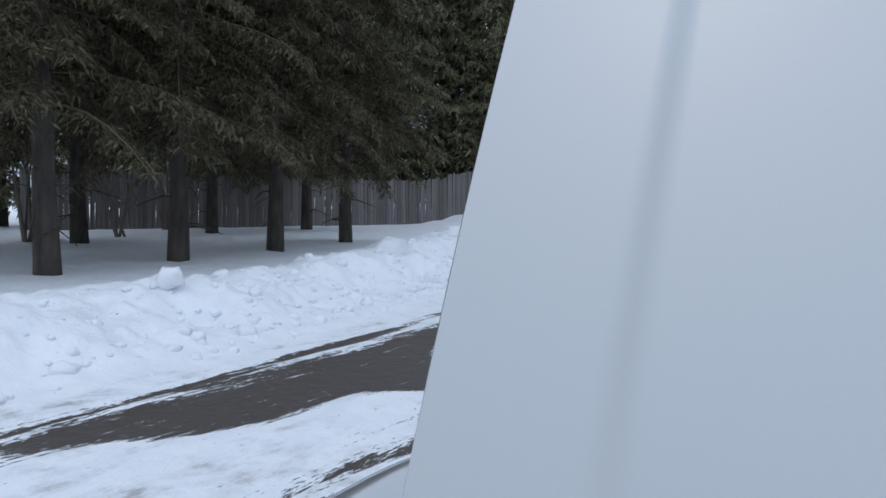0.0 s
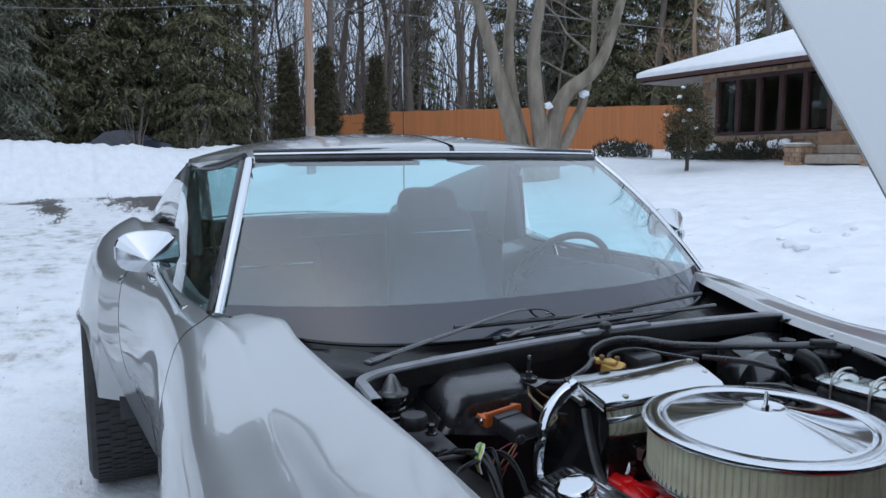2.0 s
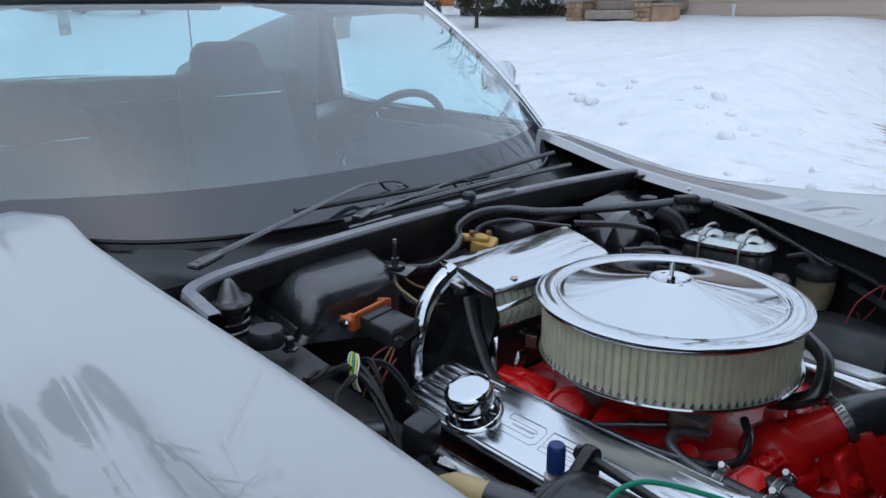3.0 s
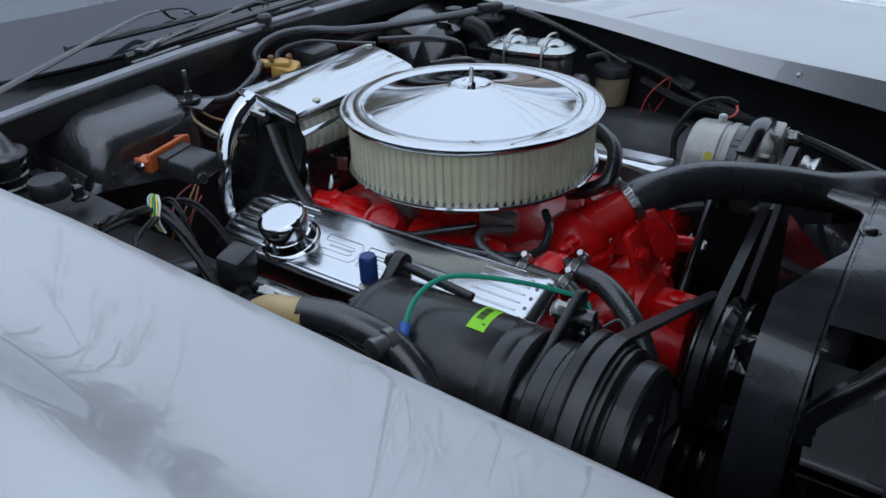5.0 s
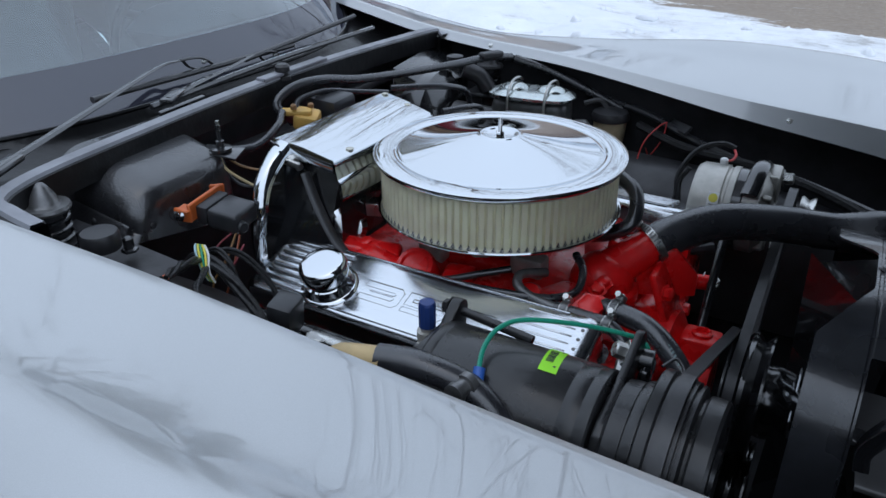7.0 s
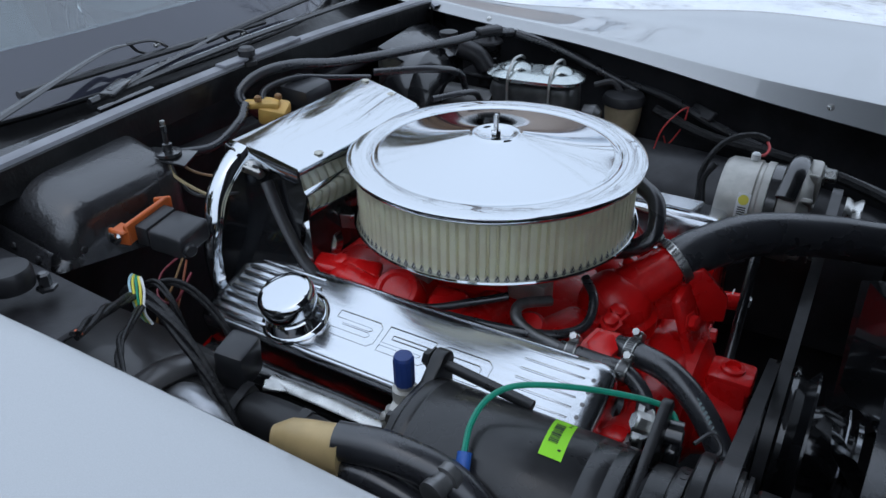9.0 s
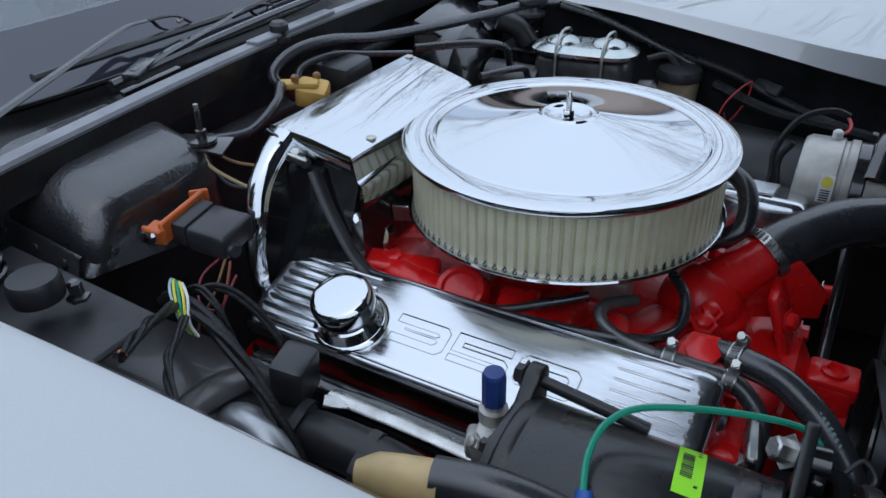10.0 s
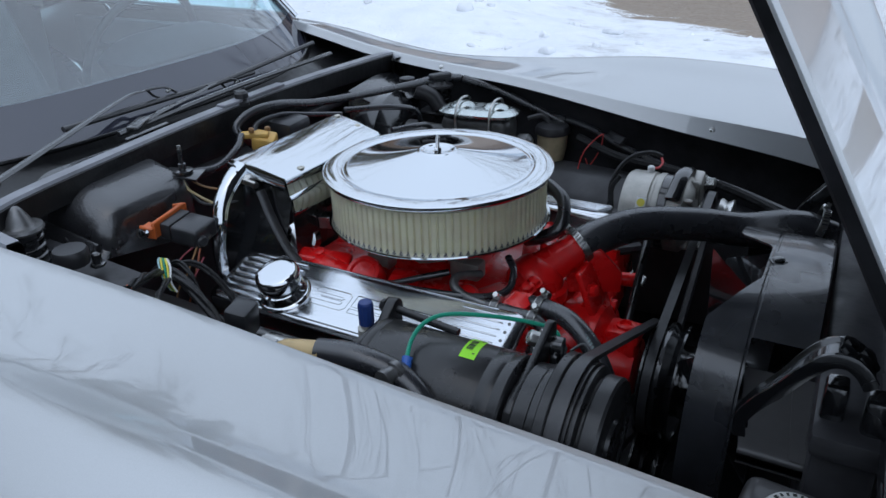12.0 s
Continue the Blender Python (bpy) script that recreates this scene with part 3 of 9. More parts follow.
def section(x, n=7):
    """Points of half a cross section from the inner upper edge to the lower edge."""
    at = lambda tab, k: float(smooth_curve(SEC_X, [t[k] for t in tab], x))
    zb = body_bottom(x)
    key = [(at(t, 0), at(t, 1)) for t in (INNER, RIDGE, SHOULDER, WIDEST)]
    wy, wz = key[3]
    zb = min(zb, wz - 0.02)
    mid = (wy - 0.065, (wz + zb) / 2)
    if zb > 0.4:
        mid = (wy + 0.004, mid[1])
        low = (wy + 0.012, zb)
    else:
        low = (wy - 0.15, zb)
    f = float(step(-0.45, 0.05, x)) * (1 - float(step(0.7, 1.0, x)))
    (ya, za), (yb, zb2) = key[0], key[1]
    key.insert(1, (ya + (yb - ya) * 0.62, za + (zb2 - za) * 0.62 - 0.003 * f))
    line = spline([(0, *q) for q in key + [mid, low]], n)
    return [(q.y, q.z) for q in line]


def stations(a, b, n):
    xs = set(round(q, 4) for q in lin(a, b, n) + [q for q in (-0.72, -0.71, -0.70, -0.69, -0.68, -0.67, -0.66) if a < q < b])
    for c, r in ((AXLE_F, 0.375), (AXLE_R, 0.385)):
        for k in range(25):
            q = c - r * math.cos(math.pi * k / 24)
            if a < q < b:
                xs.add(round(q, 4))
    return sorted(xs)


def lip_depth(x):
    """Depth of the turned edge along the hood opening."""
    return 0.019 + 0.028 * float(step(-0.15, 0.75, x))


def shell(a, b, n, side, lip=True):
    """A body panel between two stations on one side, with its turned edges."""
    g, rows = Geo(), []
    for x in stations(a, b, n):
        pts = section(x)
        y0, z0 = pts[0]
        y1, z1 = pts[-1]
        if lip:
            h = lip_depth(x)
            d = 0.6 * h + 0.002
            pts = [(y0 - d + 0.010, z0 - h), (y0 - d + 0.002, z0 - h), (y0 - d, z0 - h + 0.002), (y0 - 0.0022, z0 - 0.0022), (y0 - 0.0012, z0 - 0.0006)] + pts
        pts = pts + [(y1 - 0.004, z1 - 0.006), (y1 - 0.03, z1 - 0.004)]
        rows.append([(x, side * y, z) for y, z in (pts if side < 0 else pts[::-1])])
    return g.grid(rows)


def build_body():
    for side in (-1, 1):
        part("front_fender", shell(-0.8215, 1.25, 46, side), paint, car, angle=50)
        door = part("door", shell(-1.6995, -0.8285, 22, side, False), paint, car, angle=50)
        part("rear_quarter", shell(-3.35, -1.706, 34, side, False), paint, car, angle=50)
        for x0 in (-0.825, -1.703):                                    # rubber in the door gaps
            rows = []
            for x in (x0 - 0.010, x0 + 0.010):
                rows.append([(x, side * (y - 0.007), z - 0.005) for y, z in (section(x) if side < 0 else section(x)[::-1])])
            part("door_seal", Geo().grid(rows), rubber, door, "black rubber in the door gap", 60)
        if side < 0:
            g = Geo().lathe([(0.012, 0), (0.012, 0.003), (0.009, 0.005), (0.004, 0.004)], 20, aim((-1.605, -0.808, 0.862), (0.1, -0.8, 0.35)))
            part("lock", g, chrome, door, "chrome door lock")
        g = Geo()
        g.box(0.16, 0.02, 0.012, pose(-1.50, side * 0.735, 0.878, 10 * side), 0.004)
        part("door_handle", g, chrome, door, "flush chrome door handle")
    # nose and tail caps, rear deck, sills
    g = Geo()
    rows = []
    for x in lin(0.86, 1.25, 10):
        y, z = section(float(x))[0]
        rows.append([(float(x), y * t, z + 0.02 * (1 - t * t)) for t in lin(-1, 1, 17)])
    g.grid(rows)
    rows = []
    for k in lin(0, 1, 8):
        sec = section(1.25)
        pts = [(q[0], q[1]) for q in sec]
        rows.append([(1.25 + 0.10 * math.sin(k * 1.5), s * y * (1 - 0.10 * k), z * (1 - 0.5 * k) + 0.22 * k) for s, seq in ((-1, pts[::-1]), (1, pts)) for y, z in seq])
    g.grid(rows)
    part("nose", g, paint, car, angle=60)
    g = Geo()
    rows = []
    for x in lin(-3.35, -1.74, 22):
        y, z = section(float(x))[0]
        rows.append([(float(x), y * t, z - 0.004 + 0.03 * (1 - t * t)) for t in lin(1, -1, 17)])
    g.grid(rows)
    rows = []
    sec = section(-3.35)
    for k in lin(0, 1, 6):
        rows.append([(-3.35 - 0.05 * math.sin(k * 3), s * y * (1 - 0.05 * k), z * (1 - 0.6 * k) + 0.24 * k) for s, seq in ((1, sec[::-1]), (-1, sec)) for y, z in seq])
    g.grid(rows)
    part("rear_deck", g, paint, car, angle=60)
    g = Geo().box(4.3, 1.3, 0.04, pose(-1.05, 0, 0.17))
    part("underbody", g, bay_black, car)


build_body()


# windshield, roof, pillars
def ws_bottom(y):
    a = abs(y) / 0.655
    return Vector((-0.538 - 0.255 * a**3.2, y, 0.846 + 0.004 * a * a + 0.045 * a**8))


def ws_top(y):
    a = abs(y) / 0.515
    return Vector((-1.035 - 0.068 * a * a, y, 1.212 - 0.005 * a**2.2))


def ws_point(u, v):
    """u across from -1 to 1, v from the lower to the upper edge."""
    p = ws_bottom(0.655 * u).lerp(ws_top(0.515 * u), v)
    return p + Vector((0.8, 0, 0.6)) * 0.022 * math.sin(math.pi * v)


def roof_point(u, x):
    """u across the roof from -1 to 1 at station x."""
    t = (x + 1.035) / -0.72
    half = 0.52 + 0.07 * min(1, t * 1.6)
    crown = 1.243 + 0.049 * (1 - (1 - min(1, max(0, t))) ** 3)
    return Vector((x - 0.07 * u * u * max(0, 1 - 1.3 * t), half * u, crown - (0.034 + 0.045 * min(1, t * 1.5)) * abs(u) ** 2.4))


def build_cabin():
    edge = lambda u: max(0.0, (0.913 - ws_point(u, 0.0).z) / (ws_point(u, 0.2).z - ws_point(u, 0.0).z)) * 0.2   # top of the black band
    g = Geo().grid([[ws_point(u, edge(u) + (1 - edge(u)) * v) for u in lin(-1, 1, 41)] for v in lin(0, 1, 14)])
    ws = part("windshield", g, ws_glass, car, "blue tinted misted windshield with a black foot", 180)
    ws.visible_shadow = False
    g = Geo().grid([[ws_point(u, edge(u) * v) for u in lin(-1, 1, 41)] for v in lin(0, 1, 5)])
    part("shade_band", g, Mat("black_glass_band", (0.038, 0.040, 0.056), 0.04, spec=0.9).vary(5, 0.94, 1.06).m, ws, "black band along the foot of the windshield", 180)
    # black rubber seal and bright header trim
    g = Geo().tube([ws_point(u, 1.0) + Vector((-0.004, 0, 0.005)) for u in lin(-1, 1, 21)], 0.007, 8, 2)
    part("header_seal", g, rubber, car)
    g = Geo().tube([ws_point(u, 1.0) + Vector((-0.012, 0, 0.016)) for u in lin(-1, 1, 21)], 0.0085, 8, 2, flat=0.7)
    part("header_trim", g, chrome, car, "bright metal header moulding")
    g = Geo().tube([ws_point(u, 1.0) + Vector((-0.020, 0, 0.025)) for u in lin(-1, 1, 21)], 0.004, 8, 2)
    part("roof_seal", g, rubber, car)
    for s in (-1, 1):
        g = Geo().tube([ws_point(s * 1.0, v) + Vector((-0.012, s * 0.012, 0.004)) for v in lin(-0.01, 1.0, 9)], 0.0115, 10, 2, flat=0.7)
        pil = part("pillar", g, chrome, car, "bright metal windshield pillar trim")
        g = Geo().tube([ws_point(s * 1.0, v) + Vector((-0.034, s * 0.022, 0.0)) for v in lin(0.0, 0.98, 9)], 0.011, 8, 2)
        part("pillar_seal", g, rubber, pil)
    # two lift-off roof panels with the centre bar
    for s in (-1, 1):
        rows = []
        for k, x in enumerate([-1.0581, -1.058] + lin(-1.064, -1.66, 16)):
            row = [roof_point(s * u, float(x)) + Vector(((0.012, 0, -0.022), (0.006, 0, -0.006), (0, 0, 0))[min(k, 2)]) for u in lin(0.014, 1.0, 16)]
            last = row[-1]
            row += [last + Vector((0, s * 0.006, -0.012)), last + Vector((0, -s * 0.004, -0.03))]
            rows.append(row if s < 0 else row[::-1])
        part("roof_panel", Geo().grid(rows), paint, car, "silver lift-off roof panel", 50)
    rows = [[roof_point(u, float(x)) + Vector((0, 0, -0.007)) for u in (-0.014, -0.005, 0.005, 0.014)] for x in lin(-1.05, -1.67, 14)]
    part("roof_bar", Geo().grid(rows[::-1]), rubber, car)
    # halo behind the panels and the sloping sail pillars
    rows = []
    for k, x in enumerate(lin(-1.672, -1.80, 6)):
        rows.append([roof_point(float(u), float(x)) + Vector((0, 0, -0.002 * k * k)) for u in lin(-1, 1, 25)])
    part("roof_halo", Geo().grid(rows[::-1]), paint, car, angle=60)
    for s in (-1, 1):
        rows = []
        for x in lin(-1.655, -2.75, 22):
            t = (x + 1.655) / -1.095
            top = 1.215 - 0.245 * t**1.25
            yo, yi = 0.592 + 0.03 * t, 0.545 - 0.03 * t
            base_y, base_z = section(float(x))[0]
            base_z -= 0.012
            row = [(x, base_y + 0.03, base_z), (x, base_y - 0.01, base_z + 0.02 * (1 - t)), (x, yo + 0.022 * (1 - t), base_z + (top - base_z) * 0.5), (x, yo, top - 0.012), (x, yo - 0.015, top), (x, yi + 0.01, top), (x, yi, top - 0.015), (x, yi - 0.02, base_z)]
            rows.append([(p, s * q, r) for p, q, r in (row if s > 0 else row[::-1])])
        part("sail_pillar", Geo().grid(rows), paint, car, angle=45)
    # rear window and side windows
    g = Geo().grid([[(-1.81 - 0.05 * (1 - v), 0.54 * u, 0.99 + v * (roof_point(u, -1.8).z - 1.010)) for u in lin(-1, 1, 9)] for v in (0, 0.5, 1)])
    rw = part("rear_window", g, side_glass, car, "tinted upright rear window", 180)
    rw.visible_shadow = False
    for s in (-1, 1):
        rows = []
        for v in lin(0, 1, 7):
            front = ws_point(s, v).lerp(ws_point(s, v), 1) + Vector((-0.035, s * 0.025, 0))
            back = Vector((-1.68, s * (0.672 - 0.072 * v), 0.895 + 0.295 * v))
            rows.append([front.lerp(back, t) + Vector((0, s * 0.03 * math.sin(math.pi * t) * (1 - v), 0)) for t in lin(0, 1, 14)])
        w = part("side_window", Geo().grid(rows), side_glass, car, "tinted frameless side window", 180)
        w.visible_shadow = False
        g = Geo().tube([(-0.82, s * 0.672, 0.897), (-1.1, s * 0.690, 0.897), (-1.4, s * 0.692, 0.898), (-1.68, s * 0.675, 0.902)], 0.008, 8, 6)
        part("window_seal", g, rubber, car)
        g = Geo().tube([ws_point(s, 1) + Vector((-0.03, s * 0.02, 0.012)), roof_point(s, -1.3) + Vector((0, s * 0.004, -0.028)), roof_point(s, -1.66) + Vector((0, s * 0.0, -0.03))], 0.009, 8, 6)
        part("drip_seal", g, rubber, car)
        g = Geo().box(0.05, 0.012, 0.035, pose(-1.652, s * 0.583, 1.168, 0, 20, 0), 0.005)
        part("roof_latch", g, worn_chrome, car, "metal roof panel latch")
    # door mirrors: a faceted rounded shell drawn to a point where the slim arm starts
    for s in (-1, 1):
        arm = Geo().tube([(-1.012, s * 0.716, 0.860), (-1.005, s * 0.735, 0.905), (-0.985, s * 0.762, 0.965), (-0.990, s * 0.766, 0.985)], [0.012, 0.0085, 0.009, 0.011], 10, 5)
        mirror = part("door_mirror", arm, chrome, car, "chrome door mirror on a slim arm")
        g = Geo().lathe([(0.030, 0), (0.030, 0.005), (0.018, 0.012), (0.006, 0.014)], 16, aim((-1.012, s * 0.713, 0.857), (0.05, s * 0.75, 0.66)))
        part("mirror_base", g, chrome, mirror)
        rows = []
        m = Matrix.Translation((-1.075, s * 0.775, 1.003)) @ pose(0, 0, 0, 0, -4, 3 * s)
        for x, k in ((0.0, 0.88), (-0.004, 0.96), (0.0, 1.0), (0.010, 1.0), (0.017, 0.96), (0.028, 0.74), (0.045, 0.40), (0.062, 0.08), (0.066, 0.03), (0.067, 0.005)):
            ring = []
            for q in range(16):
                t = 2 * math.pi * (q + 0.5) / 16
                cy, cz = math.cos(t), math.sin(t)
                ring.append((x, 0.071 * k * math.copysign(abs(cy) ** 0.72, cy), 0.048 * k * math.copysign(abs(cz) ** 0.72, cz) - 0.020 * (1 - k)))
            rows.append(ring)
        part("mirror_head", Geo().grid(rows, True, m), chrome, mirror, "", 9)
    g = Geo().tube([(-2.45, 0.46, 0.93), (-2.45, 0.46, 1.30), (-2.46, 0.46, 1.73)], [0.0035, 0.003, 0.002], 6, 4)
    part("antenna", g, worn_chrome, car, "thin metal whip antenna")


build_cabin()


def build_wheels():
    for x in (AXLE_F, AXLE_R):
        for s in (-1, 1):
            at = pose(x, s * (0.765 if x > 0 else 0.80), WHEEL_R + 0.005, 90 * s)
            g = Geo()
            w = 0.125
            g.lathe([(0.19, -w * 0.8), (0.22, -w * 0.98), (0.29, -w), (0.322, -w * 0.9), (0.334, -w * 0.7), (0.338, -w * 0.4), (0.339, 0), (0.338, w * 0.4), (0.334, w * 0.7), (0.322, w * 0.9), (0.29, w), (0.22, w * 0.98), (0.19, w * 0.8)], 64, at, False)
            for k in range(72):
                for z in (-0.075, -0.025, 0.025, 0.075):
                    g.box(0.008, 0.022, 0.042, at @ pose(0, 0, 0, 0, 0, k * 5 + (2.5 if z in (-0.025, 0.075) else 0)) @ pose(0.339, 0, z))
            wheel = part("wheel", g, tyre_rubber, car, "black treaded tyre on a steel wheel")
            g = Geo().lathe([(0.01, 0.06), (0.05, 0.065), (0.06, 0.05), (0.14, 0.035), (0.165, 0.06), (0.185, 0.095), (0.197, 0.10), (0.197, -0.09), (0.18, -0.09), (0.17, 0.0), (0.01, 0.0)], 40, at)
            part("rim", g, worn_chrome, wheel)
    for s in (-1, 1):
        for x in (AXLE_F, AXLE_R):
            rows = [[(x - r * math.cos(a), s * y, WHEEL_R + r * math.sin(a)) for a in lin(0, math.pi, 17)] for y, r in ((0.82, 0.385), (0.60, 0.385))]
            part("wheel_well", Geo().grid(rows if s > 0 else rows[::-1]), bay_black, car)


build_wheels()


def build_interior():
    # dash pad, floor and trim
    g = Geo().grid([[Vector((-0.565 - 0.255 * abs(u) ** 3.2 * (1 - v) - v * (0.272 + 0.02 * u * u), 0.62 * u, 0.836 + 0.034 * v - 0.30 * max(0, v - 0.94) / 0.06)) for u in lin(-1, 1, 21)] for v in lin(0, 1, 18)])
    part("dashboard", g, interior_black, car, "black vinyl dashboard top")
    g = Geo().box(1.3, 1.25, 0.05, pose(-1.35, 0, 0.32)).box(0.05, 1.2, 0.66, pose(-1.80, 0, 0.68), 0.02, 2).box(0.9, 0.24, 0.30, pose(-1.35, 0, 0.5), 0.03)
    part("cabin_trim", g, cabin_grey, car, "grey cabin floor and rear trim")
    for s in (-1, 1):
        part("kick_panel", Geo().box(0.02, 0.16, 0.60, pose(-0.84, s * 0.60, 0.545)), interior_black, car)
        g = Geo().box(0.80, 0.03, 0.56, pose(-1.28, s * 0.645, 0.58), 0.012, 2).box(0.34, 0.04, 0.05, pose(-1.28, s * 0.625, 0.70), 0.015, 2)
        part("door_trim", g, cabin_grey, car, "grey door trim panel")
        g = Geo().box(0.16, 0.035, 0.30, pose(-1.735, s * 0.585, 1.04, 0, -14, 0), 0.012, 2)
        part("pillar_trim", g, seat_grey, car)
    part("headliner", Geo().grid([[roof_point(u, float(x)) + Vector((0, 0, -0.022)) for u in lin(-0.96, 0.96, 13)] for x in lin(-1.06, -1.80, 8)]), cabin_grey, car)
    for y in (-0.25, 0.25):
        part("sun_visor", Geo().box(0.13, 0.36, 0.012, pose(-1.165, y, 1.204, 0, 4), 0.005, 2), cabin_grey, car, "grey sun visor folded up")
    part("toe_board", Geo().box(0.02, 1.3, 0.56, pose(-0.70, 0, 0.54)), interior_black, car)
    # high backed bucket seats, the driver's a little further forward
    for y, x0, dz in ((-0.34, -1.66, -0.085), (0.23, -1.62, 0.0)):
        seat = Geo()
        seat.box(0.48, 0.46, 0.16, pose(x0 + 0.29, y, 0.48 + dz), 0.05, 3)
        sp = part("seat", seat, seat_grey, car, "charcoal vinyl bucket seat with a high back")
        g = Geo().box(0.12, 0.42, 0.56, pose(x0, y, 0.76 + dz, 0, -16), 0.05, 3, 0.80)
        g.box(0.10, 0.25, 0.17, pose(x0 - 0.075, y, 1.025 + dz, 0, -14), 0.045, 3, 0.88)
        part("seat_back", g, seat_grey, sp)
        part("seat_trim", Geo().box(0.006, 0.24, 0.007, pose(x0 + 0.025, y, 0.955 + dz), 0.002), chrome, sp, "bright seat trim strip")
    at = Matrix.Translation((-1.075, 0.375, 0.835)) @ Vector((-0.9, 0, 0.42)).to_track_quat("Z", "Y").to_matrix().to_4x4()
    g = Geo().tube([at @ Vector((0.172 * math.cos(a), 0.172 * math.sin(a), 0)) for a in lin(0, 2 * math.pi, 41)], 0.0105, 10, 0)
    sw = part("steering_wheel", g, satin_black, car, "thin rimmed black steering wheel")
    g = Geo().lathe([(0.05, -0.02), (0.05, 0.02), (0.03, 0.035)], 20, at)
    for a in (20, 160):
        g.box(0.17, 0.018, 0.006, at @ pose(0, 0, 0, 0, 0, a) @ pose(0.1, 0, 0))
    g.tube([at @ Vector((0, 0, -0.01)), at @ Vector((0, 0, -0.3))], 0.025, 10, 0)
    part("wheel_hub", g, interior_black, sw)
    # hooded instrument binnacle in front of the wheel
    rows = []
    for x, h in ((-0.845, 0.0), (-0.865, 0.030), (-0.90, 0.046), (-0.955, 0.050), (-0.985, 0.044), (-0.985, -0.10)):
        rows.append([(x, 0.365 + 0.20 * u, 0.862 + h * (1 - abs(u) ** 4)) for u in lin(1, -1, 15)])
    part("instrument_hood", Geo().grid(rows), interior_black, car, "black hooded instrument binnacle", 60)


build_interior()


# the hood, hinged at the nose and standing open
HOOD_FOOT, HOOD_DIR, HOOD_LEN = Vector((0.752, 0, 0.70)), Vector((-0.576, 0, 1.0)).normalized(), 1.265


def build_hood():
    out = Vector((HOOD_DIR.z, 0, -HOOD_DIR.x))                     # faces forward and up
    half = lambda v: 0.419 + 0.112 * v ** 0.95
    def bulge(y, v):
        a = abs(y)
        return 0.017 * (1 - float(step(0.150 + 0.066 * v, 0.238 + 0.028 * v, a))) * float(step(0.02, 0.35, v)) - 0.012 * (a / 0.5) ** 3
    us = sorted(set(lin(-1, 1, 33) + [s * q for s in (-1, 1) for q in lin(0.35, 0.62, 46)]))
    outer, inner = [], []
    for v in lin(0, 1, 30):
        base = HOOD_FOOT + HOOD_DIR * HOOD_LEN * v
        ro, ri = [], []
        for u in us:
            y = u * half(v)
            p = base + Vector((0, y, 0)) + out * (bulge(y, float(v)) + 0.016 * math.sin(math.pi * float(v)))
            ro.append(p)
            ri.append(p - out * 0.006)
        outer.append(ro)
        inner.append(ri)
    g = Geo().grid(outer)
    for a in (0, -1):                                             # rolled edges
        way = Vector((0, 1 if a else -1, 0))
        roll = [[o[a] - out * 0.006 * k + way * 0.003 * math.sin(math.pi * k) for o in outer] for k in lin(0, 1, 5)]
        g.grid(roll if a else roll[::-1])
        g.grid([outer[a], inner[a]] if a == 0 else [inner[a], outer[a]])
    hood = part("hood", g, paint, car, "silver hood panel raised on its front hinges", 50)
    part("hood_liner", Geo().grid([r[::-1] for r in inner]), bay_black, hood, "black painted hood underside", 50)
    # black reinforcement frame under the skin
    g = Geo()
    for s in (-1, 1):
        rows = []
        for v in lin(0.0, 1, 16):
            b = HOOD_FOOT + HOOD_DIR * HOOD_LEN * float(v)
            o = lambda y, d: b + Vector((0, s * (half(float(v)) - y), 0)) + out * (0.016 * math.sin(math.pi * float(v)) - d)
            rows.append([o(0.118, 0.014), o(0.120, 0.036), o(0.123, 0.045), o(0.132, 0.049), o(0.20, 0.049), o(0.22, 0.014)])
        g.grid(rows if s < 0 else [r[::-1] for r in rows])
    for v0 in (0.0, 0.93):
        b = HOOD_FOOT + HOOD_DIR * HOOD_LEN * (v0 + 0.035)
        g.box(0.09, 2 * half(v0) - 0.04, 0.04, Matrix.Translation(b - out * 0.03) @ out.to_track_quat("Z", "Y").to_matrix().to_4x4() @ pose(0, 0, 0, 0, 0, 0))
    part("hood_frame", g, matte_black, hood, "black painted hood reinforcement frame")
    for s in (-1, 1):
        g = Geo()
        # a pressed strap with rolled edges that rises from the radiator support and bends over to the hood
        y = s * 0.282
        path = spline([(0.510, y, 0.690), (0.509, y, 0.712), (0.522, y, 0.738), (0.541, y, 0.764), (0.558, y, 0.791), (0.576, y, 0.811), (0.595, y, 0.815), (0.610, y, 0.806), (0.620, y, 0.792)], 6)
        rows = []
        for k, q in enumerate(path):
            t = k / (len(path) - 1)
            d = (path[min(k + 1, len(path) - 1)] - path[max(k - 1, 0)]).normalized()
            up = Vector((-d.z, 0, d.x))
            w = 0.008 + 0.010 * float(step(0.1, 0.6, t))
            rows.append([q + Vector((0, e * w, 0)) + up * h for e, h in ((-1.0, -0.010), (-1.06, -0.004), (-0.98, 0.003), (-0.8, 0.0035), (-0.6, 0.0), (0.6, 0.0), (0.8, 0.0035), (0.98, 0.003), (1.06, -0.004), (1.0, -0.010))])
        g.grid(rows).grid([[q - Vector((0, 0, 0.002)) for q in r][::-1] for r in rows])
        for a in ((0.592, y - 0.008, 0.817), (0.594, y + 0.008, 0.817), (0.607, y - 0.008, 0.810), (0.609, y + 0.008, 0.809)):
            bolt(g, a, (0.5, -0.1, 0.9), 0.0062, 0.004)
        part("hood_hinge", g, gloss_black, hood, "curved black hinge arm")


build_hood()


# ---- engine bay: panels ----
def rail_line(t):
    """The cowl rail along the back of the bay, t from the right side to the left."""
    y = -0.49 + 1.03 * t
    return Vector((-0.395 - 0.03 * t - 0.012 * math.sin(math.pi * t), y, 0.853 + 0.012 * math.sin(math.pi * t)))


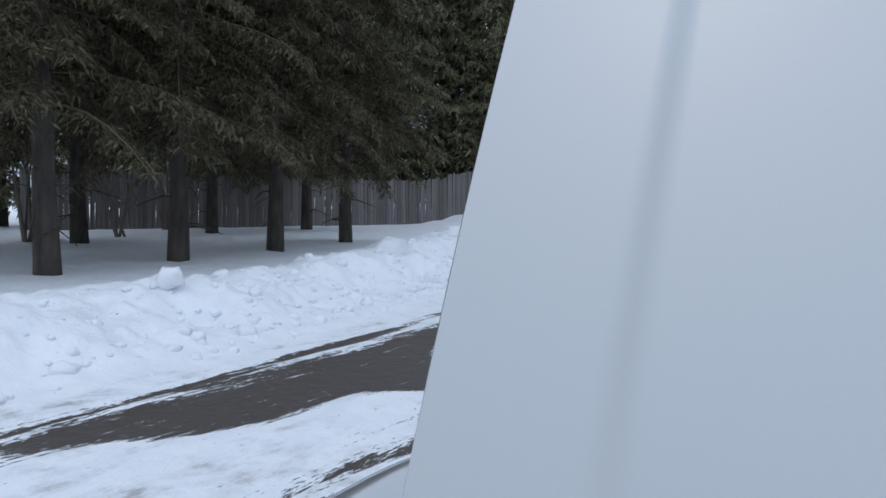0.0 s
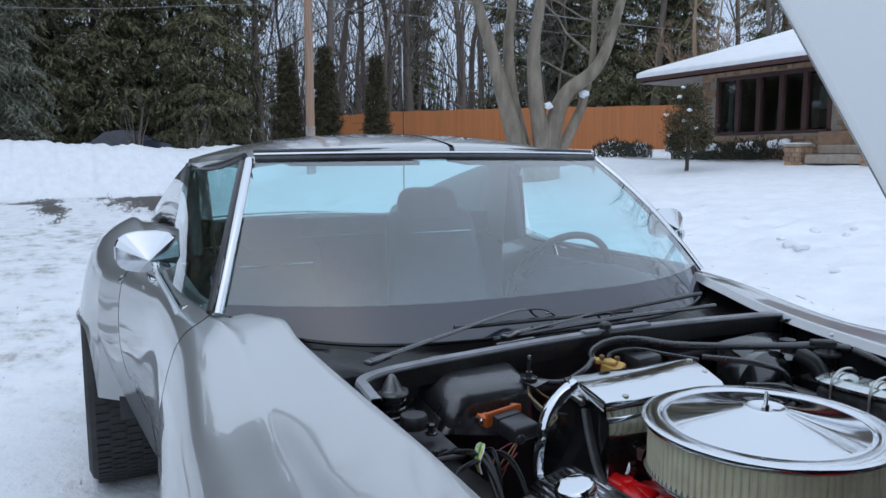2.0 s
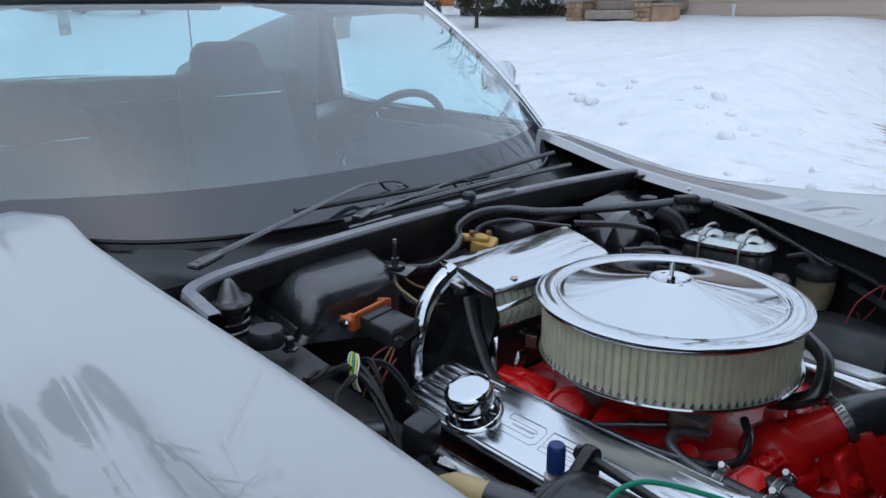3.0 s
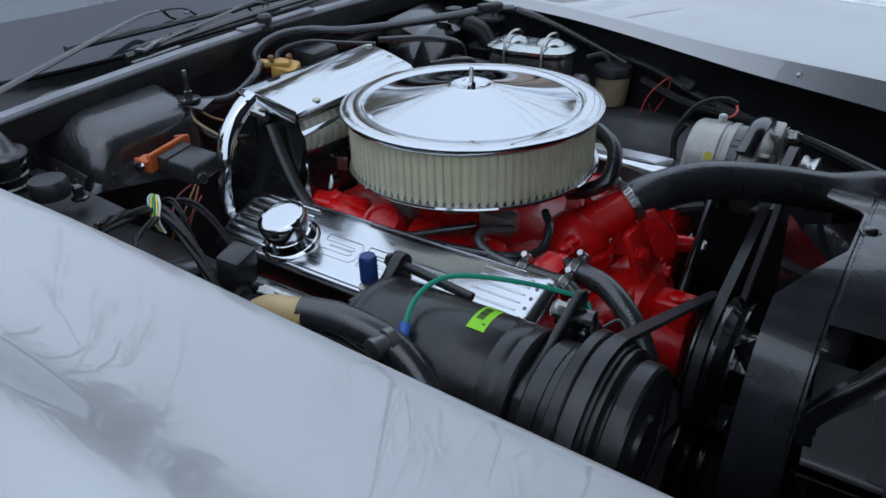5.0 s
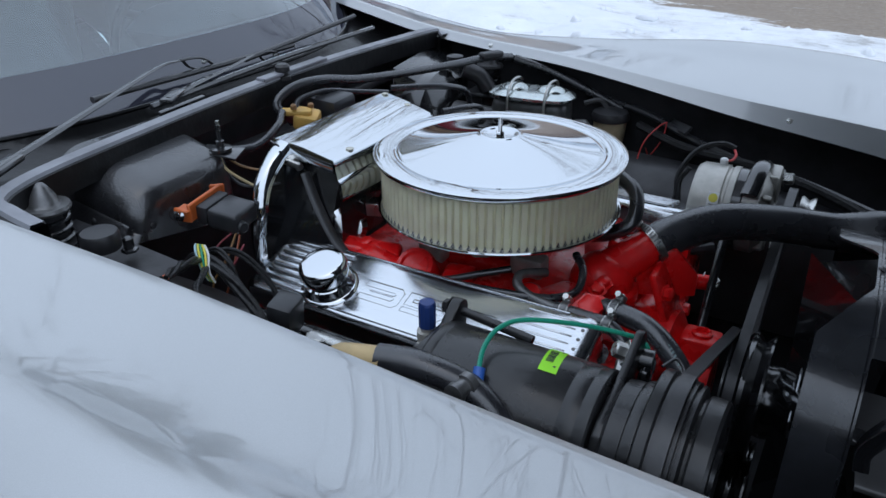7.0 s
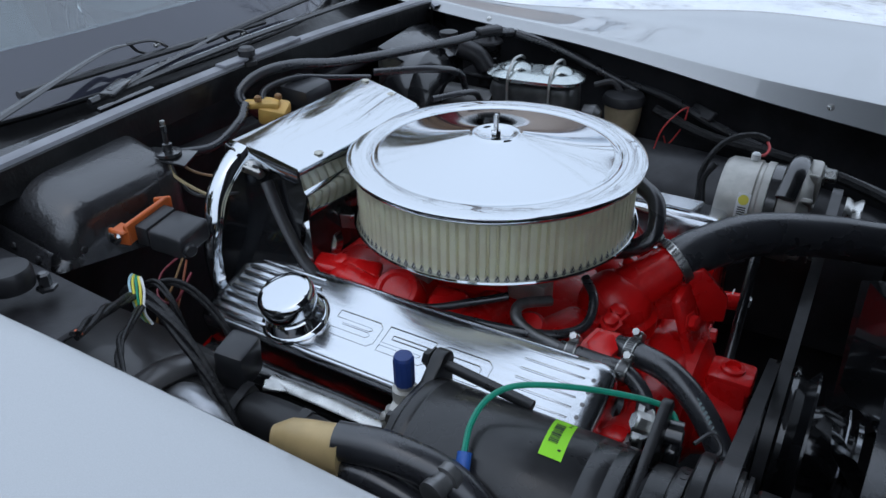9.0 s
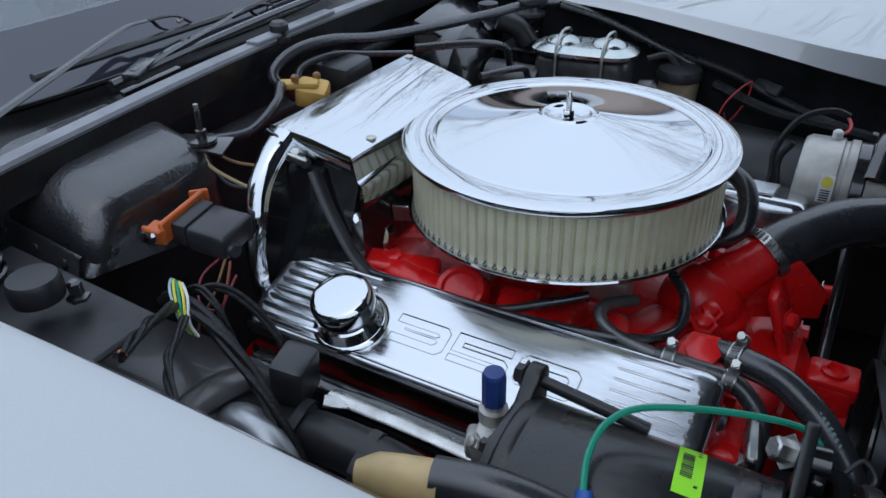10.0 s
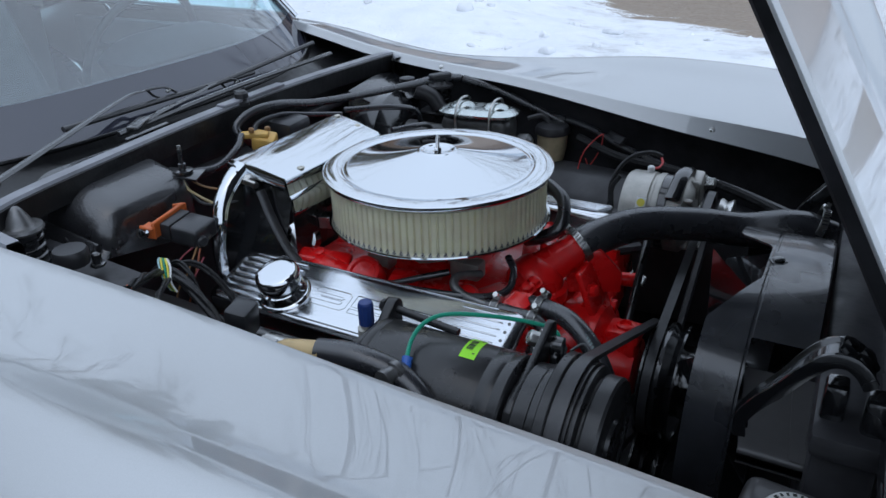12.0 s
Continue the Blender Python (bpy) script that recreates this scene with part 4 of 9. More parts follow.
def build_bay():
    for s in (-1, 1):
        rows = []
        for x in lin(-0.47, 0.80, 24):
            y, z = section(x)[0]
            h = lip_depth(x)
            rows.append([(x, s * (y - 0.6 * h + 0.003), z - h + 0.002), (x, s * (y + 0.012), z - h - 0.002), (x, s * (y + 0.025), z - 0.085), (x, s * (y + 0.006), z - 0.15), (x, s * (y - 0.03), 0.55), (x, s * (y - 0.09), 0.45), (x, s * 0.34, 0.30)])
        part("inner_fender", Geo().grid(rows if s < 0 else [r[::-1] for r in rows]), matte_black, car, "black inner fender panel")
    g = Geo().box(1.35, 1.0, 0.03, pose(0.15, 0, 0.28))
    part("bay_floor", g, bay_black, car)
    # firewall with a pressed ledge
    prof = [(-0.475, 0.28), (-0.475, 0.60), (-0.455, 0.66), (-0.445, 0.74), (-0.432, 0.76), (-0.428, 0.80), (-0.418, 0.845)]
    g = Geo().grid([[(x - 0.03 * (y + 0.5), y, z) for y in lin(-0.6, 0.6, 13)] for x, z in prof])
    g.box(0.03, 0.26, 0.016, pose(-0.412, -0.06, 0.775, 0, 0, -2), 0.004)
    g.box(0.03, 0.20, 0.016, pose(-0.432, 0.30, 0.79, 0, 0, -2), 0.004)
    part("firewall", g, bay_black, car, "brush painted black firewall")
    # rail across the back, with rounded ends running into the fenders
    top = [rail_line(t) for t in lin(0, 1, 20)]
    pre = [Vector((-0.30, -0.512, 0.838)), Vector((-0.345, -0.512, 0.845)), Vector((-0.378, -0.505, 0.85))]
    post = [Vector((-0.425, 0.535, 0.852)), Vector((-0.395, 0.527, 0.843))]
    line = spline(pre + top[1:-1:3] + post, 5)
    rows, caps = [], []
    for k, p in enumerate(line):
        d = (line[min(k + 1, len(line) - 1)] - line[max(k - 1, 0)]).normalized()
        o = Vector((0, 0, 1)).cross(d).normalized()
        rows.append([p - o * 0.011 + Vector((0, 0, -0.036)), p - o * 0.010 + Vector((0, 0, -0.003)), p - o * 0.007, p + o * 0.010, p + o * 0.013 + Vector((0, 0, -0.003)), p + o * 0.014 + Vector((0, 0, -0.040))])
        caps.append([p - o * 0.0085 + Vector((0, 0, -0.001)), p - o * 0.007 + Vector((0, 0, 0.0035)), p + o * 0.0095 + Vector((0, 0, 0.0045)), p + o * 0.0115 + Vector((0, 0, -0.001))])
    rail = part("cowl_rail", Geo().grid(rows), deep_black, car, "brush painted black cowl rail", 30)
    # cap strip coloured lighter than the rail, as if reflecting the sky
    part("rail_cap", Geo().grid(caps), rail_black, rail, "flange along the rail, sky sheen put into its grey", 30)
    b = rail_line(0.53)
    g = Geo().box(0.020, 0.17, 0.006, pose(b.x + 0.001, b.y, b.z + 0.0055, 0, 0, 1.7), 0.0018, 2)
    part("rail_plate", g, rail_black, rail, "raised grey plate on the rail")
    # wiper well behind the rail
    rows = []
    for u in lin(-1, 1, 61):
        b = ws_bottom(0.655 * u)
        fr = Vector((-0.43, 0.60 * u, 0.838))
        row = [b + Vector((0.003, 0, -0.001)), b + Vector((0.010, 0, -0.012))]
        for v in lin(0.1, 0.9, 9):
            q = b.lerp(fr, v)
            crumple = 0.014 * float(fractal(q.x * 9, q.y * 9, 0.5, 3)) * float(step(0.30, 0.45, abs(q.y)))
            row.append(q + Vector((0, 0, -0.030 * math.sin(math.pi * v) - 0.008 + crumple)))
        rows.append(row + [fr])
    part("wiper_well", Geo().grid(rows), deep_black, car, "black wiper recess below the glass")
    g = Geo().tube([ws_bottom(0.655 * u) + Vector((0.004, 0, 0.0005)) for u in lin(-0.99, 0.99, 41)], 0.0035, 6, 1)
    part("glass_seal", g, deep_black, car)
    # rubber bumpers on the rail and on the fender ledges
    for p in ((-0.418, 0.024, 0.86),):
        g = Geo().lathe([(0.013, 0), (0.013, 0.006), (0.009, 0.008), (0.009, 0.012), (0.0125, 0.014), (0.0125, 0.022), (0.009, 0.026)], 14, Matrix.Translation(p))
        part("rubber_bumper", g, rubber, car)


build_bay()


def build_wipers():
    for a, b, c, tip, bl0, bl1 in (
        ((-0.425, -0.475, 0.866), (-0.483, -0.30, 0.882), (-0.541, -0.128, 0.897), (-0.538, -0.083, 0.900), (-0.532, -0.258, 0.880), (-0.545, 0.20, 0.870)),
        ((-0.474, -0.172, 0.868), (-0.490, -0.10, 0.872), (-0.515, 0.0, 0.873), (-0.539, 0.091, 0.876), (-0.536, 0.06, 0.872), (-0.566, 0.43, 0.886)),
    ):
        g = Geo().tube([a, b, c, tip], [0.0075, 0.0065, 0.0045, 0.003], 6, 6, flat=0.5)
        g.box(0.022, 0.05, 0.008, Matrix.Translation(Vector(a) + Vector((-0.006, 0.015, 0.0))) @ pose(0, 0, 0, 6, 0, 20), 0.003, 2)
        w = part("wiper", g, gloss_black, car, "black windshield wiper arm")
        g = Geo().tube([bl0, tuple((p + q) / 2 for p, q in zip(bl0, bl1)), bl1], 0.0052, 8, 5)
        m = Vector(tip)
        g.tube([m, m + Vector((0.001, 0.025, -0.001)), m + Vector((0.001, 0.047, -0.006)), m + Vector((-0.006, 0.074, -0.022))], 0.0036, 6, 4, flat=0.6)
        g.tube([m + Vector((0, 0.004, 0)), m + Vector((-0.003, 0.018, -0.014)), m + Vector((-0.004, 0.040, -0.024))], 0.0034, 6, 4, flat=0.6)
        part("wiper_blade", g, rubber, w)
        g = Geo().box(0.007, 0.010, 0.006, Matrix.Translation(m + Vector((0.0, 0.050, -0.012))) @ pose(0, 0, 0, 10, 0, 0), 0.0015, 1)
        part("blade_clip", g, steel, w, "small metal blade clip")
    g = Geo().box(0.010, 0.085, 0.008, pose(-0.456, -0.163, 0.858, 4, 8, -3), 0.003, 2)
    g.tube([(-0.48, -0.2, 0.862), (-0.50, 0.1, 0.868), (-0.51, 0.42, 0.868)], 0.005, 6, 5)
    part("wiper_linkage", g, gloss_black, car)


build_wipers()


# ---- engine ----
def build_air_cleaner():
    seg, up, st = 96, pose(0.005, -0.010, 0.0275), pose(0.005, -0.010, -0.003)
    cone, z = [], 0.7956
    for k in range(33):                                            # a slightly hollow cone up to the hub
        r = 0.1440 - 0.1140 * k / 32
        cone.append((r, z))
        z += 0.1140 / 32 * math.tan(radians(7.5 + 6.5 * k / 32))
    lid = Geo().lathe([(0.168, 0.7865), (0.1745, 0.7860), (0.1768, 0.7875), (0.1792, 0.7925), (0.1790, 0.7946), (0.1768, 0.7958), (0.172, 0.7964), (0.1520, 0.7970), (0.1503, 0.7966), (0.1490, 0.7952), (0.1474, 0.7946), (0.1456, 0.7949)] + cone + [(0.0285, z + 0.0006), (0.0266, z + 0.0008), (0.0238, z - 0.0012), (0.019, z - 0.0042), (0.001, z - 0.0045)], seg, up, False)
    ac = part("air_cleaner", lid, chrome, car, "round chrome air cleaner lid", 45)
    g, n, rows = Geo(), 100, ([], [])
    for k in range(4 * n):
        a, r = 2 * math.pi * (k // 4 + (0.0, 0.56, 0.70, 0.86)[k % 4]) / n, (0.1692, 0.1686, 0.1625, 0.1625)[k % 4]
        for row, z in zip(rows, (0.7165, 0.7875)):
            row.append((r * math.cos(a), r * math.sin(a), z))
    g.grid(list(rows), True, up)
    part("filter_element", g, paper, ac, "cream pleated paper filter", 20)
    g = Geo()                                                     # black teeth drawn in for the shade and glue between pleat feet
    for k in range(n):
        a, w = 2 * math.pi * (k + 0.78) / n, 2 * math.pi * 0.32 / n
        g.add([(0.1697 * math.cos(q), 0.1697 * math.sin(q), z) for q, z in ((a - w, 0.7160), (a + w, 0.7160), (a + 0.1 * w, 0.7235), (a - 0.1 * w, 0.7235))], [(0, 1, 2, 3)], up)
    part("pleat_foot", g, deep_black, ac, "black teeth for shade and glue along the foot of the filter")
    g = Geo()
    for s in (-1, 1):
        for k in range(300):
            a0 = 2 * math.pi * k / 300
            pts = []
            for t in lin(0, 1, 8):
                a, z = a0 + s * t * 0.30, 0.7165 + 0.071 * t
                pts.append((0.1702, a, z))
            w = 0.0030
            g.grid([[(r * math.cos(a), r * math.sin(a), z) for r, a, z in pts], [(r * math.cos(a + w), r * math.sin(a + w), z) for r, a, z in pts]], False, up)
    part("filter_screen", g, Mat("screen_wire", (0.80, 0.78, 0.70), 0.35, 0.7).m, ac, "fine wire screen")
    g = Geo().lathe([(0.1690, 0.7100), (0.1720, 0.7114), (0.1752, 0.7135), (0.1762, 0.7158), (0.1752, 0.7178), (0.1735, 0.7182), (0.1712, 0.7172), (0.15, 0.715)], seg, up, False)
    pan = part("base_pan", g, chrome, ac, "chrome rolled edge of the air cleaner base")
    g = Geo().lathe([(0.06, 0.690), (0.10, 0.700), (0.14, 0.7040), (0.162, 0.7085), (0.1692, 0.7102)], seg, up, False)
    part("pan_underside", g, satin_black, pan, "black underside of the base")
    g = Geo().lathe([(0.17, 0.787), (0.1715, 0.7845), (0.169, 0.783), (0.166, 0.785)], seg, up, False)
    part("filter_seal", g, rubber, ac)
    g = Geo().lathe([(0.003, 0.83), (0.003, 0.868), (0.0022, 0.871)], 10, st)
    for k in range(16):
        g.lathe([(0.0031, 0), (0.0034, 0.0008), (0.0031, 0.0016)], 8, st @ pose(0, 0, 0.8385 + k * 0.0018), False)
    part("stud", g, worn_chrome, ac, "threaded steel stud")
    g = Geo().lathe([(0.0085, 0.8425), (0.0085, 0.8440), (0.0062, 0.8445), (0.0062, 0.8500), (0.005, 0.8510)], 6, st)
    part("lid_nut", g, worn_chrome, ac, "zinc hexagon nut")
    # carburettor below
    g = Geo().lathe([(0.07, 0.64), (0.075, 0.66), (0.065, 0.70), (0.06, 0.735)], 24).box(0.15, 0.11, 0.05, pose(0, 0, 0.665), 0.01)
    g.box(0.05, 0.03, 0.03, pose(0.085, -0.07, 0.685), 0.006).box(0.04, 0.03, 0.035, pose(-0.06, -0.085, 0.68), 0.006)
    part("carburettor", g, cast_alu, car, "cast metal carburettor under the air cleaner")


build_air_cleaner()


def build_valve_cover(s):
    """A finned polished valve cover on one bank; s is -1 for the right bank."""
    # frame of the top face: u forward, v outward, w up
    mid = Vector((-0.010 if s < 0 else 0.006, s * 0.232, 0.685))
    tilt = Matrix.Rotation(radians(17 * -s), 4, "X")
    m = Matrix.Translation(mid) @ tilt
    g = Geo()
    L, W = 0.242, 0.060
    rows = []
    for inset, z in ((-0.005, -0.062), (-0.005, -0.057), (0.0, -0.055), (0.0005, -0.016), (0.0015, -0.009), (0.0035, -0.0045), (0.0065, -0.002), (0.010, -0.0007), (0.014, 0.0), (0.018, 0.0002)):
        hl, hw, r = L - inset, W - inset, 0.016
        ring = []
        for cx, cy, a0 in ((1, 1, 0), (-1, 1, 90), (-1, -1, 180), (1, -1, 270)):
            for k in range(5):
                a = radians(a0 + k * 22.5)
                ring.append((cx * (hl - r) + r * math.cos(a), cy * (hw - r) + r * math.sin(a), z))
        rows.append(ring)
    g.grid(rows, True, m)
    g.add([tuple(m @ Vector(q)) for q in rows[-1]], [tuple(range(len(rows[-1])))])
    vc = part("valve_cover", g, polished, car, "polished finned valve cover", 35)
    for k in range(8):                                             # fins at both ends, gaps for the numbers
        v = -0.042 + k * 0.0118
        spans = ((-0.222, -0.112), (0.150, 0.215)) if s < 0 else ((-0.2, 0.2),)
        for a, b in spans:
            low = a > 0 and s < 0
            part("fin", Geo().box(b - a, 0.0026 if low else 0.0040, 0.0022 if low else 0.0042, m @ pose((a + b) / 2, v, 0.0 if low else 0.002), 0.0010 if low else 0.0012, 2), polished, vc)
    for v in (-0.050, 0.050):
        part("fin", Geo().box(0.40, 0.0024, 0.0018, m @ pose(0, v, 0.0002), 0.0008, 1), polished, vc)
    g = Geo()
    g.grid([[m @ Vector((L * 1.03 * cx, (W + 0.012) * cy, z)) for cx, cy in ((1, 1), (-1, 1), (-1, -1), (1, -1))] for z in (-0.075, -0.058)], True)
    part("gasket_flange", g, red_paint, vc)
    if s < 0:
        w, h, t = 0.0575, 0.033, 0.0095
        q = 0.0028
        shapes = {
            "3": [[(0, h), (w - 2 * q, h), (w, h - 2 * q), (w, 2 * q), (w - 2 * q, 0), (0, 0), (0, t), (w - t - q, t), (w - t, t + q), (w - t, h / 2 - q), (w - t - q, h / 2), (0.2 * w, h / 2), (0.2 * w, h / 2 + 0.002), (w - t - q, h / 2 + 0.002), (w - t, h / 2 + 0.004), (w - t, h - t - q), (w - t - q, h - t), (0, h - t)]],
            "5": [[(0, h), (w, h), (w, h - t), (t, h - t), (t, h / 2 + 0.002), (w - 2 * q, h / 2 + 0.002), (w, h / 2 - q), (w, 2 * q), (w - 2 * q, 0), (0, 0), (0, t * 0.8), (w - t - q, t * 0.8), (w - t, t), (w - t, h / 2 - t * 0.6), (w - t - q, h / 2 - t * 0.5), (0, h / 2 - t * 0.5)]],
            "0": [[(2 * q, h), (w - 2 * q, h), (w, h - 2 * q), (w, 2 * q), (w - 2 * q, 0), (2 * q, 0), (0, 2 * q), (0, h - 2 * q)], [(t + q, h - t), (w - t - q, h - t), (w - t, h - t - q), (w - t, t + q), (w - t - q, t), (t + q, t), (t, t + q), (t, h - t - q)]],
        }
        for body, x0 in (("3", -0.070), ("5", -0.003), ("0", 0.065)):
            g = Geo()
            for loop in shapes[body]:
                pts = loop + loop[:1]
                g.tube([m @ Vector((x0 + x * 1.04, y - h / 2 - 0.005, 0.0003)) for x, y in pts], 0.0007, 6, 0)
            part("digit", g, polished, vc, "embossed outline digit " + body)
        for k in range(5):                                         # small dents past the fins
            g = Geo().lathe([(0.0024, 0), (0.0022, 0.0006), (0.0008, 0.0007)], 10, m @ pose(0.2235, -0.030 + 0.0150 * k, 0.0003))
            part("dent", g, dark_steel, vc, "small dark dent")
        # breather cap with its grommet skirt
        at = m @ pose(-0.116, -0.017, -0.002)
        g = Geo().lathe([(0.0395, 0.0), (0.040, 0.003), (0.0385, 0.005), (0.0355, 0.006), (0.034, 0.010), (0.032, 0.018), (0.0285, 0.020), (0.0285, 0.026)], 48, at)
        br = part("breather", g, chrome, car, "chrome oil breather cap")
        g = Geo().lathe([(0.028, 0.0245), (0.0315, 0.0245), (0.0325, 0.0265), (0.0325, 0.0385), (0.0315, 0.0425), (0.029, 0.0455), (0.0255, 0.0468), (0.020, 0.0472), (0.001, 0.0478)], 48, at)
        part("breather_cap", g, chrome, br)
    return vc


build_valve_cover(-1)
build_valve_cover(1)


def build_block():
    # heads and block sides
    g = Geo()
    for s in (-1, 1):
        g.box(0.50, 0.10, 0.10, pose(-0.02, s * 0.215, 0.585, -20 * -s), 0.012)
        g.box(0.03, 0.11, 0.12, pose(0.243, s * 0.20, 0.585, -20 * -s), 0.01)
        for k in range(4):
            g.box(0.05, 0.05, 0.07, pose(-0.19 + 0.115 * k, s * 0.265, 0.565, -35 * -s), 0.012)
    g.box(0.48, 0.34, 0.28, pose(-0.02, 0, 0.44), 0.02)
    eng = part("engine_block", g, red_paint, car, "red painted engine block and heads")
    # intake manifold: plenum, runners and bosses
    g = Geo().box(0.40, 0.25, 0.06, pose(-0.01, 0, 0.625), 0.018, 3)
    g.box(0.16, 0.15, 0.05, pose(0, 0, 0.655), 0.015, 3)
    part("intake_manifold", g, red_paint, eng, "red intake manifold")
    for s in (-1, 1):
        for x, t in ((-0.155, 18), (-0.065, 6), (0.045, -6), (0.135, -18)):
            part("runner", Geo().box(0.062, 0.13, 0.055, pose(x, s * 0.105, 0.645, -8 * -s, 0, -t * s), 0.022, 3), red_paint, eng)
    g = Geo().tube([(-0.165, -0.125, 0.668), (-0.135, -0.148, 0.684), (-0.105, -0.152, 0.682), (-0.075, -0.145, 0.676)], [0.012, 0.020, 0.019, 0.014], 12, 5, flat=0.7)
    g.box(0.085, 0.030, 0.016, pose(-0.128, -0.145, 0.690, 14, 6, 20), 0.007, 3)
    part("lifting_bracket", g, red_paint, eng, "red cast bracket with a bolt")
    g = Geo().lathe([(0.029, -0.02), (0.029, 0.010), (0.026, 0.016), (0.021, 0.016), (0.018, 0.0125), (0.001, 0.012)], 28, aim((-0.052, -0.146, 0.676), (0.1, -0.6, 0.8)))
    part("core_plug", g, red_paint, eng, "red dished core plug")
    part("runner_boss", Geo().box(0.046, 0.05, 0.05, pose(0.012, -0.140, 0.664, 18, 0, 10), 0.010, 3), red_paint, eng)
    part("runner_boss", Geo().lathe([(0.02, -0.01), (0.02, 0.015), (0.016, 0.02), (0.001, 0.021)], 16, aim((0.11, -0.12, 0.66), (0, -0.5, 0.8))), red_paint, eng)
    for p in ((-0.138, -0.144, 0.694), (0.148, -0.128, 0.672), (0.19, -0.085, 0.68), (0.19, -0.06, 0.678), (0.06, -0.165, 0.655), (-0.02, -0.168, 0.652)):
        g = Geo()
        bolt(g, p, (0.05, -0.3, 1), 0.009, 0.008)
        part("manifold_bolt", g, red_paint, eng)
    g = Geo()
    bolt(g, (0.201, -0.14, 0.684), (0.05, -0.5, 0.8), 0.0165, 0.012)
    part("manifold_bolt", g, red_paint, eng)
    # thermostat housing: dome and neck
    g = Geo()
    g.ball(0.045, pose(0.172, -0.012, 0.655), 24, 14, 0.95)
    g.lathe([(0.052, 0), (0.052, 0.016), (0.047, 0.02)], 24, pose(0.172, -0.012, 0.632))
    g.tube([(0.158, -0.028, 0.655), (0.186, 0.004, 0.674), (0.208, 0.026, 0.689), (0.222, 0.040, 0.700)], [0.034, 0.029, 0.027, 0.026], 20, 5)
    g.box(0.12, 0.035, 0.02, pose(0.175, -0.012, 0.642, 0, 0, 60), 0.008, 2)
    bolt(g, (0.176, 0.020, 0.692), (0.1, 0.1, 1), 0.0095, 0.012)
    bolt(g, (0.168, -0.064, 0.656), (0, -0.2, 1), 0.0085, 0.01)
    part("thermostat_housing", g, red_paint, eng, "red thermostat housing")
    # front cover and water pump with its webs and bosses
    g = Geo()
    g.lathe([(0.085, -0.03), (0.085, 0.03), (0.06, 0.045), (0.045, 0.09)], 28, aim((0.25, 0, 0.535), (1, 0, 0)))
    g.box(0.06, 0.24, 0.16, pose(0.245, 0, 0.54), 0.02, 3)
    g.box(0.012, 0.075, 0.095, pose(0.258, 0.02, 0.640, 0, -20, 0), 0.005, 2)
    g.prism([(0, 0), (0.085, 0), (0.085, 0.035), (0.05, 0.075), (0.0, 0.06)], -0.006, 0.006, Matrix.Translation((0.212, 0.02, 0.63)) @ pose(0, 0, 0, 90, 0, 25), 0.003)
    g.box(0.045, 0.05, 0.11, pose(0.318, -0.006, 0.548), 0.008, 2)
    g.box(0.052, 0.045, 0.02, pose(0.318, -0.006, 0.598), 0.006, 2)
    g.lathe([(0.014, 0), (0.014, 0.006), (0.009, 0.0075), (0.007, 0.0)], 18, pose(0.318, -0.006, 0.606))
    for s in (-1, 1):
        g.tube([(0.26, s * 0.02, 0.53), (0.255, s * 0.10, 0.525), (0.235, s * 0.155, 0.53)], [0.035, 0.03, 0.028], 14, 5)
    g.tube([(0.26, 0.12, 0.615), (0.30, 0.135, 0.612)], 0.012, 10, 0)
    for p, a in (((0.258, 0.047, 0.672), (0.9, -0.1, 0.3)), ((0.262, -0.005, 0.655), (1, -0.3, 0.3)), ((0.30, -0.02, 0.56), (0.2, -1, 0.2)), ((0.276, 0.06, 0.60), (1, 0, 0.1)), ((0.262, -0.10, 0.60), (0.8, -0.5, 0.3))):
        bolt(g, p, a, 0.009, 0.009)
    part("water_pump", g, red_paint, eng, "red water pump with a drilled boss")
    g = Geo()
    bolt(g, (0.285, 0.135, 0.613), (1, 0, 0), 0.009, 0.022)
    part("plated_bolt", g, steel, eng)
    g = Geo()
    bolt(g, (0.245, -0.168, 0.60), (0.3, -0.9, 0.3), 0.009, 0.01)
    part("plated_bolt", g, steel, eng)
    # bracket plates under the cover's front end
    g = Geo().box(0.012, 0.05, 0.12, pose(0.262, -0.20, 0.61, 8, 0, 10), 0.003, 1).tube([(0.25, -0.22, 0.65), (0.262, -0.225, 0.60), (0.27, -0.215, 0.54)], 0.011, 10, 4)
    part("engine_bracket", g, steel, eng)


build_block()


def clamp(at, axis, r, parent):
    """A worm drive hose clamp: slotted band and screw housing."""
    m = aim(at, axis)
    g = Geo().lathe([(r, -0.006), (r + 0.0015, -0.0055), (r + 0.0015, 0.0055), (r, 0.006)], 28, m, False)
    band = part("hose_clamp", g, steel, parent, "slotted steel hose clamp")
    s = Geo()
    s.box(0.009, 0.016, 0.011, m @ pose(0, 0, 0, 0, 0, 45) @ pose(r + 0.005, 0, 0), 0.002, 1)
    s.lathe([(0.004, 0), (0.004, 0.008)], 6, m @ pose(0, 0, 0, 0, 0, 45) @ pose(r + 0.006, 0.007, 0, -90))
    part("clamp_screw", s, steel, parent)
    for k in range(9):
        part("clamp_slot", Geo().box(0.0012, 0.0022, 0.008, m @ pose(0, 0, 0, 0, 0, 60 + k * 11) @ pose(r + 0.0019, 0, 0, 12)), dark_steel, parent)
    return band


def bars(parent, m, count, length, height, mat, name="lettering"):
    """Unreadable lettering, as a row of small bars on a surface."""
    g, rng, x = Geo(), random.Random(count), -length / 2
    while x < length / 2:
        w = rng.uniform(0.5, 1.3) * height
        g.box(w, height, 0.0004, m @ pose(x + w / 2, 0, 0))
        x += w * 1.4
    return part(name, g, mat, parent)


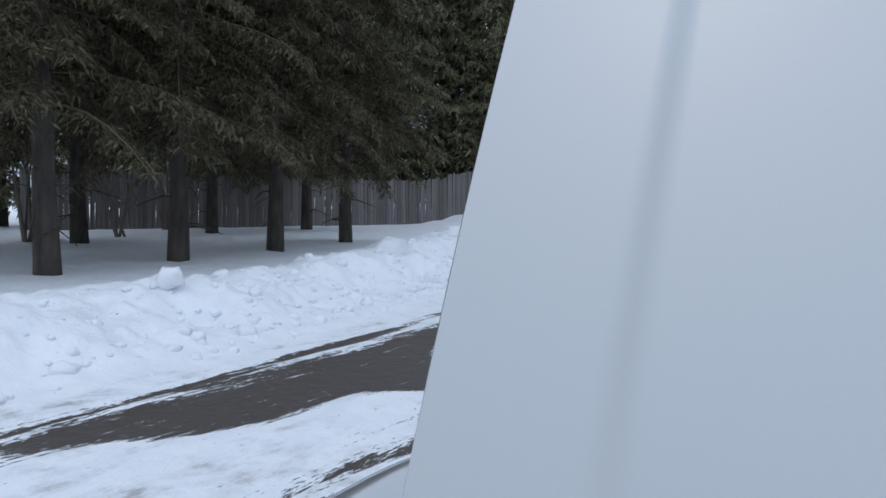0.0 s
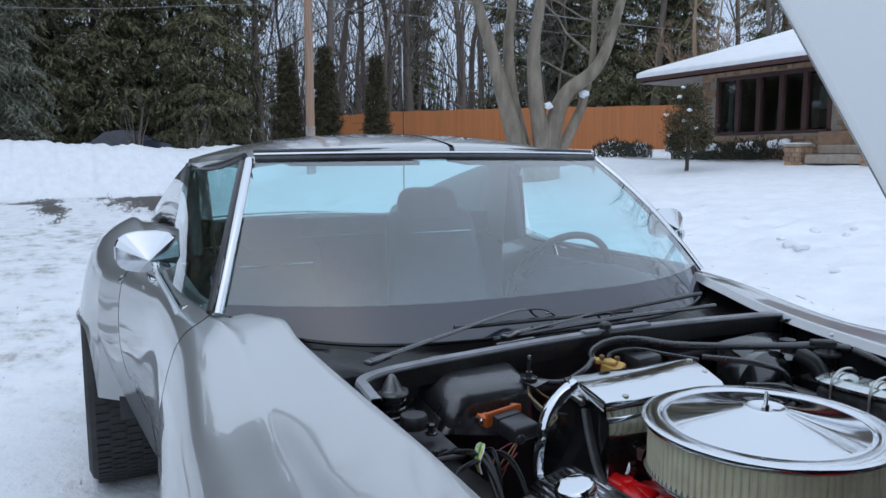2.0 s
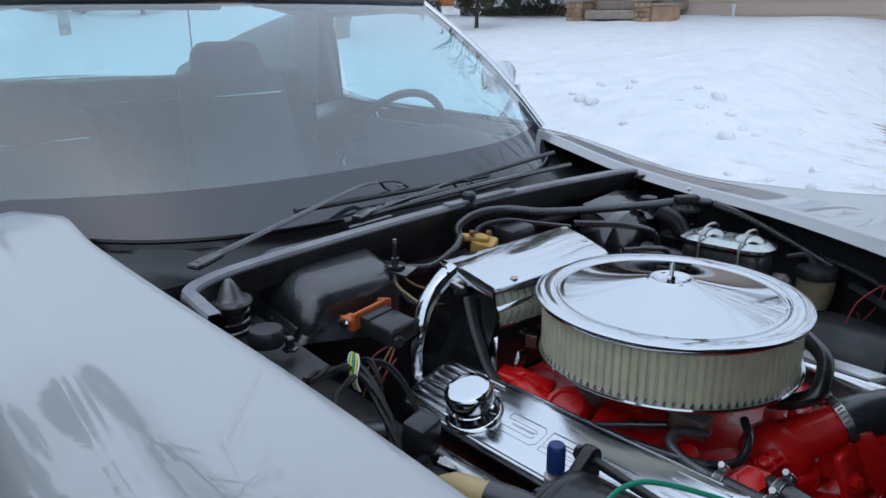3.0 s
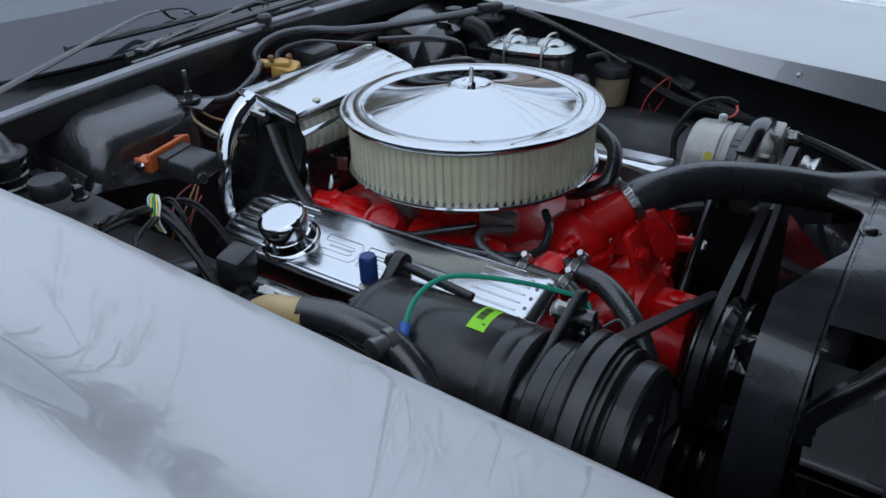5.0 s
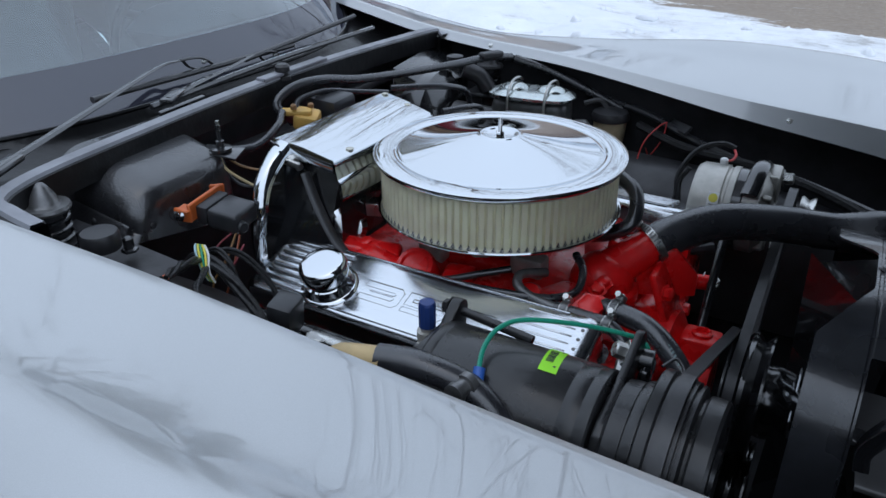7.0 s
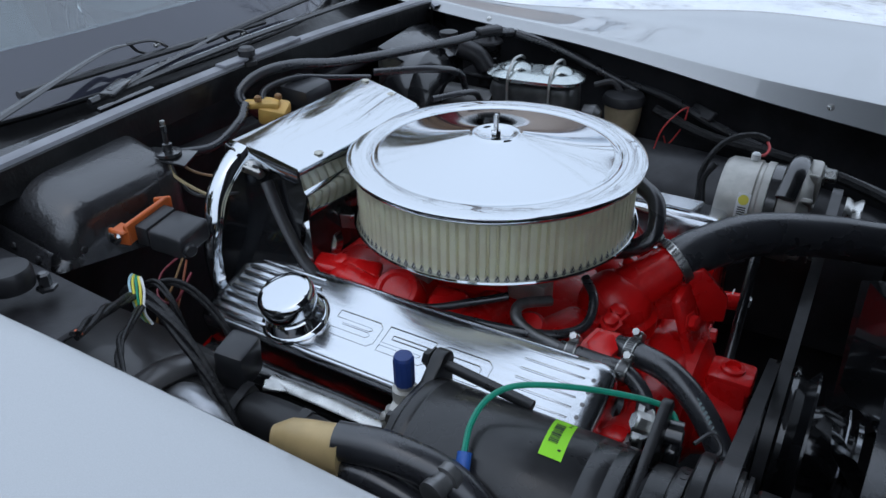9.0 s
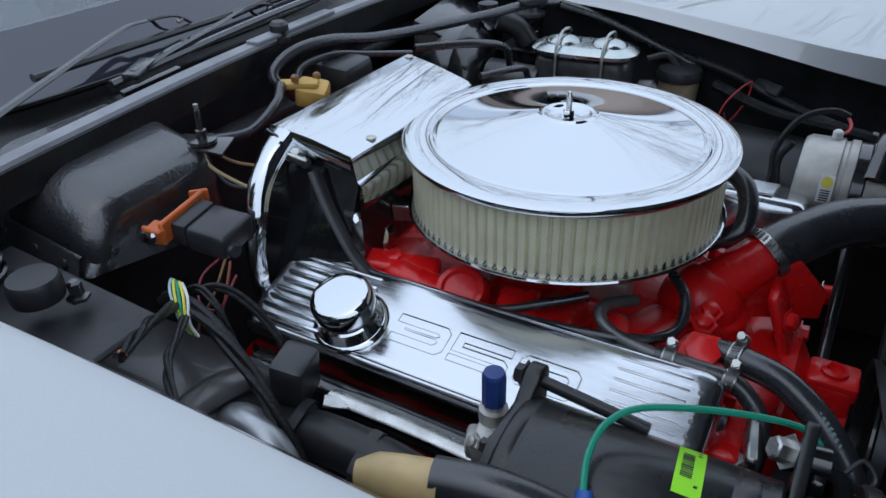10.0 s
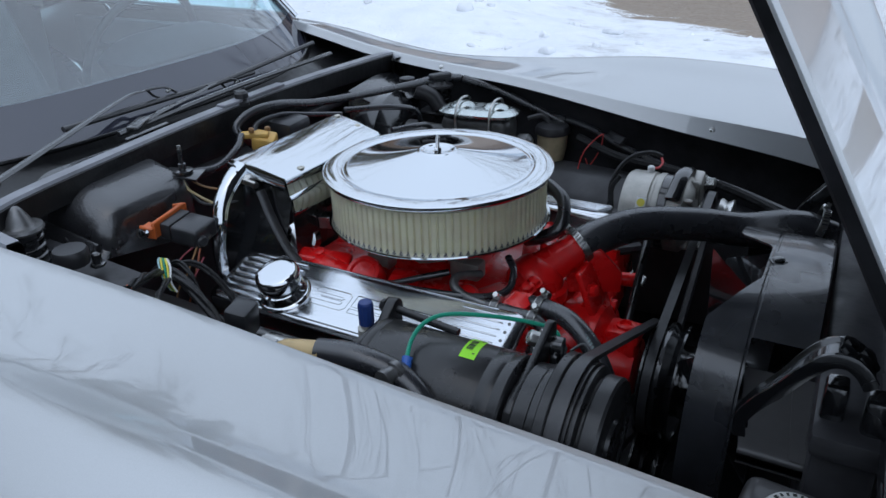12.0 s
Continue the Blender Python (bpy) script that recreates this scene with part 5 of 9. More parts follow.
def build_hoses():
    g = Geo().tube([(0.212, 0.030, 0.692), (0.242, 0.062, 0.710), (0.295, 0.115, 0.722), (0.37, 0.165, 0.716), (0.44, 0.19, 0.710), (0.495, 0.200, 0.716), (0.525, 0.205, 0.716), (0.565, 0.21, 0.708)], [0.0260, 0.0275, 0.0268, 0.0268, 0.027, 0.032, 0.033, 0.029], 20, 8)
    h = part("radiator_hose", g, hose_rubber, car, "thick black upper radiator hose")
    clamp((0.224, 0.042, 0.702), (0.6, 0.62, 0.45), 0.0285, h)
    clamp((0.545, 0.208, 0.728), (0.9, 0.1, -0.25), 0.0275, h)
    g = Geo().tube([(0.213, -0.128, 0.684), (0.235, -0.133, 0.686), (0.275, -0.145, 0.684), (0.315, -0.17, 0.668), (0.345, -0.19, 0.63), (0.352, -0.20, 0.58), (0.345, -0.20, 0.52)], 0.0135, 14, 8)
    h = part("heater_hose", g, hose_rubber, car, "black heater hose")
    clamp((0.230, -0.132, 0.686), (1, -0.2, 0.05), 0.0138, h)
    g = Geo()
    path = spline([(0.285, -0.149, 0.681), (0.315, -0.17, 0.668), (0.338, -0.186, 0.64)], 8)
    for k, p in enumerate(path[2:-2]):
        g.box(0.0028, 0.0042, 0.0003, Matrix.Translation(p + Vector((0.002, -0.0085, 0.0105))) @ pose(0, 0, 0, 38, 12, -28), 0)
    part("lettering", g, Mat("faded_print", (0.16, 0.22, 0.22), 0.6).m, h)
    # thin metal pipe that turns into a small hose
    g = Geo().tube([(0.125, -0.105, 0.70), (0.103, -0.135, 0.706), (0.105, -0.152, 0.70), (0.128, -0.163, 0.694), (0.165, -0.167, 0.690)], 0.0065, 10, 6)
    p = part("vacuum_pipe", g, dark_steel, car, "dull bent steel vacuum pipe")
    g = Geo().tube([(0.163, -0.167, 0.690), (0.20, -0.167, 0.689), (0.236, -0.168, 0.686), (0.262, -0.182, 0.668), (0.268, -0.195, 0.63), (0.262, -0.20, 0.57)], 0.0088, 12, 6)
    part("vacuum_hose", g, hose_rubber, p)
    clamp((0.176, -0.167, 0.690), (1, 0, 0), 0.0092, p)
    clamp((0.231, -0.167, 0.687), (1, -0.1, -0.1), 0.0092, p)
    g = Geo().tube([(0.148, -0.06, 0.712), (0.168, -0.085, 0.705), (0.172, -0.115, 0.690), (0.155, -0.148, 0.692), (0.12, -0.166, 0.694), (0.075, -0.172, 0.692), (0.03, -0.172, 0.688)], 0.0055, 10, 6)
    part("breather_tube", g, hose_rubber, car, "thin black vacuum tube")
    g = Geo().tube([(0.08, -0.12, 0.70), (0.045, -0.145, 0.695), (0.0, -0.163, 0.683), (-0.05, -0.168, 0.678), (-0.09, -0.17, 0.675)], 0.005, 10, 6)
    part("breather_tube", g, hose_rubber, car, "thin black vacuum tube")
    g = Geo().tube([(0.15, 0.09, 0.775), (0.187, 0.06, 0.765), (0.195, 0.03, 0.735), (0.17, 0.02, 0.715), (0.14, 0.03, 0.70)], 0.0105, 12, 7)
    part("breather_hose", g, hose_rubber, car, "short black breather hose")


build_hoses()


def build_compressor():
    cy, cz, R = -0.358, 0.680, 0.0715
    base = Matrix.Translation((0, cy, cz)) @ Matrix.Rotation(radians(90), 4, "Y")
    flat = Matrix(((0, 0, 1, 0), (1, 0, 0, 0), (0, 1, 0, 0), (0, 0, 0, 1)))
    L = lambda prof, seg=56: Geo().lathe([(r, x) for r, x in prof], seg, base)
    at = lambda x: Matrix.Translation((x, cy, cz)) @ flat
    # steel case with rolled grooves at both ends
    prof = [(0.03, 0.100), (0.060, 0.102), (R - 0.002, 0.106), (R, 0.109)]
    for x in (0.119, 0.262, 0.279):
        prof += [(R, x - 0.0014), (R - 0.0006, x - 0.0004), (R - 0.0006, x + 0.0004), (R, x + 0.0014)]
    prof += [(R, 0.290), (R - 0.002, 0.292), (0.05, 0.293)]
    comp = part("compressor", L(prof), compressor_black, car, "black air conditioning compressor")
    # rear head with a lobe for the mounting stud
    lobe = lambda c, r, a0, a1: [(c[0] + r * math.cos(radians(a)), c[1] + r * math.sin(radians(a))) for a in lin(a0, a1, 9)]
    rear = lobe((0, 0), 0.067, 70, 388) + lobe((0.050, 0.067), 0.013, -28, 125)
    g = Geo().prism(rear, -0.007, 0.006, at(0.104), 0.002)
    bolt(g, (0.095, cy + 0.050, cz + 0.067), (-1, 0, 0), 0.008, 0.008)
    for a in (110, 160, 210):
        bolt(g, (0.097, cy + 0.055 * math.cos(radians(a)), cz + 0.055 * math.sin(radians(a))), (-1, 0, 0), 0.006, 0.006)
    part("end_plate", g, compressor_black, comp)
    # diamond front flange with its upper ear
    front = [(-0.062, -0.03), (-0.03, -0.062), (0.03, -0.062), (0.062, -0.03), (0.074, 0.02)] + lobe((0.075, 0.074), 0.0125, -5, 125) + [(0.020, 0.064), (-0.034, 0.052), (-0.046, 0.044), (-0.060, 0.015)]
    g = Geo().prism(front, -0.004, 0.005, at(0.298), 0.0018)
    bolt(g, (0.303, cy - 0.030, cz + 0.038), (1, 0, 0), 0.0055, 0.004)
    part("end_plate", g, compressor_black, comp)
    g = Geo().tube([(0.104, -0.308, 0.747), (0.15, -0.310, 0.743), (0.196, -0.312, 0.739)], 0.0052, 10, 0)
    part("mounting_stud", g, compressor_black, comp)
    # clutch: coil housing, wide two groove pulley, stepped hub plates
    g = L([(0.045, 0.300), (0.062, 0.302), (0.068, 0.306), (0.0685, 0.321), (0.067, 0.3215), (0.067, 0.3225), (0.0705, 0.323), (0.0715, 0.325), (0.0715, 0.332), (0.060, 0.333)])
    coil = part("clutch_coil", g, compressor_black, comp, "", 30)
    for a in (58, 66, 74):
        g = Geo().lathe([(0.0026, 0.0), (0.0024, 0.0005)], 8, aim((0.3285, cy + 0.0714 * math.cos(radians(a)), cz + 0.0714 * math.sin(radians(a))), (0, math.cos(radians(a)), math.sin(radians(a)))))
        part("coil_hole", g, deep_black, coil)
    g = L([(0.050, 0.334), (0.086, 0.335), (0.088, 0.3365), (0.088, 0.3455), (0.0865, 0.347), (0.077, 0.349), (0.076, 0.351), (0.077, 0.353), (0.0865, 0.3555), (0.088, 0.3565), (0.088, 0.3605), (0.0865, 0.362), (0.080, 0.3625), (0.080, 0.3645),
           (0.0835, 0.365), (0.0835, 0.3685), (0.078, 0.369), (0.078, 0.371), (0.0815, 0.3715), (0.0815, 0.3745), (0.074, 0.376), (0.070, 0.3765), (0.070, 0.379), (0.0735, 0.3795), (0.0745, 0.3815), (0.0745, 0.3955), (0.072, 0.3985), (0.058, 0.399), (0.055, 0.397), (0.030, 0.397), (0.028, 0.401), (0.012, 0.401), (0.001, 0.396)], 72)
    part("clutch_pulley", g, compressor_black, comp, "black multi groove clutch pulley", 25)
    # green barcode sticker wrapped on the case
    m = lambda x, a, dr=0.0008: Vector((x, cy + (R + dr) * math.cos(radians(a)), cz + (R + dr) * math.sin(radians(a))))
    g = Geo().grid([[m(x + 0.006 * (a - 56) / 44, a) for a in lin(56, 100, 12)] for x in (0.220, 0.239)])
    lab = part("sticker", g, green_label, comp, "fluorescent green barcode sticker")
    g = Geo()
    rng = random.Random(4)
    a = 66
    while a < 88:
        w = rng.choice((0.5, 0.5, 1.0, 1.6))
        k = 0.006 * (a - 56) / 44
        g.grid([[m(x + k, q, 0.0012) for q in (a, a + w)] for x in (0.2235, 0.2315)])
        a += w + 0.6
    for q in (60, 64, 92):
        k = 0.006 * (q - 56) / 44
        g.grid([[m(x + k, b, 0.0012) for b in (q, q + 1.6)] for x in (0.2335, 0.2360)])
    part("barcode", g, ink, lab)
    # hose block, charging valve and suction hoses at the rear
    g = Geo().box(0.026, 0.040, 0.036, pose(0.081, -0.340, 0.694, 10, 0, 8), 0.006, 2).box(0.024, 0.026, 0.020, pose(0.066, -0.332, 0.680, 0, 0, 20), 0.005, 2)
    bolt(g, (0.074, -0.356, 0.706), (-0.5, -0.6, 0.6), 0.005, 0.005)
    g.lathe([(0.012, 0), (0.012, 0.012), (0.008, 0.013), (0.008, 0.022)], 14, pose(0.078, -0.331, 0.712))
    blk = part("hose_block", g, cast_alu, comp, "cast aluminium hose block")
    g = Geo().lathe([(0.0065, 0), (0.0065, 0.01)], 12, pose(0.078, -0.331, 0.722))
    part("charging_valve", g, Mat("brass", (0.55, 0.38, 0.12), 0.3, 1.0).m, blk)
    g = Geo()
    ring = [((0.0098 if k % 2 else 0.0089) * math.cos(math.pi * k / 12), (0.0098 if k % 2 else 0.0089) * math.sin(math.pi * k / 12)) for k in range(24)]
    g.grid([[(x, y, z) for x, y in ring] for z in (0.0, 0.028)], True, pose(0.078, -0.331, 0.730))
    g.lathe([(0.0092, 0.028), (0.0082, 0.031), (0.004, 0.032)], 24, pose(0.078, -0.331, 0.730), True)
    part("valve_cap", g, blue_cap, blk, "ribbed dark blue valve cap")
    # suction hoses under the fender edge, with the tan sleeve
    g = Geo().tube([(0.036, -0.456, 0.748), (0.050, -0.451, 0.748), (0.064, -0.447, 0.747), (0.094, -0.440, 0.747)], [0.009, 0.0150, 0.0165, 0.0180], 18, 5, flat=1.35)
    part("connector_sleeve", g, tan, car, "tan plastic hose sleeve")
    g = Geo().tube([(0.088, -0.440, 0.757), (0.13, -0.430, 0.757), (0.18, -0.422, 0.742), (0.22, -0.430, 0.712), (0.25, -0.455, 0.67)], 0.0155, 14, 7)
    part("suction_hose", g, hose_rubber, car, "black corrugated refrigerant hose")
    g = Geo().tube([(0.085, -0.446, 0.733), (0.12, -0.442, 0.733), (0.17, -0.438, 0.715), (0.20, -0.44, 0.68)], 0.012, 12, 6)
    part("suction_hose", g, hose_rubber, car, "black refrigerant hose")
    g = Geo().lathe([(0.0095, 0), (0.0115, 0.002), (0.0115, 0.010), (0.0085, 0.011), (0.0085, 0.020), (0.0105, 0.0205), (0.0105, 0.027), (0.006, 0.0285), (0.001, 0.0275)], 24, aim((0.180, -0.420, 0.752), (-0.15, -0.97, 0.0)))
    part("pressure_switch", g, dark_steel, comp, "dull steel pressure switch")
    # green ground wire with its blue connector
    g = Geo().tube([(0.177, -0.400, 0.749), (0.171, -0.376, 0.761), (0.174, -0.350, 0.769), (0.192, -0.326, 0.771), (0.238, -0.294, 0.762), (0.282, -0.270, 0.750), (0.301, -0.270, 0.746), (0.309, -0.278, 0.738), (0.312, -0.285, 0.722)], 0.0026, 8, 8)
    w = part("ground_wire", g, green_wire, car, "green insulated wire with a blue connector")
    g = Geo().tube([(0.180, -0.407, 0.743), (0.177, -0.397, 0.751)], 0.006, 10, 0).box(0.014, 0.006, 0.018, pose(0.184, -0.413, 0.740, 30, 0, 20), 0.002, 1)
    part("wire_connector", g, blue_con, w)
    # bracket at the front, tensioner strap
    g = Geo().prism([(-0.015, -0.04), (0.02, -0.05), (0.035, 0.005), (0.022, 0.022), (0.0, 0.012)], -0.005, 0.005, Matrix.Translation((0.310, -0.30, 0.72)) @ Matrix(((0, 0, 1, 0), (1, 0, 0, 0), (0, 1, 0, 0), (0, 0, 0, 1))), 0.002)
    g.lathe([(0.012, 0), (0.012, 0.03)], 16, aim((0.285, -0.285, 0.735), (1, 0.1, 0)))
    b = part("front_bracket", g, gloss_black, comp)
    g = Geo()
    bolt(g, (0.288, -0.290, 0.742), (-0.8, -0.4, 0.4), 0.009, 0.012)
    part("bracket_bolt", g, steel, b)
    g = Geo().tube([(0.325, -0.285, 0.735), (0.335, -0.27, 0.738), (0.345, -0.275, 0.728), (0.335, -0.29, 0.722)], 0.0018, 6, 6)
    part("bracket_wire", g, rubber, b)


build_compressor()


def build_belts():
    def pulley(at, r, w, n=1):
        prof = [(0.012, -w / 2)]
        for k in range(n):
            z0 = -w / 2 + k * w / n
            z1 = z0 + w / n
            prof += [(r, z0), (r, z0 + 0.003), (r * 0.86, (z0 + z1) / 2), (r, z1 - 0.003), (r, z1)]
        prof += [(r * 0.5, w / 2), (r * 0.45, w / 2 - 0.01), (0.012, w / 2 - 0.01)]
        return Geo().lathe(prof, 48, aim(at, (1, 0, 0)))
    pump = part("pump_pulley", pulley((0.385, -0.01, 0.535), 0.088, 0.05, 2), gloss_black, car, "black stamped pump pulley")
    g = Geo().lathe([(0.05, 0.02), (0.052, 0.035), (0.045, 0.06), (0.03, 0.065), (0.03, 0.075)], 28, aim((0.385, -0.01, 0.535), (1, 0, 0)))
    part("fan_clutch", g, gloss_black, pump)
    part("clutch_face", Geo().lathe([(0.02, 0), (0.045, 0.003), (0.045, 0.008), (0.02, 0.01)], 24, aim((0.455, -0.01, 0.535), (1, 0, 0))), polished, pump, "finned metal fan clutch")
    for k in range(10):
        g = Geo().box(0.006, 0.035, 0.004, aim((0.447, -0.01, 0.535), (1, 0, 0)) @ pose(0, 0, 0, 0, 0, 36 * k) @ pose(0.05, 0, 0, 0, 0, 0), 0.001, 1)
        part("clutch_fin", g, polished, pump)
    for k in range(7):
        a = 2 * math.pi * k / 7
        c = Vector((0.475, -0.01, 0.535))
        d, e = Vector((0, math.cos(a), math.sin(a))), Vector((0.5, -math.sin(a), math.cos(a)))
        rows = [[c + d * r + e * w * (0.05 + 0.05 * r) + Vector((0.02 * w, 0, 0)) for w in (-1, 0, 1)] for r in (0.06, 0.12, 0.17, 0.215)]
        part("fan_blade", Geo().grid(rows), gloss_black, pump)
    crank = part("crank_pulley", pulley((0.385, -0.005, 0.35), 0.085, 0.06, 3), gloss_black, car, "black crank pulley")
    def belt(x, loops):
        pts = []
        (y0, z0, r0), (y1, z1, r1) = loops
        a = math.atan2(z1 - z0, y1 - y0)
        off = math.acos((r0 - r1) / math.hypot(y1 - y0, z1 - z0))
        for q in lin(a + off, a + 2 * math.pi - off, 20):
            pts.append((y0 + r0 * math.cos(q), z0 + r0 * math.sin(q)))
        for q in lin(a - off, a + off, 12):
            pts.append((y1 + r1 * math.cos(q), z1 + r1 * math.sin(q)))
        rows = []
        for i, (y, z) in enumerate(pts):
            py, pz = pts[i - 1]
            ny, nz = pts[(i + 1) % len(pts)]
            n = Vector((0, nz - pz, -(ny - py))).normalized()
            rows.append([Vector((x - 0.0065, y, z)), Vector((x + 0.0065, y, z)), Vector((x + 0.004, y, z)) - n * 0.008, Vector((x - 0.004, y, z)) - n * 0.008])
        rows.append(rows[0])
        part("drive_belt", Geo().grid(rows, True), rubber, car, "black rubber drive belt")
    belt(0.372, ((-0.01, 0.535, 0.087), (0.30, 0.685, 0.036)))
    belt(0.351, ((-0.358, 0.680, 0.0845), (-0.005, 0.35, 0.085)))
    belt(0.358, ((-0.358, 0.680, 0.0895), (-0.01, 0.535, 0.087)))
    g = Geo().tube([(0.300, 0.180, 0.690), (0.303, 0.110, 0.626), (0.306, 0.045, 0.568)], 0.0062, 8, 2, flat=0.45)
    part("support_strut", g, gloss_black, car, "thin black flat strut beside the belt")
    # alternator with its bracket, plug and leads
    base = aim((0.228, 0.322, 0.678), (1, 0.0, 0))
    g = Geo().lathe([(0.03, 0.0), (0.058, 0.002), (0.062, 0.008), (0.063, 0.045), (0.060, 0.047), (0.060, 0.051), (0.063, 0.053), (0.063, 0.062)], 40, base)
    alt = part("alternator", g, cast_alu, car, "cast aluminium alternator with a yellow sticker")
    g = Geo().lathe([(0.0635, 0.063), (0.0635, 0.075), (0.06, 0.077)], 40, base)
    part("alternator_band", g, gloss_black, alt)
    alt.scale = (1.1, 1.1, 1.1)                                       # about the middle of its rear end
    alt.location = (-0.0328, -0.0322, -0.0838)
    g = Geo().lathe([(0.063, 0.077), (0.063, 0.10), (0.05, 0.112), (0.02, 0.114)], 40, base)
    for k in range(8):
        part("vent_rib", Geo().box(0.03, 0.008, 0.02, base @ pose(0, 0, 0.1, 0, 0, k * 45) @ pose(0.045, 0, 0.006), 0.002, 1), cast_alu, alt)
    g.box(0.025, 0.04, 0.05, pose(0.333, 0.357, 0.713, 20), 0.006, 2)
    part("alternator_front", g, cast_alu, alt, "cast front housing with vent ribs")
    g = pulley((0.39, 0.322, 0.678), 0.036, 0.02)
    part("alternator_pulley", g, steel, alt)
    g = Geo().tube([(0.313, 0.267, 0.723), (0.318, 0.312, 0.75), (0.318, 0.357, 0.745), (0.318, 0.387, 0.723)], 0.012, 8, 6, flat=0.4)
    part("alternator_strap", g, gloss_black, alt)
    for spot in (((0.346, 0.37, 0.72), (1, 0, 0.1), 0.009, 0.014), ((0.353, 0.292, 0.643), (1, 0, 0), 0.009, 0.012)):
        g = Geo()
        bolt(g, *spot)
        part("alternator_bolt", g, steel, alt)
    q = lambda x, a, d=0.0006: Vector((0.228 + x, 0.322 - (0.063 + d) * math.cos(radians(a)), 0.678 + (0.063 + d) * math.sin(radians(a))))
    g = Geo().grid([[q(x, a) for a in lin(8, 38, 7)] for x in (0.03, 0.046)])
    st = part("sticker", g, white_label, alt, "small white sticker with a yellow seal")
    g = Geo()
    c = [q(0.038 + 0.0065 * math.cos(a), 30 + 6 * math.sin(a), 0.001) for a in lin(0, 2 * math.pi, 17)[:-1]]
    g.add(c, [tuple(range(16))])
    part("seal_mark", g, Mat("yellow_ink", (0.75, 0.66, 0.08), 0.5).m, st)
    g = Geo()
    for k in range(5):
        g.grid([[q(x, 10 + k * 2.6, 0.001), q(x, 11.4 + k * 2.6, 0.001)] for x in (0.033, 0.043)])
    part("lettering", g, ink, st)
    g = Geo().lathe([(0.006, 0), (0.006, 0.010), (0.004, 0.012)], 10, pose(0.263, 0.332, 0.738))
    part("terminal_cover", g, white_label, alt)
    for pts, mat in (([(0.264, 0.332, 0.746), (0.272, 0.345, 0.744), (0.274, 0.362, 0.747), (0.268, 0.376, 0.752)], red_wire), ([(0.270, 0.376, 0.753), (0.252, 0.374, 0.758), (0.226, 0.366, 0.752), (0.208, 0.352, 0.736), (0.197, 0.336, 0.708), (0.200, 0.322, 0.680), (0.196, 0.302, 0.648)], tape), ([(0.218, 0.312, 0.733), (0.206, 0.307, 0.708), (0.214, 0.292, 0.668), (0.218, 0.282, 0.638)], tape)):
        part("alternator_lead", Geo().tube(pts, 0.0020 if mat is red_wire else 0.0042, 8, 7), mat, alt)


build_belts()


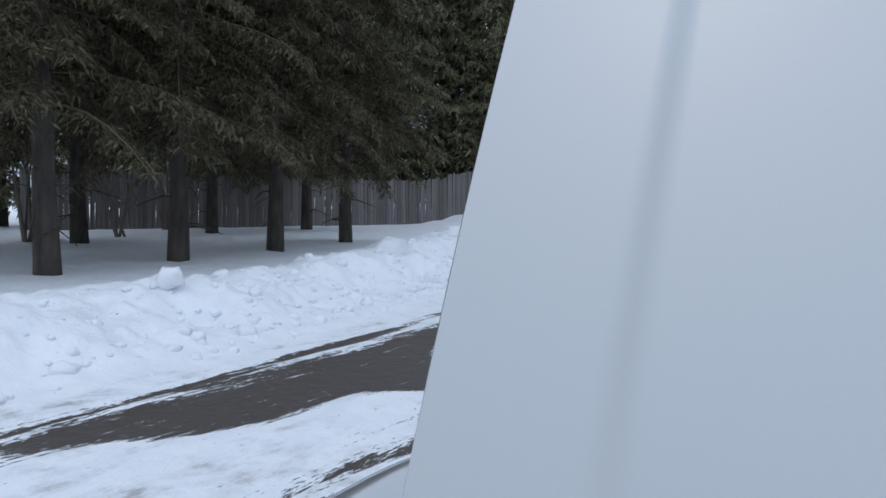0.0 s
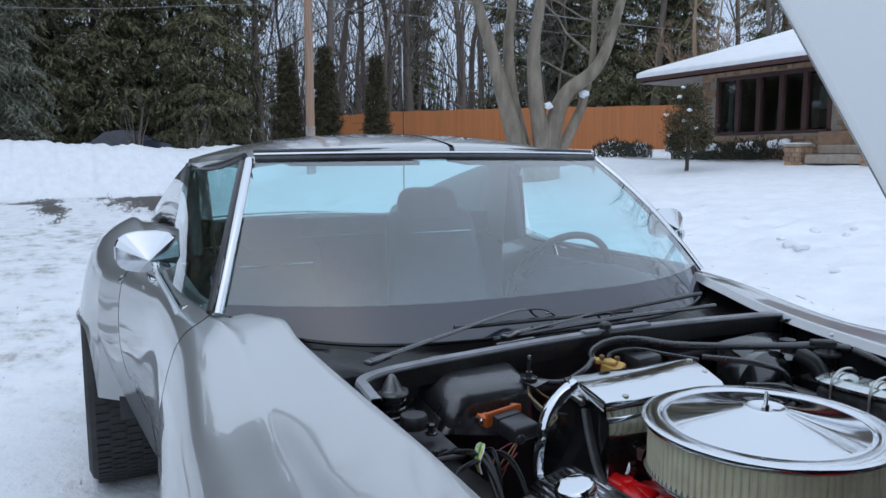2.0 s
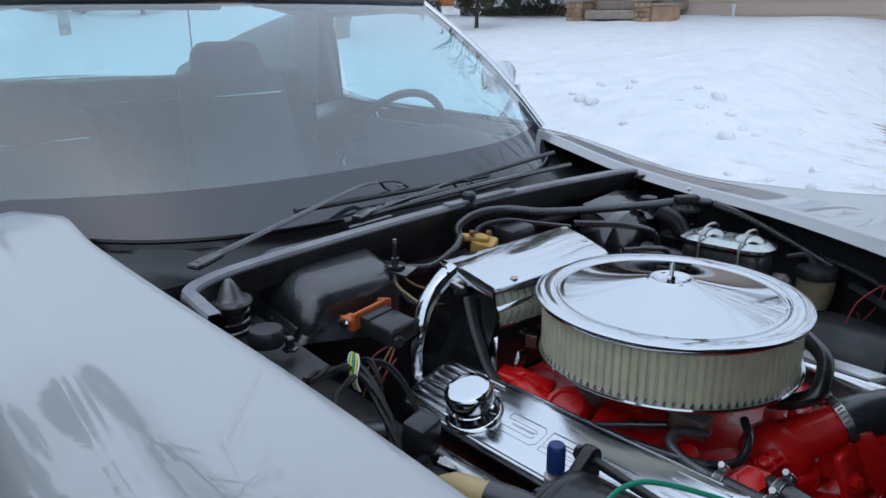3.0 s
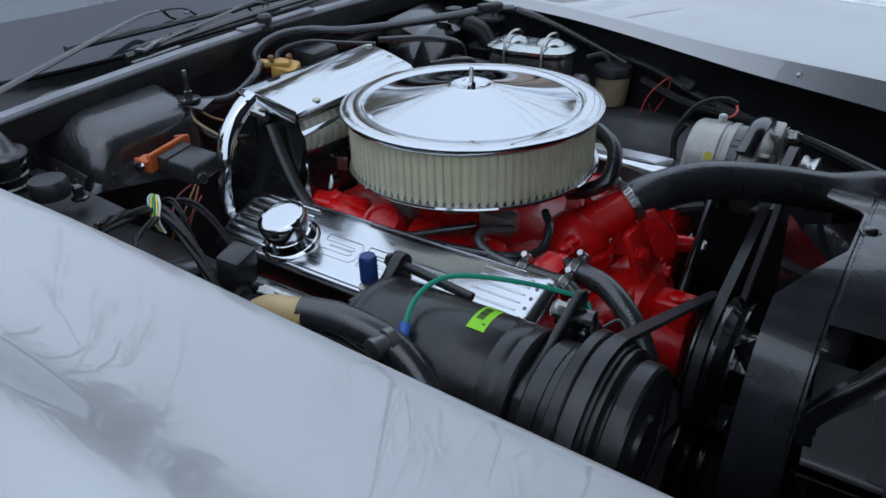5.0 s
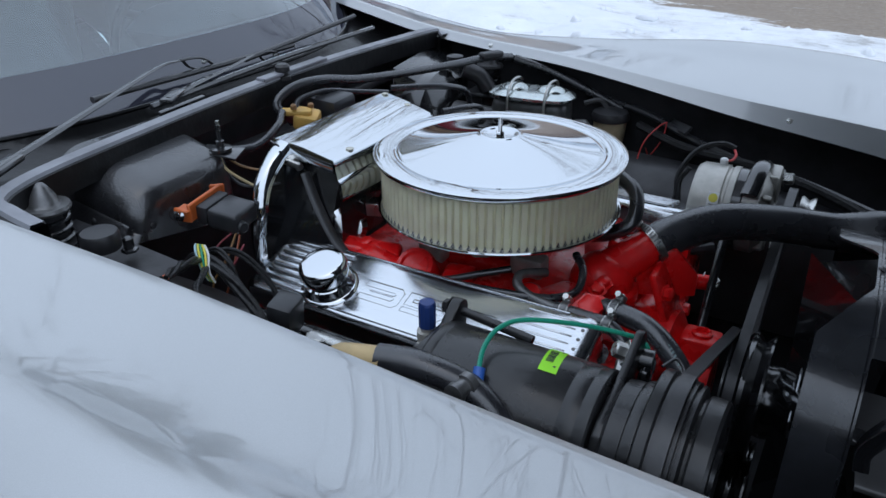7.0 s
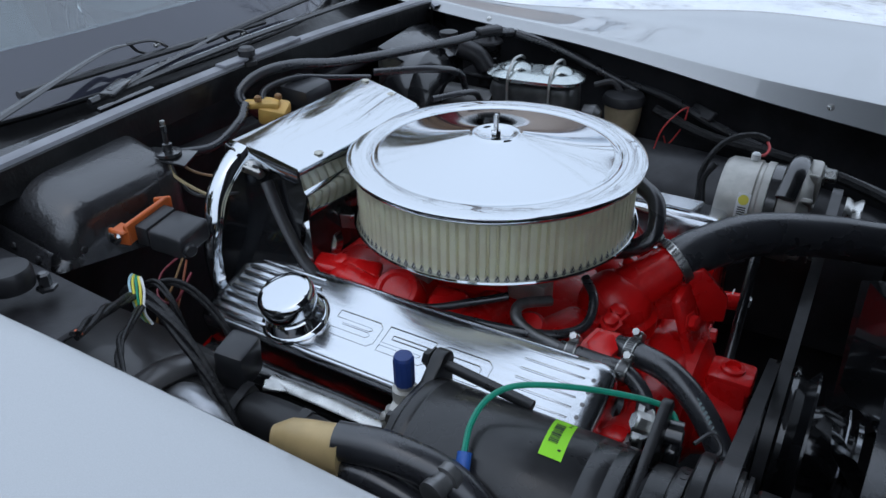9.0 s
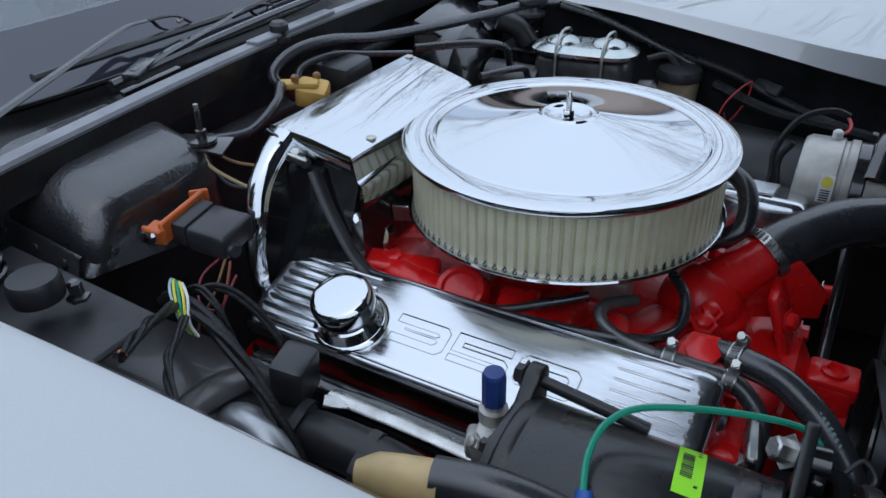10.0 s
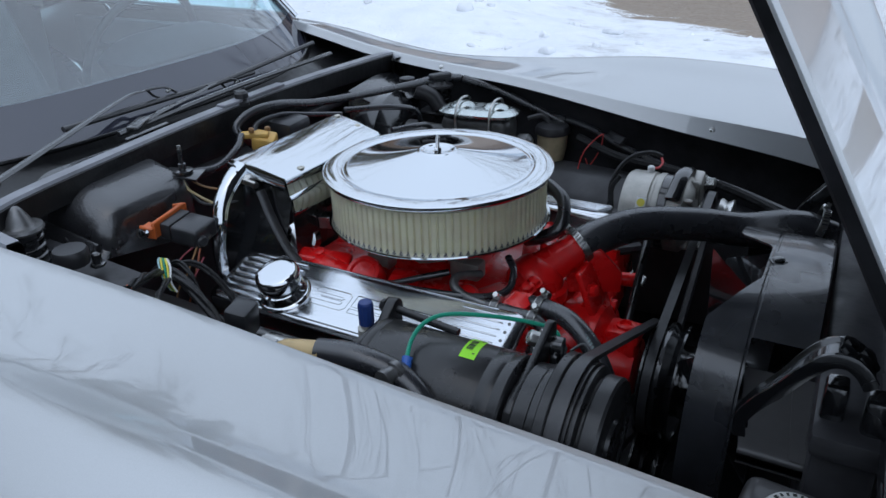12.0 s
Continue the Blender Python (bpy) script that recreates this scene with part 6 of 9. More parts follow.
def build_shroud():
    # fan shroud: rounded black housing, open towards the engine
    def ring(x, grow=0.0):
        pts = []
        for k in range(161):
            a = math.pi * 1.08 - k * math.pi * 1.16 / 160
            c, s = math.cos(a), math.sin(a)
            y = 0.265 * math.copysign(abs(c) ** 0.62, c)
            z = 0.50 + 0.262 * math.copysign(abs(s) ** 0.62, s)
            pts.append(Vector((x, y * (1 + grow), 0.5 + (z - 0.09 * y - 0.5) * (1 + grow))))
        return pts
    front = []
    for k, p in enumerate(ring(0.0)):
        x = 0.450 + 0.046 * min(1.0, max(0.0, (p.y + 0.174) / 0.100)) ** 0.85 * (1 - float(step(0.040, 0.082, p.y)))
        front.append(Vector((x, p.y, p.z)))
    rows = [[q - Vector((0, q.y * 0.012, (q.z - 0.5) * 0.012)) for q in front], front, ring(0.499), ring(0.5005, -0.004), ring(0.503, -0.004)]
    g = Geo().grid(rows)
    rows = [[q for q in ring(x, w) if q.y > -0.192] for x, w in ((0.503, -0.004), (0.5045, 0.002), (0.570, 0.004))]
    n = min(len(r) for r in rows)
    g.grid([r[-n:] for r in rows])
    sh = part("fan_shroud", g, shroud_black, car, "black painted fan shroud with a cut-back lip", 30)
    g = Geo()
    bolt(g, (0.508, -0.013, 0.7635), (0, -0.09, 1), 0.0075, 0.004)
    part("shroud_bolt", g, gloss_black, sh)
    g = Geo()
    bolt(g, (0.508, -0.232, 0.682), (0, -0.44, 0.9), 0.0075, 0.004)
    part("shroud_bolt", g, gloss_black, sh)
    # sloping side plate of the shroud, with a turned lower edge and a lapped seam
    flap = lambda u, v, d=0.0: Vector((0.502 + 0.085 * u + 0.012 * v, -0.184 - 0.090 * v - 0.44 * d, 0.7055 - 0.044 * v - 0.003 * math.sin(math.pi * v) + 0.9 * d))
    rows = [[flap(u, v) for u in lin(0, 1, 9)] for v in lin(0, 1, 9)] + [[flap(u, 1.0) + Vector((0, -0.003, -h)) for u in lin(0, 1, 9)] for h in (0.003, 0.016)]
    g = Geo().grid([r[::-1] for r in rows]).grid([[q - Vector((0, 0, 0.003)) for q in r] for r in rows])
    part("shroud_flap", g, house_black, sh, "", 50)
    rows = [[flap(u, v, 0.0022) for u in lin(0.60, 1.0, 5)] for v in lin(0.0, 1.0, 7)]
    g = Geo().grid([r[::-1] for r in rows]).grid([[flap(0.60, v, h) for v in lin(0, 1, 7)] for h in (0.0, 0.0022)])
    part("flap_lap", g, house_black, sh, "", 50)
    # radiator and its support frame
    g = Geo().box(0.06, 0.62, 0.42, pose(0.61, 0, 0.50), 0.006, 2).box(0.07, 0.64, 0.03, pose(0.61, 0, 0.722), 0.01, 2)
    part("radiator", g, bay_black, car, "black radiator with its top tank")
    sup = part("radiator_support", Geo().box(0.10, 0.84, 0.03, pose(0.685, 0, 0.735), 0.008, 2), gloss_black, car, "black radiator support frame")
    for x, y in ((0.592, -0.275), (0.628, -0.285), (0.655, -0.36), (0.655, 0.30), (0.655, 0.36)):
        part("support_post", Geo().box(0.022, 0.030, 0.46, pose(x, y, 0.545), 0.006, 2), gloss_black, sup)
    for y in (-0.40, 0.40):
        part("support_panel", Geo().box(0.10, 0.03, 0.42, pose(0.70, y, 0.53), 0.006, 2), gloss_black, sup)
    part("grille_panel", Geo().box(0.03, 0.60, 0.34, pose(0.76, 0, 0.5), 0.006, 1), gloss_black, sup)
    # coolant tank with a printed metal cap
    g = Geo().box(0.15, 0.10, 0.05, pose(0.60, -0.372, 0.648, 0, 0, -6), 0.014, 3).box(0.13, 0.09, 0.12, pose(0.60, -0.372, 0.60), 0.01, 2)
    tank = part("coolant_tank", g, house_black, car, "black coolant tank")
    g = Geo().lathe([(0.030, 0), (0.030, 0.008), (0.027, 0.012), (0.02, 0.0135), (0.001, 0.014)], 32, pose(0.578, -0.372, 0.672))
    cap = part("pressure_cap", g, Mat("printed_cap_metal", (0.72, 0.72, 0.70), 0.35, 0.5).vary(60, 0.85, 1.05).m, tank, "pale metal pressure cap")
    g = Geo()
    for k in range(22):
        a = radians(k * 360 / 22)
        g.box(0.0022 + 0.0015 * (k % 3 == 0), 0.004, 0.0004, pose(0.578 + 0.022 * math.cos(a), -0.372 + 0.022 * math.sin(a), 0.6855) @ pose(0, 0, 0, 0, 3, k * 360 / 22 + 90))
    part("lettering", g, ink, cap)
    g = Geo().tube([(0.60, -0.42, 0.72), (0.64, -0.43, 0.66), (0.66, -0.44, 0.58)], 0.006, 8, 6)
    part("overflow_hose", g, rubber, tank)


build_shroud()


def build_ignition_shield():
    # chrome cover over the distributor: lid, skirts and the curved side flange
    p = lambda u, v, w=0.0: Vector((-0.274 + 0.112 * u - 0.007 * v * (1 - u), -0.166 + 0.284 * v - 0.010 * u - 0.026 * u * v, 0.839 - 0.012 * u - 0.004 * v + w))
    g = Geo()
    rows = []
    for v in lin(0, 1, 12):
        rows.append([p(0.0, v, -0.022), p(-0.01, v, -0.006), p(0.01, v, -0.001), p(0.04, v), p(0.5, v, 0.002), p(0.96, v), p(1.0, v, -0.002), p(1.012, v, -0.006), p(1.02, v, -0.012)])
    g.grid(rows)
    g.grid([[p(u, v, w) for u in lin(0, 1, 6)] for v, w in ((0.0, 0.0), (-0.012, -0.005), (-0.012, -0.018))])
    g.grid([[p(u, v, w) for u in lin(1, 0, 6)] for v, w in ((1.0, 0.0), (1.01, -0.005), (1.01, -0.03))])
    sh = part("ignition_shield", g, chrome, car, "chrome ignition shield with slotted rivets", 40)
    rivet_metal = Mat("rivet_metal", (0.6, 0.58, 0.5), 0.4, 0.8).m
    for q in ((0.10, 0.97), (0.58, 0.96), (0.93, 0.18)):
        g = Geo().lathe([(0.006, 0), (0.0055, 0.0015), (0.002, 0.002)], 14, Matrix.Translation(p(*q, 0.0006)))
        part("rivet", g, rivet_metal, sh)
    # two-step skirt towards the carburettor, its lower step flaring out
    rows = [[p(1.018, v, -0.011), p(1.035, v, -0.020), p(1.045, v, -0.026), p(1.085, v, -0.030), p(1.10, v, -0.034), p(1.115, v, -0.052), p(1.10, v, -0.056)] for v in lin(0.0, 1.0, 10)]
    part("stepped_skirt", Geo().grid(rows), chrome, sh, "", 30)
    # wire bail that holds the lid at its end
    g = Geo().tube([p(0.02, -0.03, -0.030), p(0.01, -0.035, -0.004), p(0.10, -0.045, -0.002), p(0.20, -0.050, -0.004), p(0.21, -0.05, -0.030)], 0.0016, 6, 3)
    part("wire_bail", g, gloss_black, sh)
    # side flange: a curved chrome band that drops beside the cover
    arc = spline([(-0.270, -0.168, 0.834), (-0.266, -0.196, 0.822), (-0.262, -0.226, 0.797), (-0.256, -0.244, 0.765), (-0.256, -0.250, 0.725), (-0.262, -0.243, 0.675), (-0.266, -0.238, 0.64)], 6)
    rows = []
    for k, q in enumerate(arc):
        t = k / (len(arc) - 1)
        w = 0.030 - 0.020 * t ** 1.2
        d = (arc[min(k + 1, len(arc) - 1)] - arc[max(k - 1, 0)]).normalized()
        o = Vector((0, d.z, -d.y)) * -1.0
        o = o if o.y < 0 or o.z > 0.5 else -o
        rows.append([q + Vector((w * a, 0, 0)) + o * h for a, h in ((-0.02, -0.010), (0.0, 0.0), (0.18, 0.0045), (0.45, 0.006), (0.75, 0.004), (0.95, -0.001), (1.0, -0.006))])
    g = Geo().grid(rows).grid([[q + Vector((0, 0.003, -0.002)) for q in r][::-1] for r in rows])
    part("side_flange", g, chrome, sh, "curved chrome flange")
    # dark inner plate, wing clamp and bracket
    g = Geo()
    g.grid([[Vector((-0.285 + 0.0 * k, -0.165 - 0.06 * math.sin(t * 1.4), 0.815 - 0.17 * t)) + Vector((0.11 * u, 0.03 * u, 0)) for u in (0, 1)] for k, t in enumerate(lin(0, 1, 8))])
    g.grid([[(-0.165, -0.165 + 0.1 * u, 0.81 - 0.12 * t) for u in (0, 0.5, 1)] for t in (0, 0.4, 1)])
    part("inner_shield", g, gloss_black, sh)
    g = Geo().tube([(-0.255, -0.166, 0.822), (-0.235, -0.172, 0.812), (-0.222, -0.176, 0.806)], 0.006, 8, 4)
    g.lathe([(0.010, 0), (0.010, 0.006), (0.005, 0.012)], 6, aim((-0.236, -0.172, 0.812), (0.2, -0.6, 0.6)))
    g.box(0.03, 0.006, 0.012, pose(-0.232, -0.182, 0.813, 20, 15, 10), 0.003, 2)
    part("clamp_screw", g, steel, sh)
    g = Geo().tube([(-0.215, -0.175, 0.80), (-0.195, -0.18, 0.76), (-0.165, -0.185, 0.715), (-0.135, -0.185, 0.685)], 0.008, 8, 6, flat=0.5)
    part("plug_lead", g, rubber, sh)
    g = Geo().lathe([(0.028, 0), (0.030, 0.01), (0.022, 0.02)], 20, aim((-0.19, -0.12, 0.70), (0.5, -0.7, 0.3)))
    part("coil_end", g, worn_chrome, car, "dull round metal coil end")
    g = Geo().box(0.035, 0.004, 0.022, pose(-0.148, -0.10, 0.728, 10, 0, 20), 0.001, 1).box(0.035, 0.02, 0.004, pose(-0.148, -0.092, 0.738, 10, 0, 20), 0.001, 1)
    part("throttle_bracket", g, steel, car, "small zinc bracket")
    # amber distributor cap terminal with its leads
    g = Geo().box(0.04, 0.035, 0.028, pose(-0.336, -0.020, 0.815, 15, 10, 25), 0.006, 2).box(0.05, 0.016, 0.010, pose(-0.345, -0.034, 0.830, 10, 0, 30), 0.004, 2)
    d = part("wiper_motor_cap", g, yellow, car, "amber plastic terminal block")
    g = Geo().box(0.07, 0.055, 0.04, pose(-0.345, 0.055, 0.818, 6, 0, -6), 0.008, 2)
    part("motor_case", g, grey_plastic, d)
    g = Geo().lathe([(0.005, 0), (0.005, 0.006), (0.003, 0.008)], 8, pose(-0.330, -0.016, 0.834)).lathe([(0.005, 0), (0.005, 0.006), (0.003, 0.008)], 8, pose(-0.345, -0.040, 0.836))
    part("terminal_screw", g, brown_wire, d)


build_ignition_shield()


def build_right_side():
    # blower case: a rounded black moulding on the firewall
    g = Geo()
    rows = []
    for x, d, zt in ((-0.475, 0.0, 0.846), (-0.445, 0.0, 0.845), (-0.42, 0.0, 0.842), (-0.39, 0.0, 0.835), (-0.36, 0.0, 0.826), (-0.343, 0.001, 0.820), (-0.334, 0.004, 0.815), (-0.327, 0.009, 0.808), (-0.3235, 0.016, 0.799), (-0.323, 0.024, 0.790)):
        zb, ring, r = 0.752 - 0.15 * (x + 0.32), [], 0.056 - 0.8 * d
        ring += [(x, -0.394 + d * 0.8, zb), (x, -0.386 + d, zb + 0.010)]
        for k in range(13):
            a = radians(176 - 86 * k / 12)
            ring.append((x, -0.384 + d + r + r * math.cos(a), zt - r + r * math.sin(a)))
        for k in range(9):
            a = radians(90 - 88 * k / 8)
            ring.append((x, -0.222 - d + 0.022 * math.cos(a), zt - 0.022 + 0.022 * math.sin(a)))
        ring += [(x, -0.197 - d, zb - 0.03)]
        rows.append(ring)
    g.grid(rows)
    k = len(g.v) - len(rows[-1])
    g.f.append(tuple(range(k, len(g.v))))
    case = part("blower_case", g, blower_black, car, "textured black blower case", 50)
    foot = lambda x, h, o: (x, -0.3945 - o + 0.30 * h, 0.752 - 0.15 * (x + 0.32) + h)
    rows = [[foot(x, -0.006, 0.012), foot(x, 0.001, 0.010), foot(x, 0.003, 0.0035), foot(x, 0.024, 0.003), foot(x, 0.0255, 0.0)] for x in lin(-0.47, -0.326, 12)]
    part("case_flange", Geo().grid(rows[::-1]), blower_black, case, "", 60)
    for at, way in ((foot(-0.430, 0.014, 0.004), (0, -1, 0.3)), (foot(-0.385, 0.014, 0.004), (0, -1, 0.3)), (foot(-0.345, 0.014, 0.004), (0, -1, 0.3)), ((-0.3225, -0.355, 0.768), (1, 0, 0)), ((-0.3225, -0.235, 0.772), (1, 0, 0))):
        g = Geo().lathe([(0.0045, 0), (0.004, 0.002), (0.0015, 0.003)], 10, aim(at, way))
        part("case_rivet", g, satin_black, case)
    part("case_seam", Geo().tube([(-0.44, -0.25, 0.8455), (-0.425, -0.30, 0.8445), (-0.41, -0.25, 0.842)], 0.002, 6, 4), blower_black, case)
    # relay with its orange bracket
    m = pose(-0.252, -0.283, 0.771, 4, 6, 8) @ Matrix.Scale(0.83, 4)
    g = Geo().box(0.056, 0.062, 0.034, m, 0.007, 3)
    rel = part("relay", g, grey_plastic, car, "dark grey relay on an orange bracket")
    g = Geo().box(0.020, 0.060, 0.030, m @ pose(-0.038, 0.001, 0.002), 0.003, 2)
    part("relay_plug", g, satin_black, rel)
    g = Geo().box(0.007, 0.084, 0.032, m @ pose(-0.052, 0.000, 0.007), 0.002, 1).box(0.030, 0.006, 0.024, m @ pose(-0.062, -0.042, 0.003, 0, 0, 12), 0.003, 2).box(0.024, 0.006, 0.022, m @ pose(-0.060, 0.042, 0.008, 0, 0, 40), 0.003, 2).box(0.022, 0.022, 0.005, m @ pose(-0.060, -0.038, 0.013), 0.002, 1)
    part("relay_bracket", g, orange, rel, "orange plastic bracket")
    g = Geo()
    bolt(g, m @ Vector((-0.066, -0.046, 0.004)), (0.1, -0.95, 0.2), 0.0065, 0.006)
    part("relay_bolt", g, worn_chrome, rel)
    g = Geo().lathe([(0.008, 0), (0.008, 0.007), (0.006, 0.009)], 16, aim(m @ Vector((0.027, -0.018, -0.004)), (0.95, -0.25, 0.05)))
    part("relay_screw", g, grey_plastic, rel)
    for pts, mat in (([(-0.236, -0.300, 0.757), (-0.246, -0.322, 0.742), (-0.232, -0.342, 0.728), (-0.208, -0.340, 0.728), (-0.208, -0.312, 0.750)], Mat("maroon_wire", (0.20, 0.02, 0.035), 0.45).m),
                     ([(-0.230, -0.302, 0.757), (-0.226, -0.330, 0.730), (-0.238, -0.345, 0.700), (-0.236, -0.352, 0.66)], brown_wire),
                     ([(-0.222, -0.304, 0.757), (-0.212, -0.326, 0.735), (-0.214, -0.340, 0.705), (-0.228, -0.350, 0.66)], Mat("rust_wire", (0.26, 0.07, 0.03), 0.5).m)):
        part("relay_wire", Geo().tube(pts, 0.0014, 7, 7), mat, rel)
    # spring loaded body mount and the black fluid cap
    for at in ((-0.373, -0.458, 0.792), (-0.268, 0.496, 0.768)):
        g = Geo().lathe([(0.020, 0.026), (0.0275, 0.028), (0.029, 0.031), (0.0275, 0.035), (0.019, 0.0355), (0.0165, 0.038), (0.0145, 0.045), (0.008, 0.057), (0.004, 0.062), (0.0005, 0.063)], 24, Matrix.Translation(at))
        mt = part("hood_pin", g, dark_steel if at[1] < 0 else satin_black, car, "conical hood locating pin with a spring")
        coil = [(at[0] + 0.023 * math.cos(a), at[1] + 0.023 * math.sin(a), at[2] - 0.02 + 0.05 * a / (2 * math.pi * 4)) for a in lin(0, 2 * math.pi * 4, 60)]
        part("pin_spring", Geo().tube(coil, 0.0028, 6, 0), gloss_black, mt)
        g = Geo().lathe([(0.016, -0.05), (0.016, 0.028)], 16, Matrix.Translation(at)).box(0.09, 0.07, 0.008, pose(at[0], at[1], at[2] - 0.026), 0.003, 1)
        part("pin_base", g, bay_black, mt)
    g = Geo().box(0.20, 0.09, 0.008, pose(-0.30, -0.452, 0.772, 0, 4, 0), 0.003, 1)
    part("side_ledge", g, bay_black, car)
    g = Geo().lathe([(0.021, 0), (0.022, 0.004), (0.022, 0.017), (0.020, 0.021), (0.001, 0.022)], 24, pose(-0.278, -0.460, 0.794))
    part("fluid_cap", g, satin_black, car, "round black rubber cap")
    g = Geo()
    for q in ((-0.325, -0.452, 0.782), (-0.262, -0.437, 0.784)):
        g = Geo().lathe([(0.010, 0), (0.010, 0.003), (0.006, 0.004), (0.006, 0.016), (0.004, 0.018)], 6, Matrix.Translation(q))
        part("ledge_stud", g, gloss_black, car, "black threaded stud")
    # wire stud on the firewall with thin wires
    g = Geo().lathe([(0.016, 0), (0.016, 0.004), (0.006, 0.005), (0.006, 0.014), (0.0035, 0.015), (0.0035, 0.036)], 12, pose(-0.340, -0.206, 0.821)).prism([(-0.03, -0.012), (0.03, -0.02), (0.028, 0.02), (-0.03, 0.012)], -0.002, 0.002, pose(-0.340, -0.206, 0.819, 4, 6, 20), 0.001)
    st = part("terminal_stud", g, gloss_black, car, "black firewall terminal stud")
    g = Geo().lathe([(0.003, 0.036), (0.003, 0.043)], 8, pose(-0.340, -0.206, 0.821))
    part("stud_tip", g, steel, st)
    for pts, mat, r in (([(-0.340, -0.21, 0.815), (-0.325, -0.215, 0.798), (-0.295, -0.20, 0.775), (-0.275, -0.19, 0.768), (-0.28, -0.215, 0.745), (-0.285, -0.225, 0.73)], Mat("beige_wire", (0.45, 0.36, 0.2), 0.5).m, 0.0022), ([(-0.35, -0.195, 0.808), (-0.32, -0.185, 0.792), (-0.28, -0.165, 0.785)], brown_wire, 0.0018), ([(-0.35, -0.20, 0.79), (-0.31, -0.20, 0.77), (-0.26, -0.175, 0.775)], rubber, 0.0022)):
        part("stud_wire", Geo().tube(pts, r, 6, 7), mat, st)
    # wiring loom: taped bundle with loose ends, coloured wires and a plug
    def twisted(points, radius, turns, strands=3):
        """Wires wound round each other along a path, thinning towards the end."""
        path = spline([Vector(q) for q in points], 10)
        g = Geo()
        for k in range(strands):
            out = []
            for n, q in enumerate(path):
                t = n / (len(path) - 1)
                d = (path[min(n + 1, len(path) - 1)] - path[max(n - 1, 0)]).normalized()
                side = d.cross(Vector((0, 0, 1))).normalized()
                up = side.cross(d)
                a = 2 * math.pi * (turns * t + k / strands) + 0.5 * math.sin(7 * t + k)
                out.append(q + (side * math.cos(a) + up * math.sin(a)) * radius * 0.55)
            g.tube(out, [radius * 0.62, radius * 0.5], 8, 0)
        return g

    loom = part("wiring_loom", twisted([(-0.255, -0.362, 0.738), (-0.225, -0.372, 0.755), (-0.19, -0.380, 0.759), (-0.155, -0.388, 0.750), (-0.115, -0.398, 0.728), (-0.08, -0.408, 0.695), (-0.05, -0.418, 0.65), (-0.035, -0.42, 0.60)], 0.0070, 1.1, 4), tape, car, "taped black wiring loom with loose ends")
    for pts, r, n in (
        ([(-0.215, -0.378, 0.757), (-0.19, -0.415, 0.778), (-0.168, -0.450, 0.793), (-0.143, -0.488, 0.805)], 0.0050, 1.0),
        ([(-0.195, -0.388, 0.756), (-0.165, -0.425, 0.768), (-0.14, -0.455, 0.773), (-0.10, -0.485, 0.776)], 0.0040, 0.8),
        ([(-0.23, -0.362, 0.75), (-0.20, -0.342, 0.757), (-0.165, -0.335, 0.738), (-0.13, -0.34, 0.70), (-0.12, -0.35, 0.66)], 0.0042, 0.7),
        ([(-0.23, -0.365, 0.752), (-0.205, -0.36, 0.765), (-0.18, -0.365, 0.755), (-0.16, -0.37, 0.72)], 0.0036, 0.7),
    ):
        part("loom_branch", twisted(pts, r, n, 3), tape, loom)
    part("wire_end", Geo().ball(0.004, pose(-0.146, -0.484, 0.803)), Mat("orange_terminal", (0.6, 0.12, 0.04), 0.5).m, loom)
    for k, mat in enumerate((pale_blue_wire, yellow_wire, green_wire, yellow_wire, white_label)):
        o = k * 0.0055
        part("loose_wire", Geo().tube([(-0.25 + o, -0.352 - o * 0.4, 0.742), (-0.243 + o, -0.358 - o * 0.3, 0.762 + o * 0.3), (-0.222 + o, -0.378, 0.768), (-0.20 + o * 0.6, -0.392, 0.755), (-0.19 + o * 0.5, -0.392, 0.742)], 0.0014, 6, 7), mat, loom)
    g = Geo().box(0.034, 0.04, 0.05, pose(-0.112, -0.352, 0.695, 6, 8, 12), 0.006, 2)
    part("loom_plug", g, grey_plastic, loom)
    # wheel housing bulge, heater pipe, exhaust side clutter
    rows = []
    for x in lin(-0.47, 0.10, 28):
        r = 0.022 * math.sin(math.pi * min(1, max(0, (x + 0.47) / 0.42))) - 0.055 * float(step(-0.150, -0.085, x))
        rows.append([(x, -0.53, 0.660 + r), (x, -0.50, 0.678 + r), (x, -0.46, 0.688 + r), (x, -0.42, 0.692 + r), (x, -0.385, 0.690 + r), (x, -0.352, 0.678 + r), (x, -0.335, 0.650 + r), (x, -0.325, 0.60), (x, -0.315, 0.48)])
    part("splash_panel", Geo().grid(rows[::-1]), house_black, car, "satin black wheelhouse panel", 60)
    g = Geo().tube([(-0.165, -0.52, 0.690), (-0.158, -0.46, 0.702), (-0.150, -0.41, 0.706), (-0.140, -0.372, 0.694), (-0.13, -0.345, 0.65)], [0.012, 0.016, 0.018, 0.016, 0.012], 12, 6, flat=0.6)
    part("panel_ridge", g, house_black, car, "moulded ridge on the wheelhouse")
    g = Geo().tube([(-0.150, -0.425, 0.640), (-0.130, -0.418, 0.684), (-0.102, -0.418, 0.691), (-0.068, -0.428, 0.676), (-0.04, -0.44, 0.63)], 0.0165, 14, 6)
    part("heater_pipe", g, Mat("dull_alloy", (0.40, 0.41, 0.43), 0.36, 0.8).vary(30, 0.75, 1.15).m, car, "dull silver pipe elbow")
    g = Geo().tube([(-0.13, -0.375, 0.645), (-0.06, -0.372, 0.655), (0.02, -0.372, 0.650), (0.10, -0.378, 0.628), (0.16, -0.38, 0.60)], 0.023, 12, 5)
    cv = part("wire_cover", g, satin_black, car, "black plug wire loom and pipe")
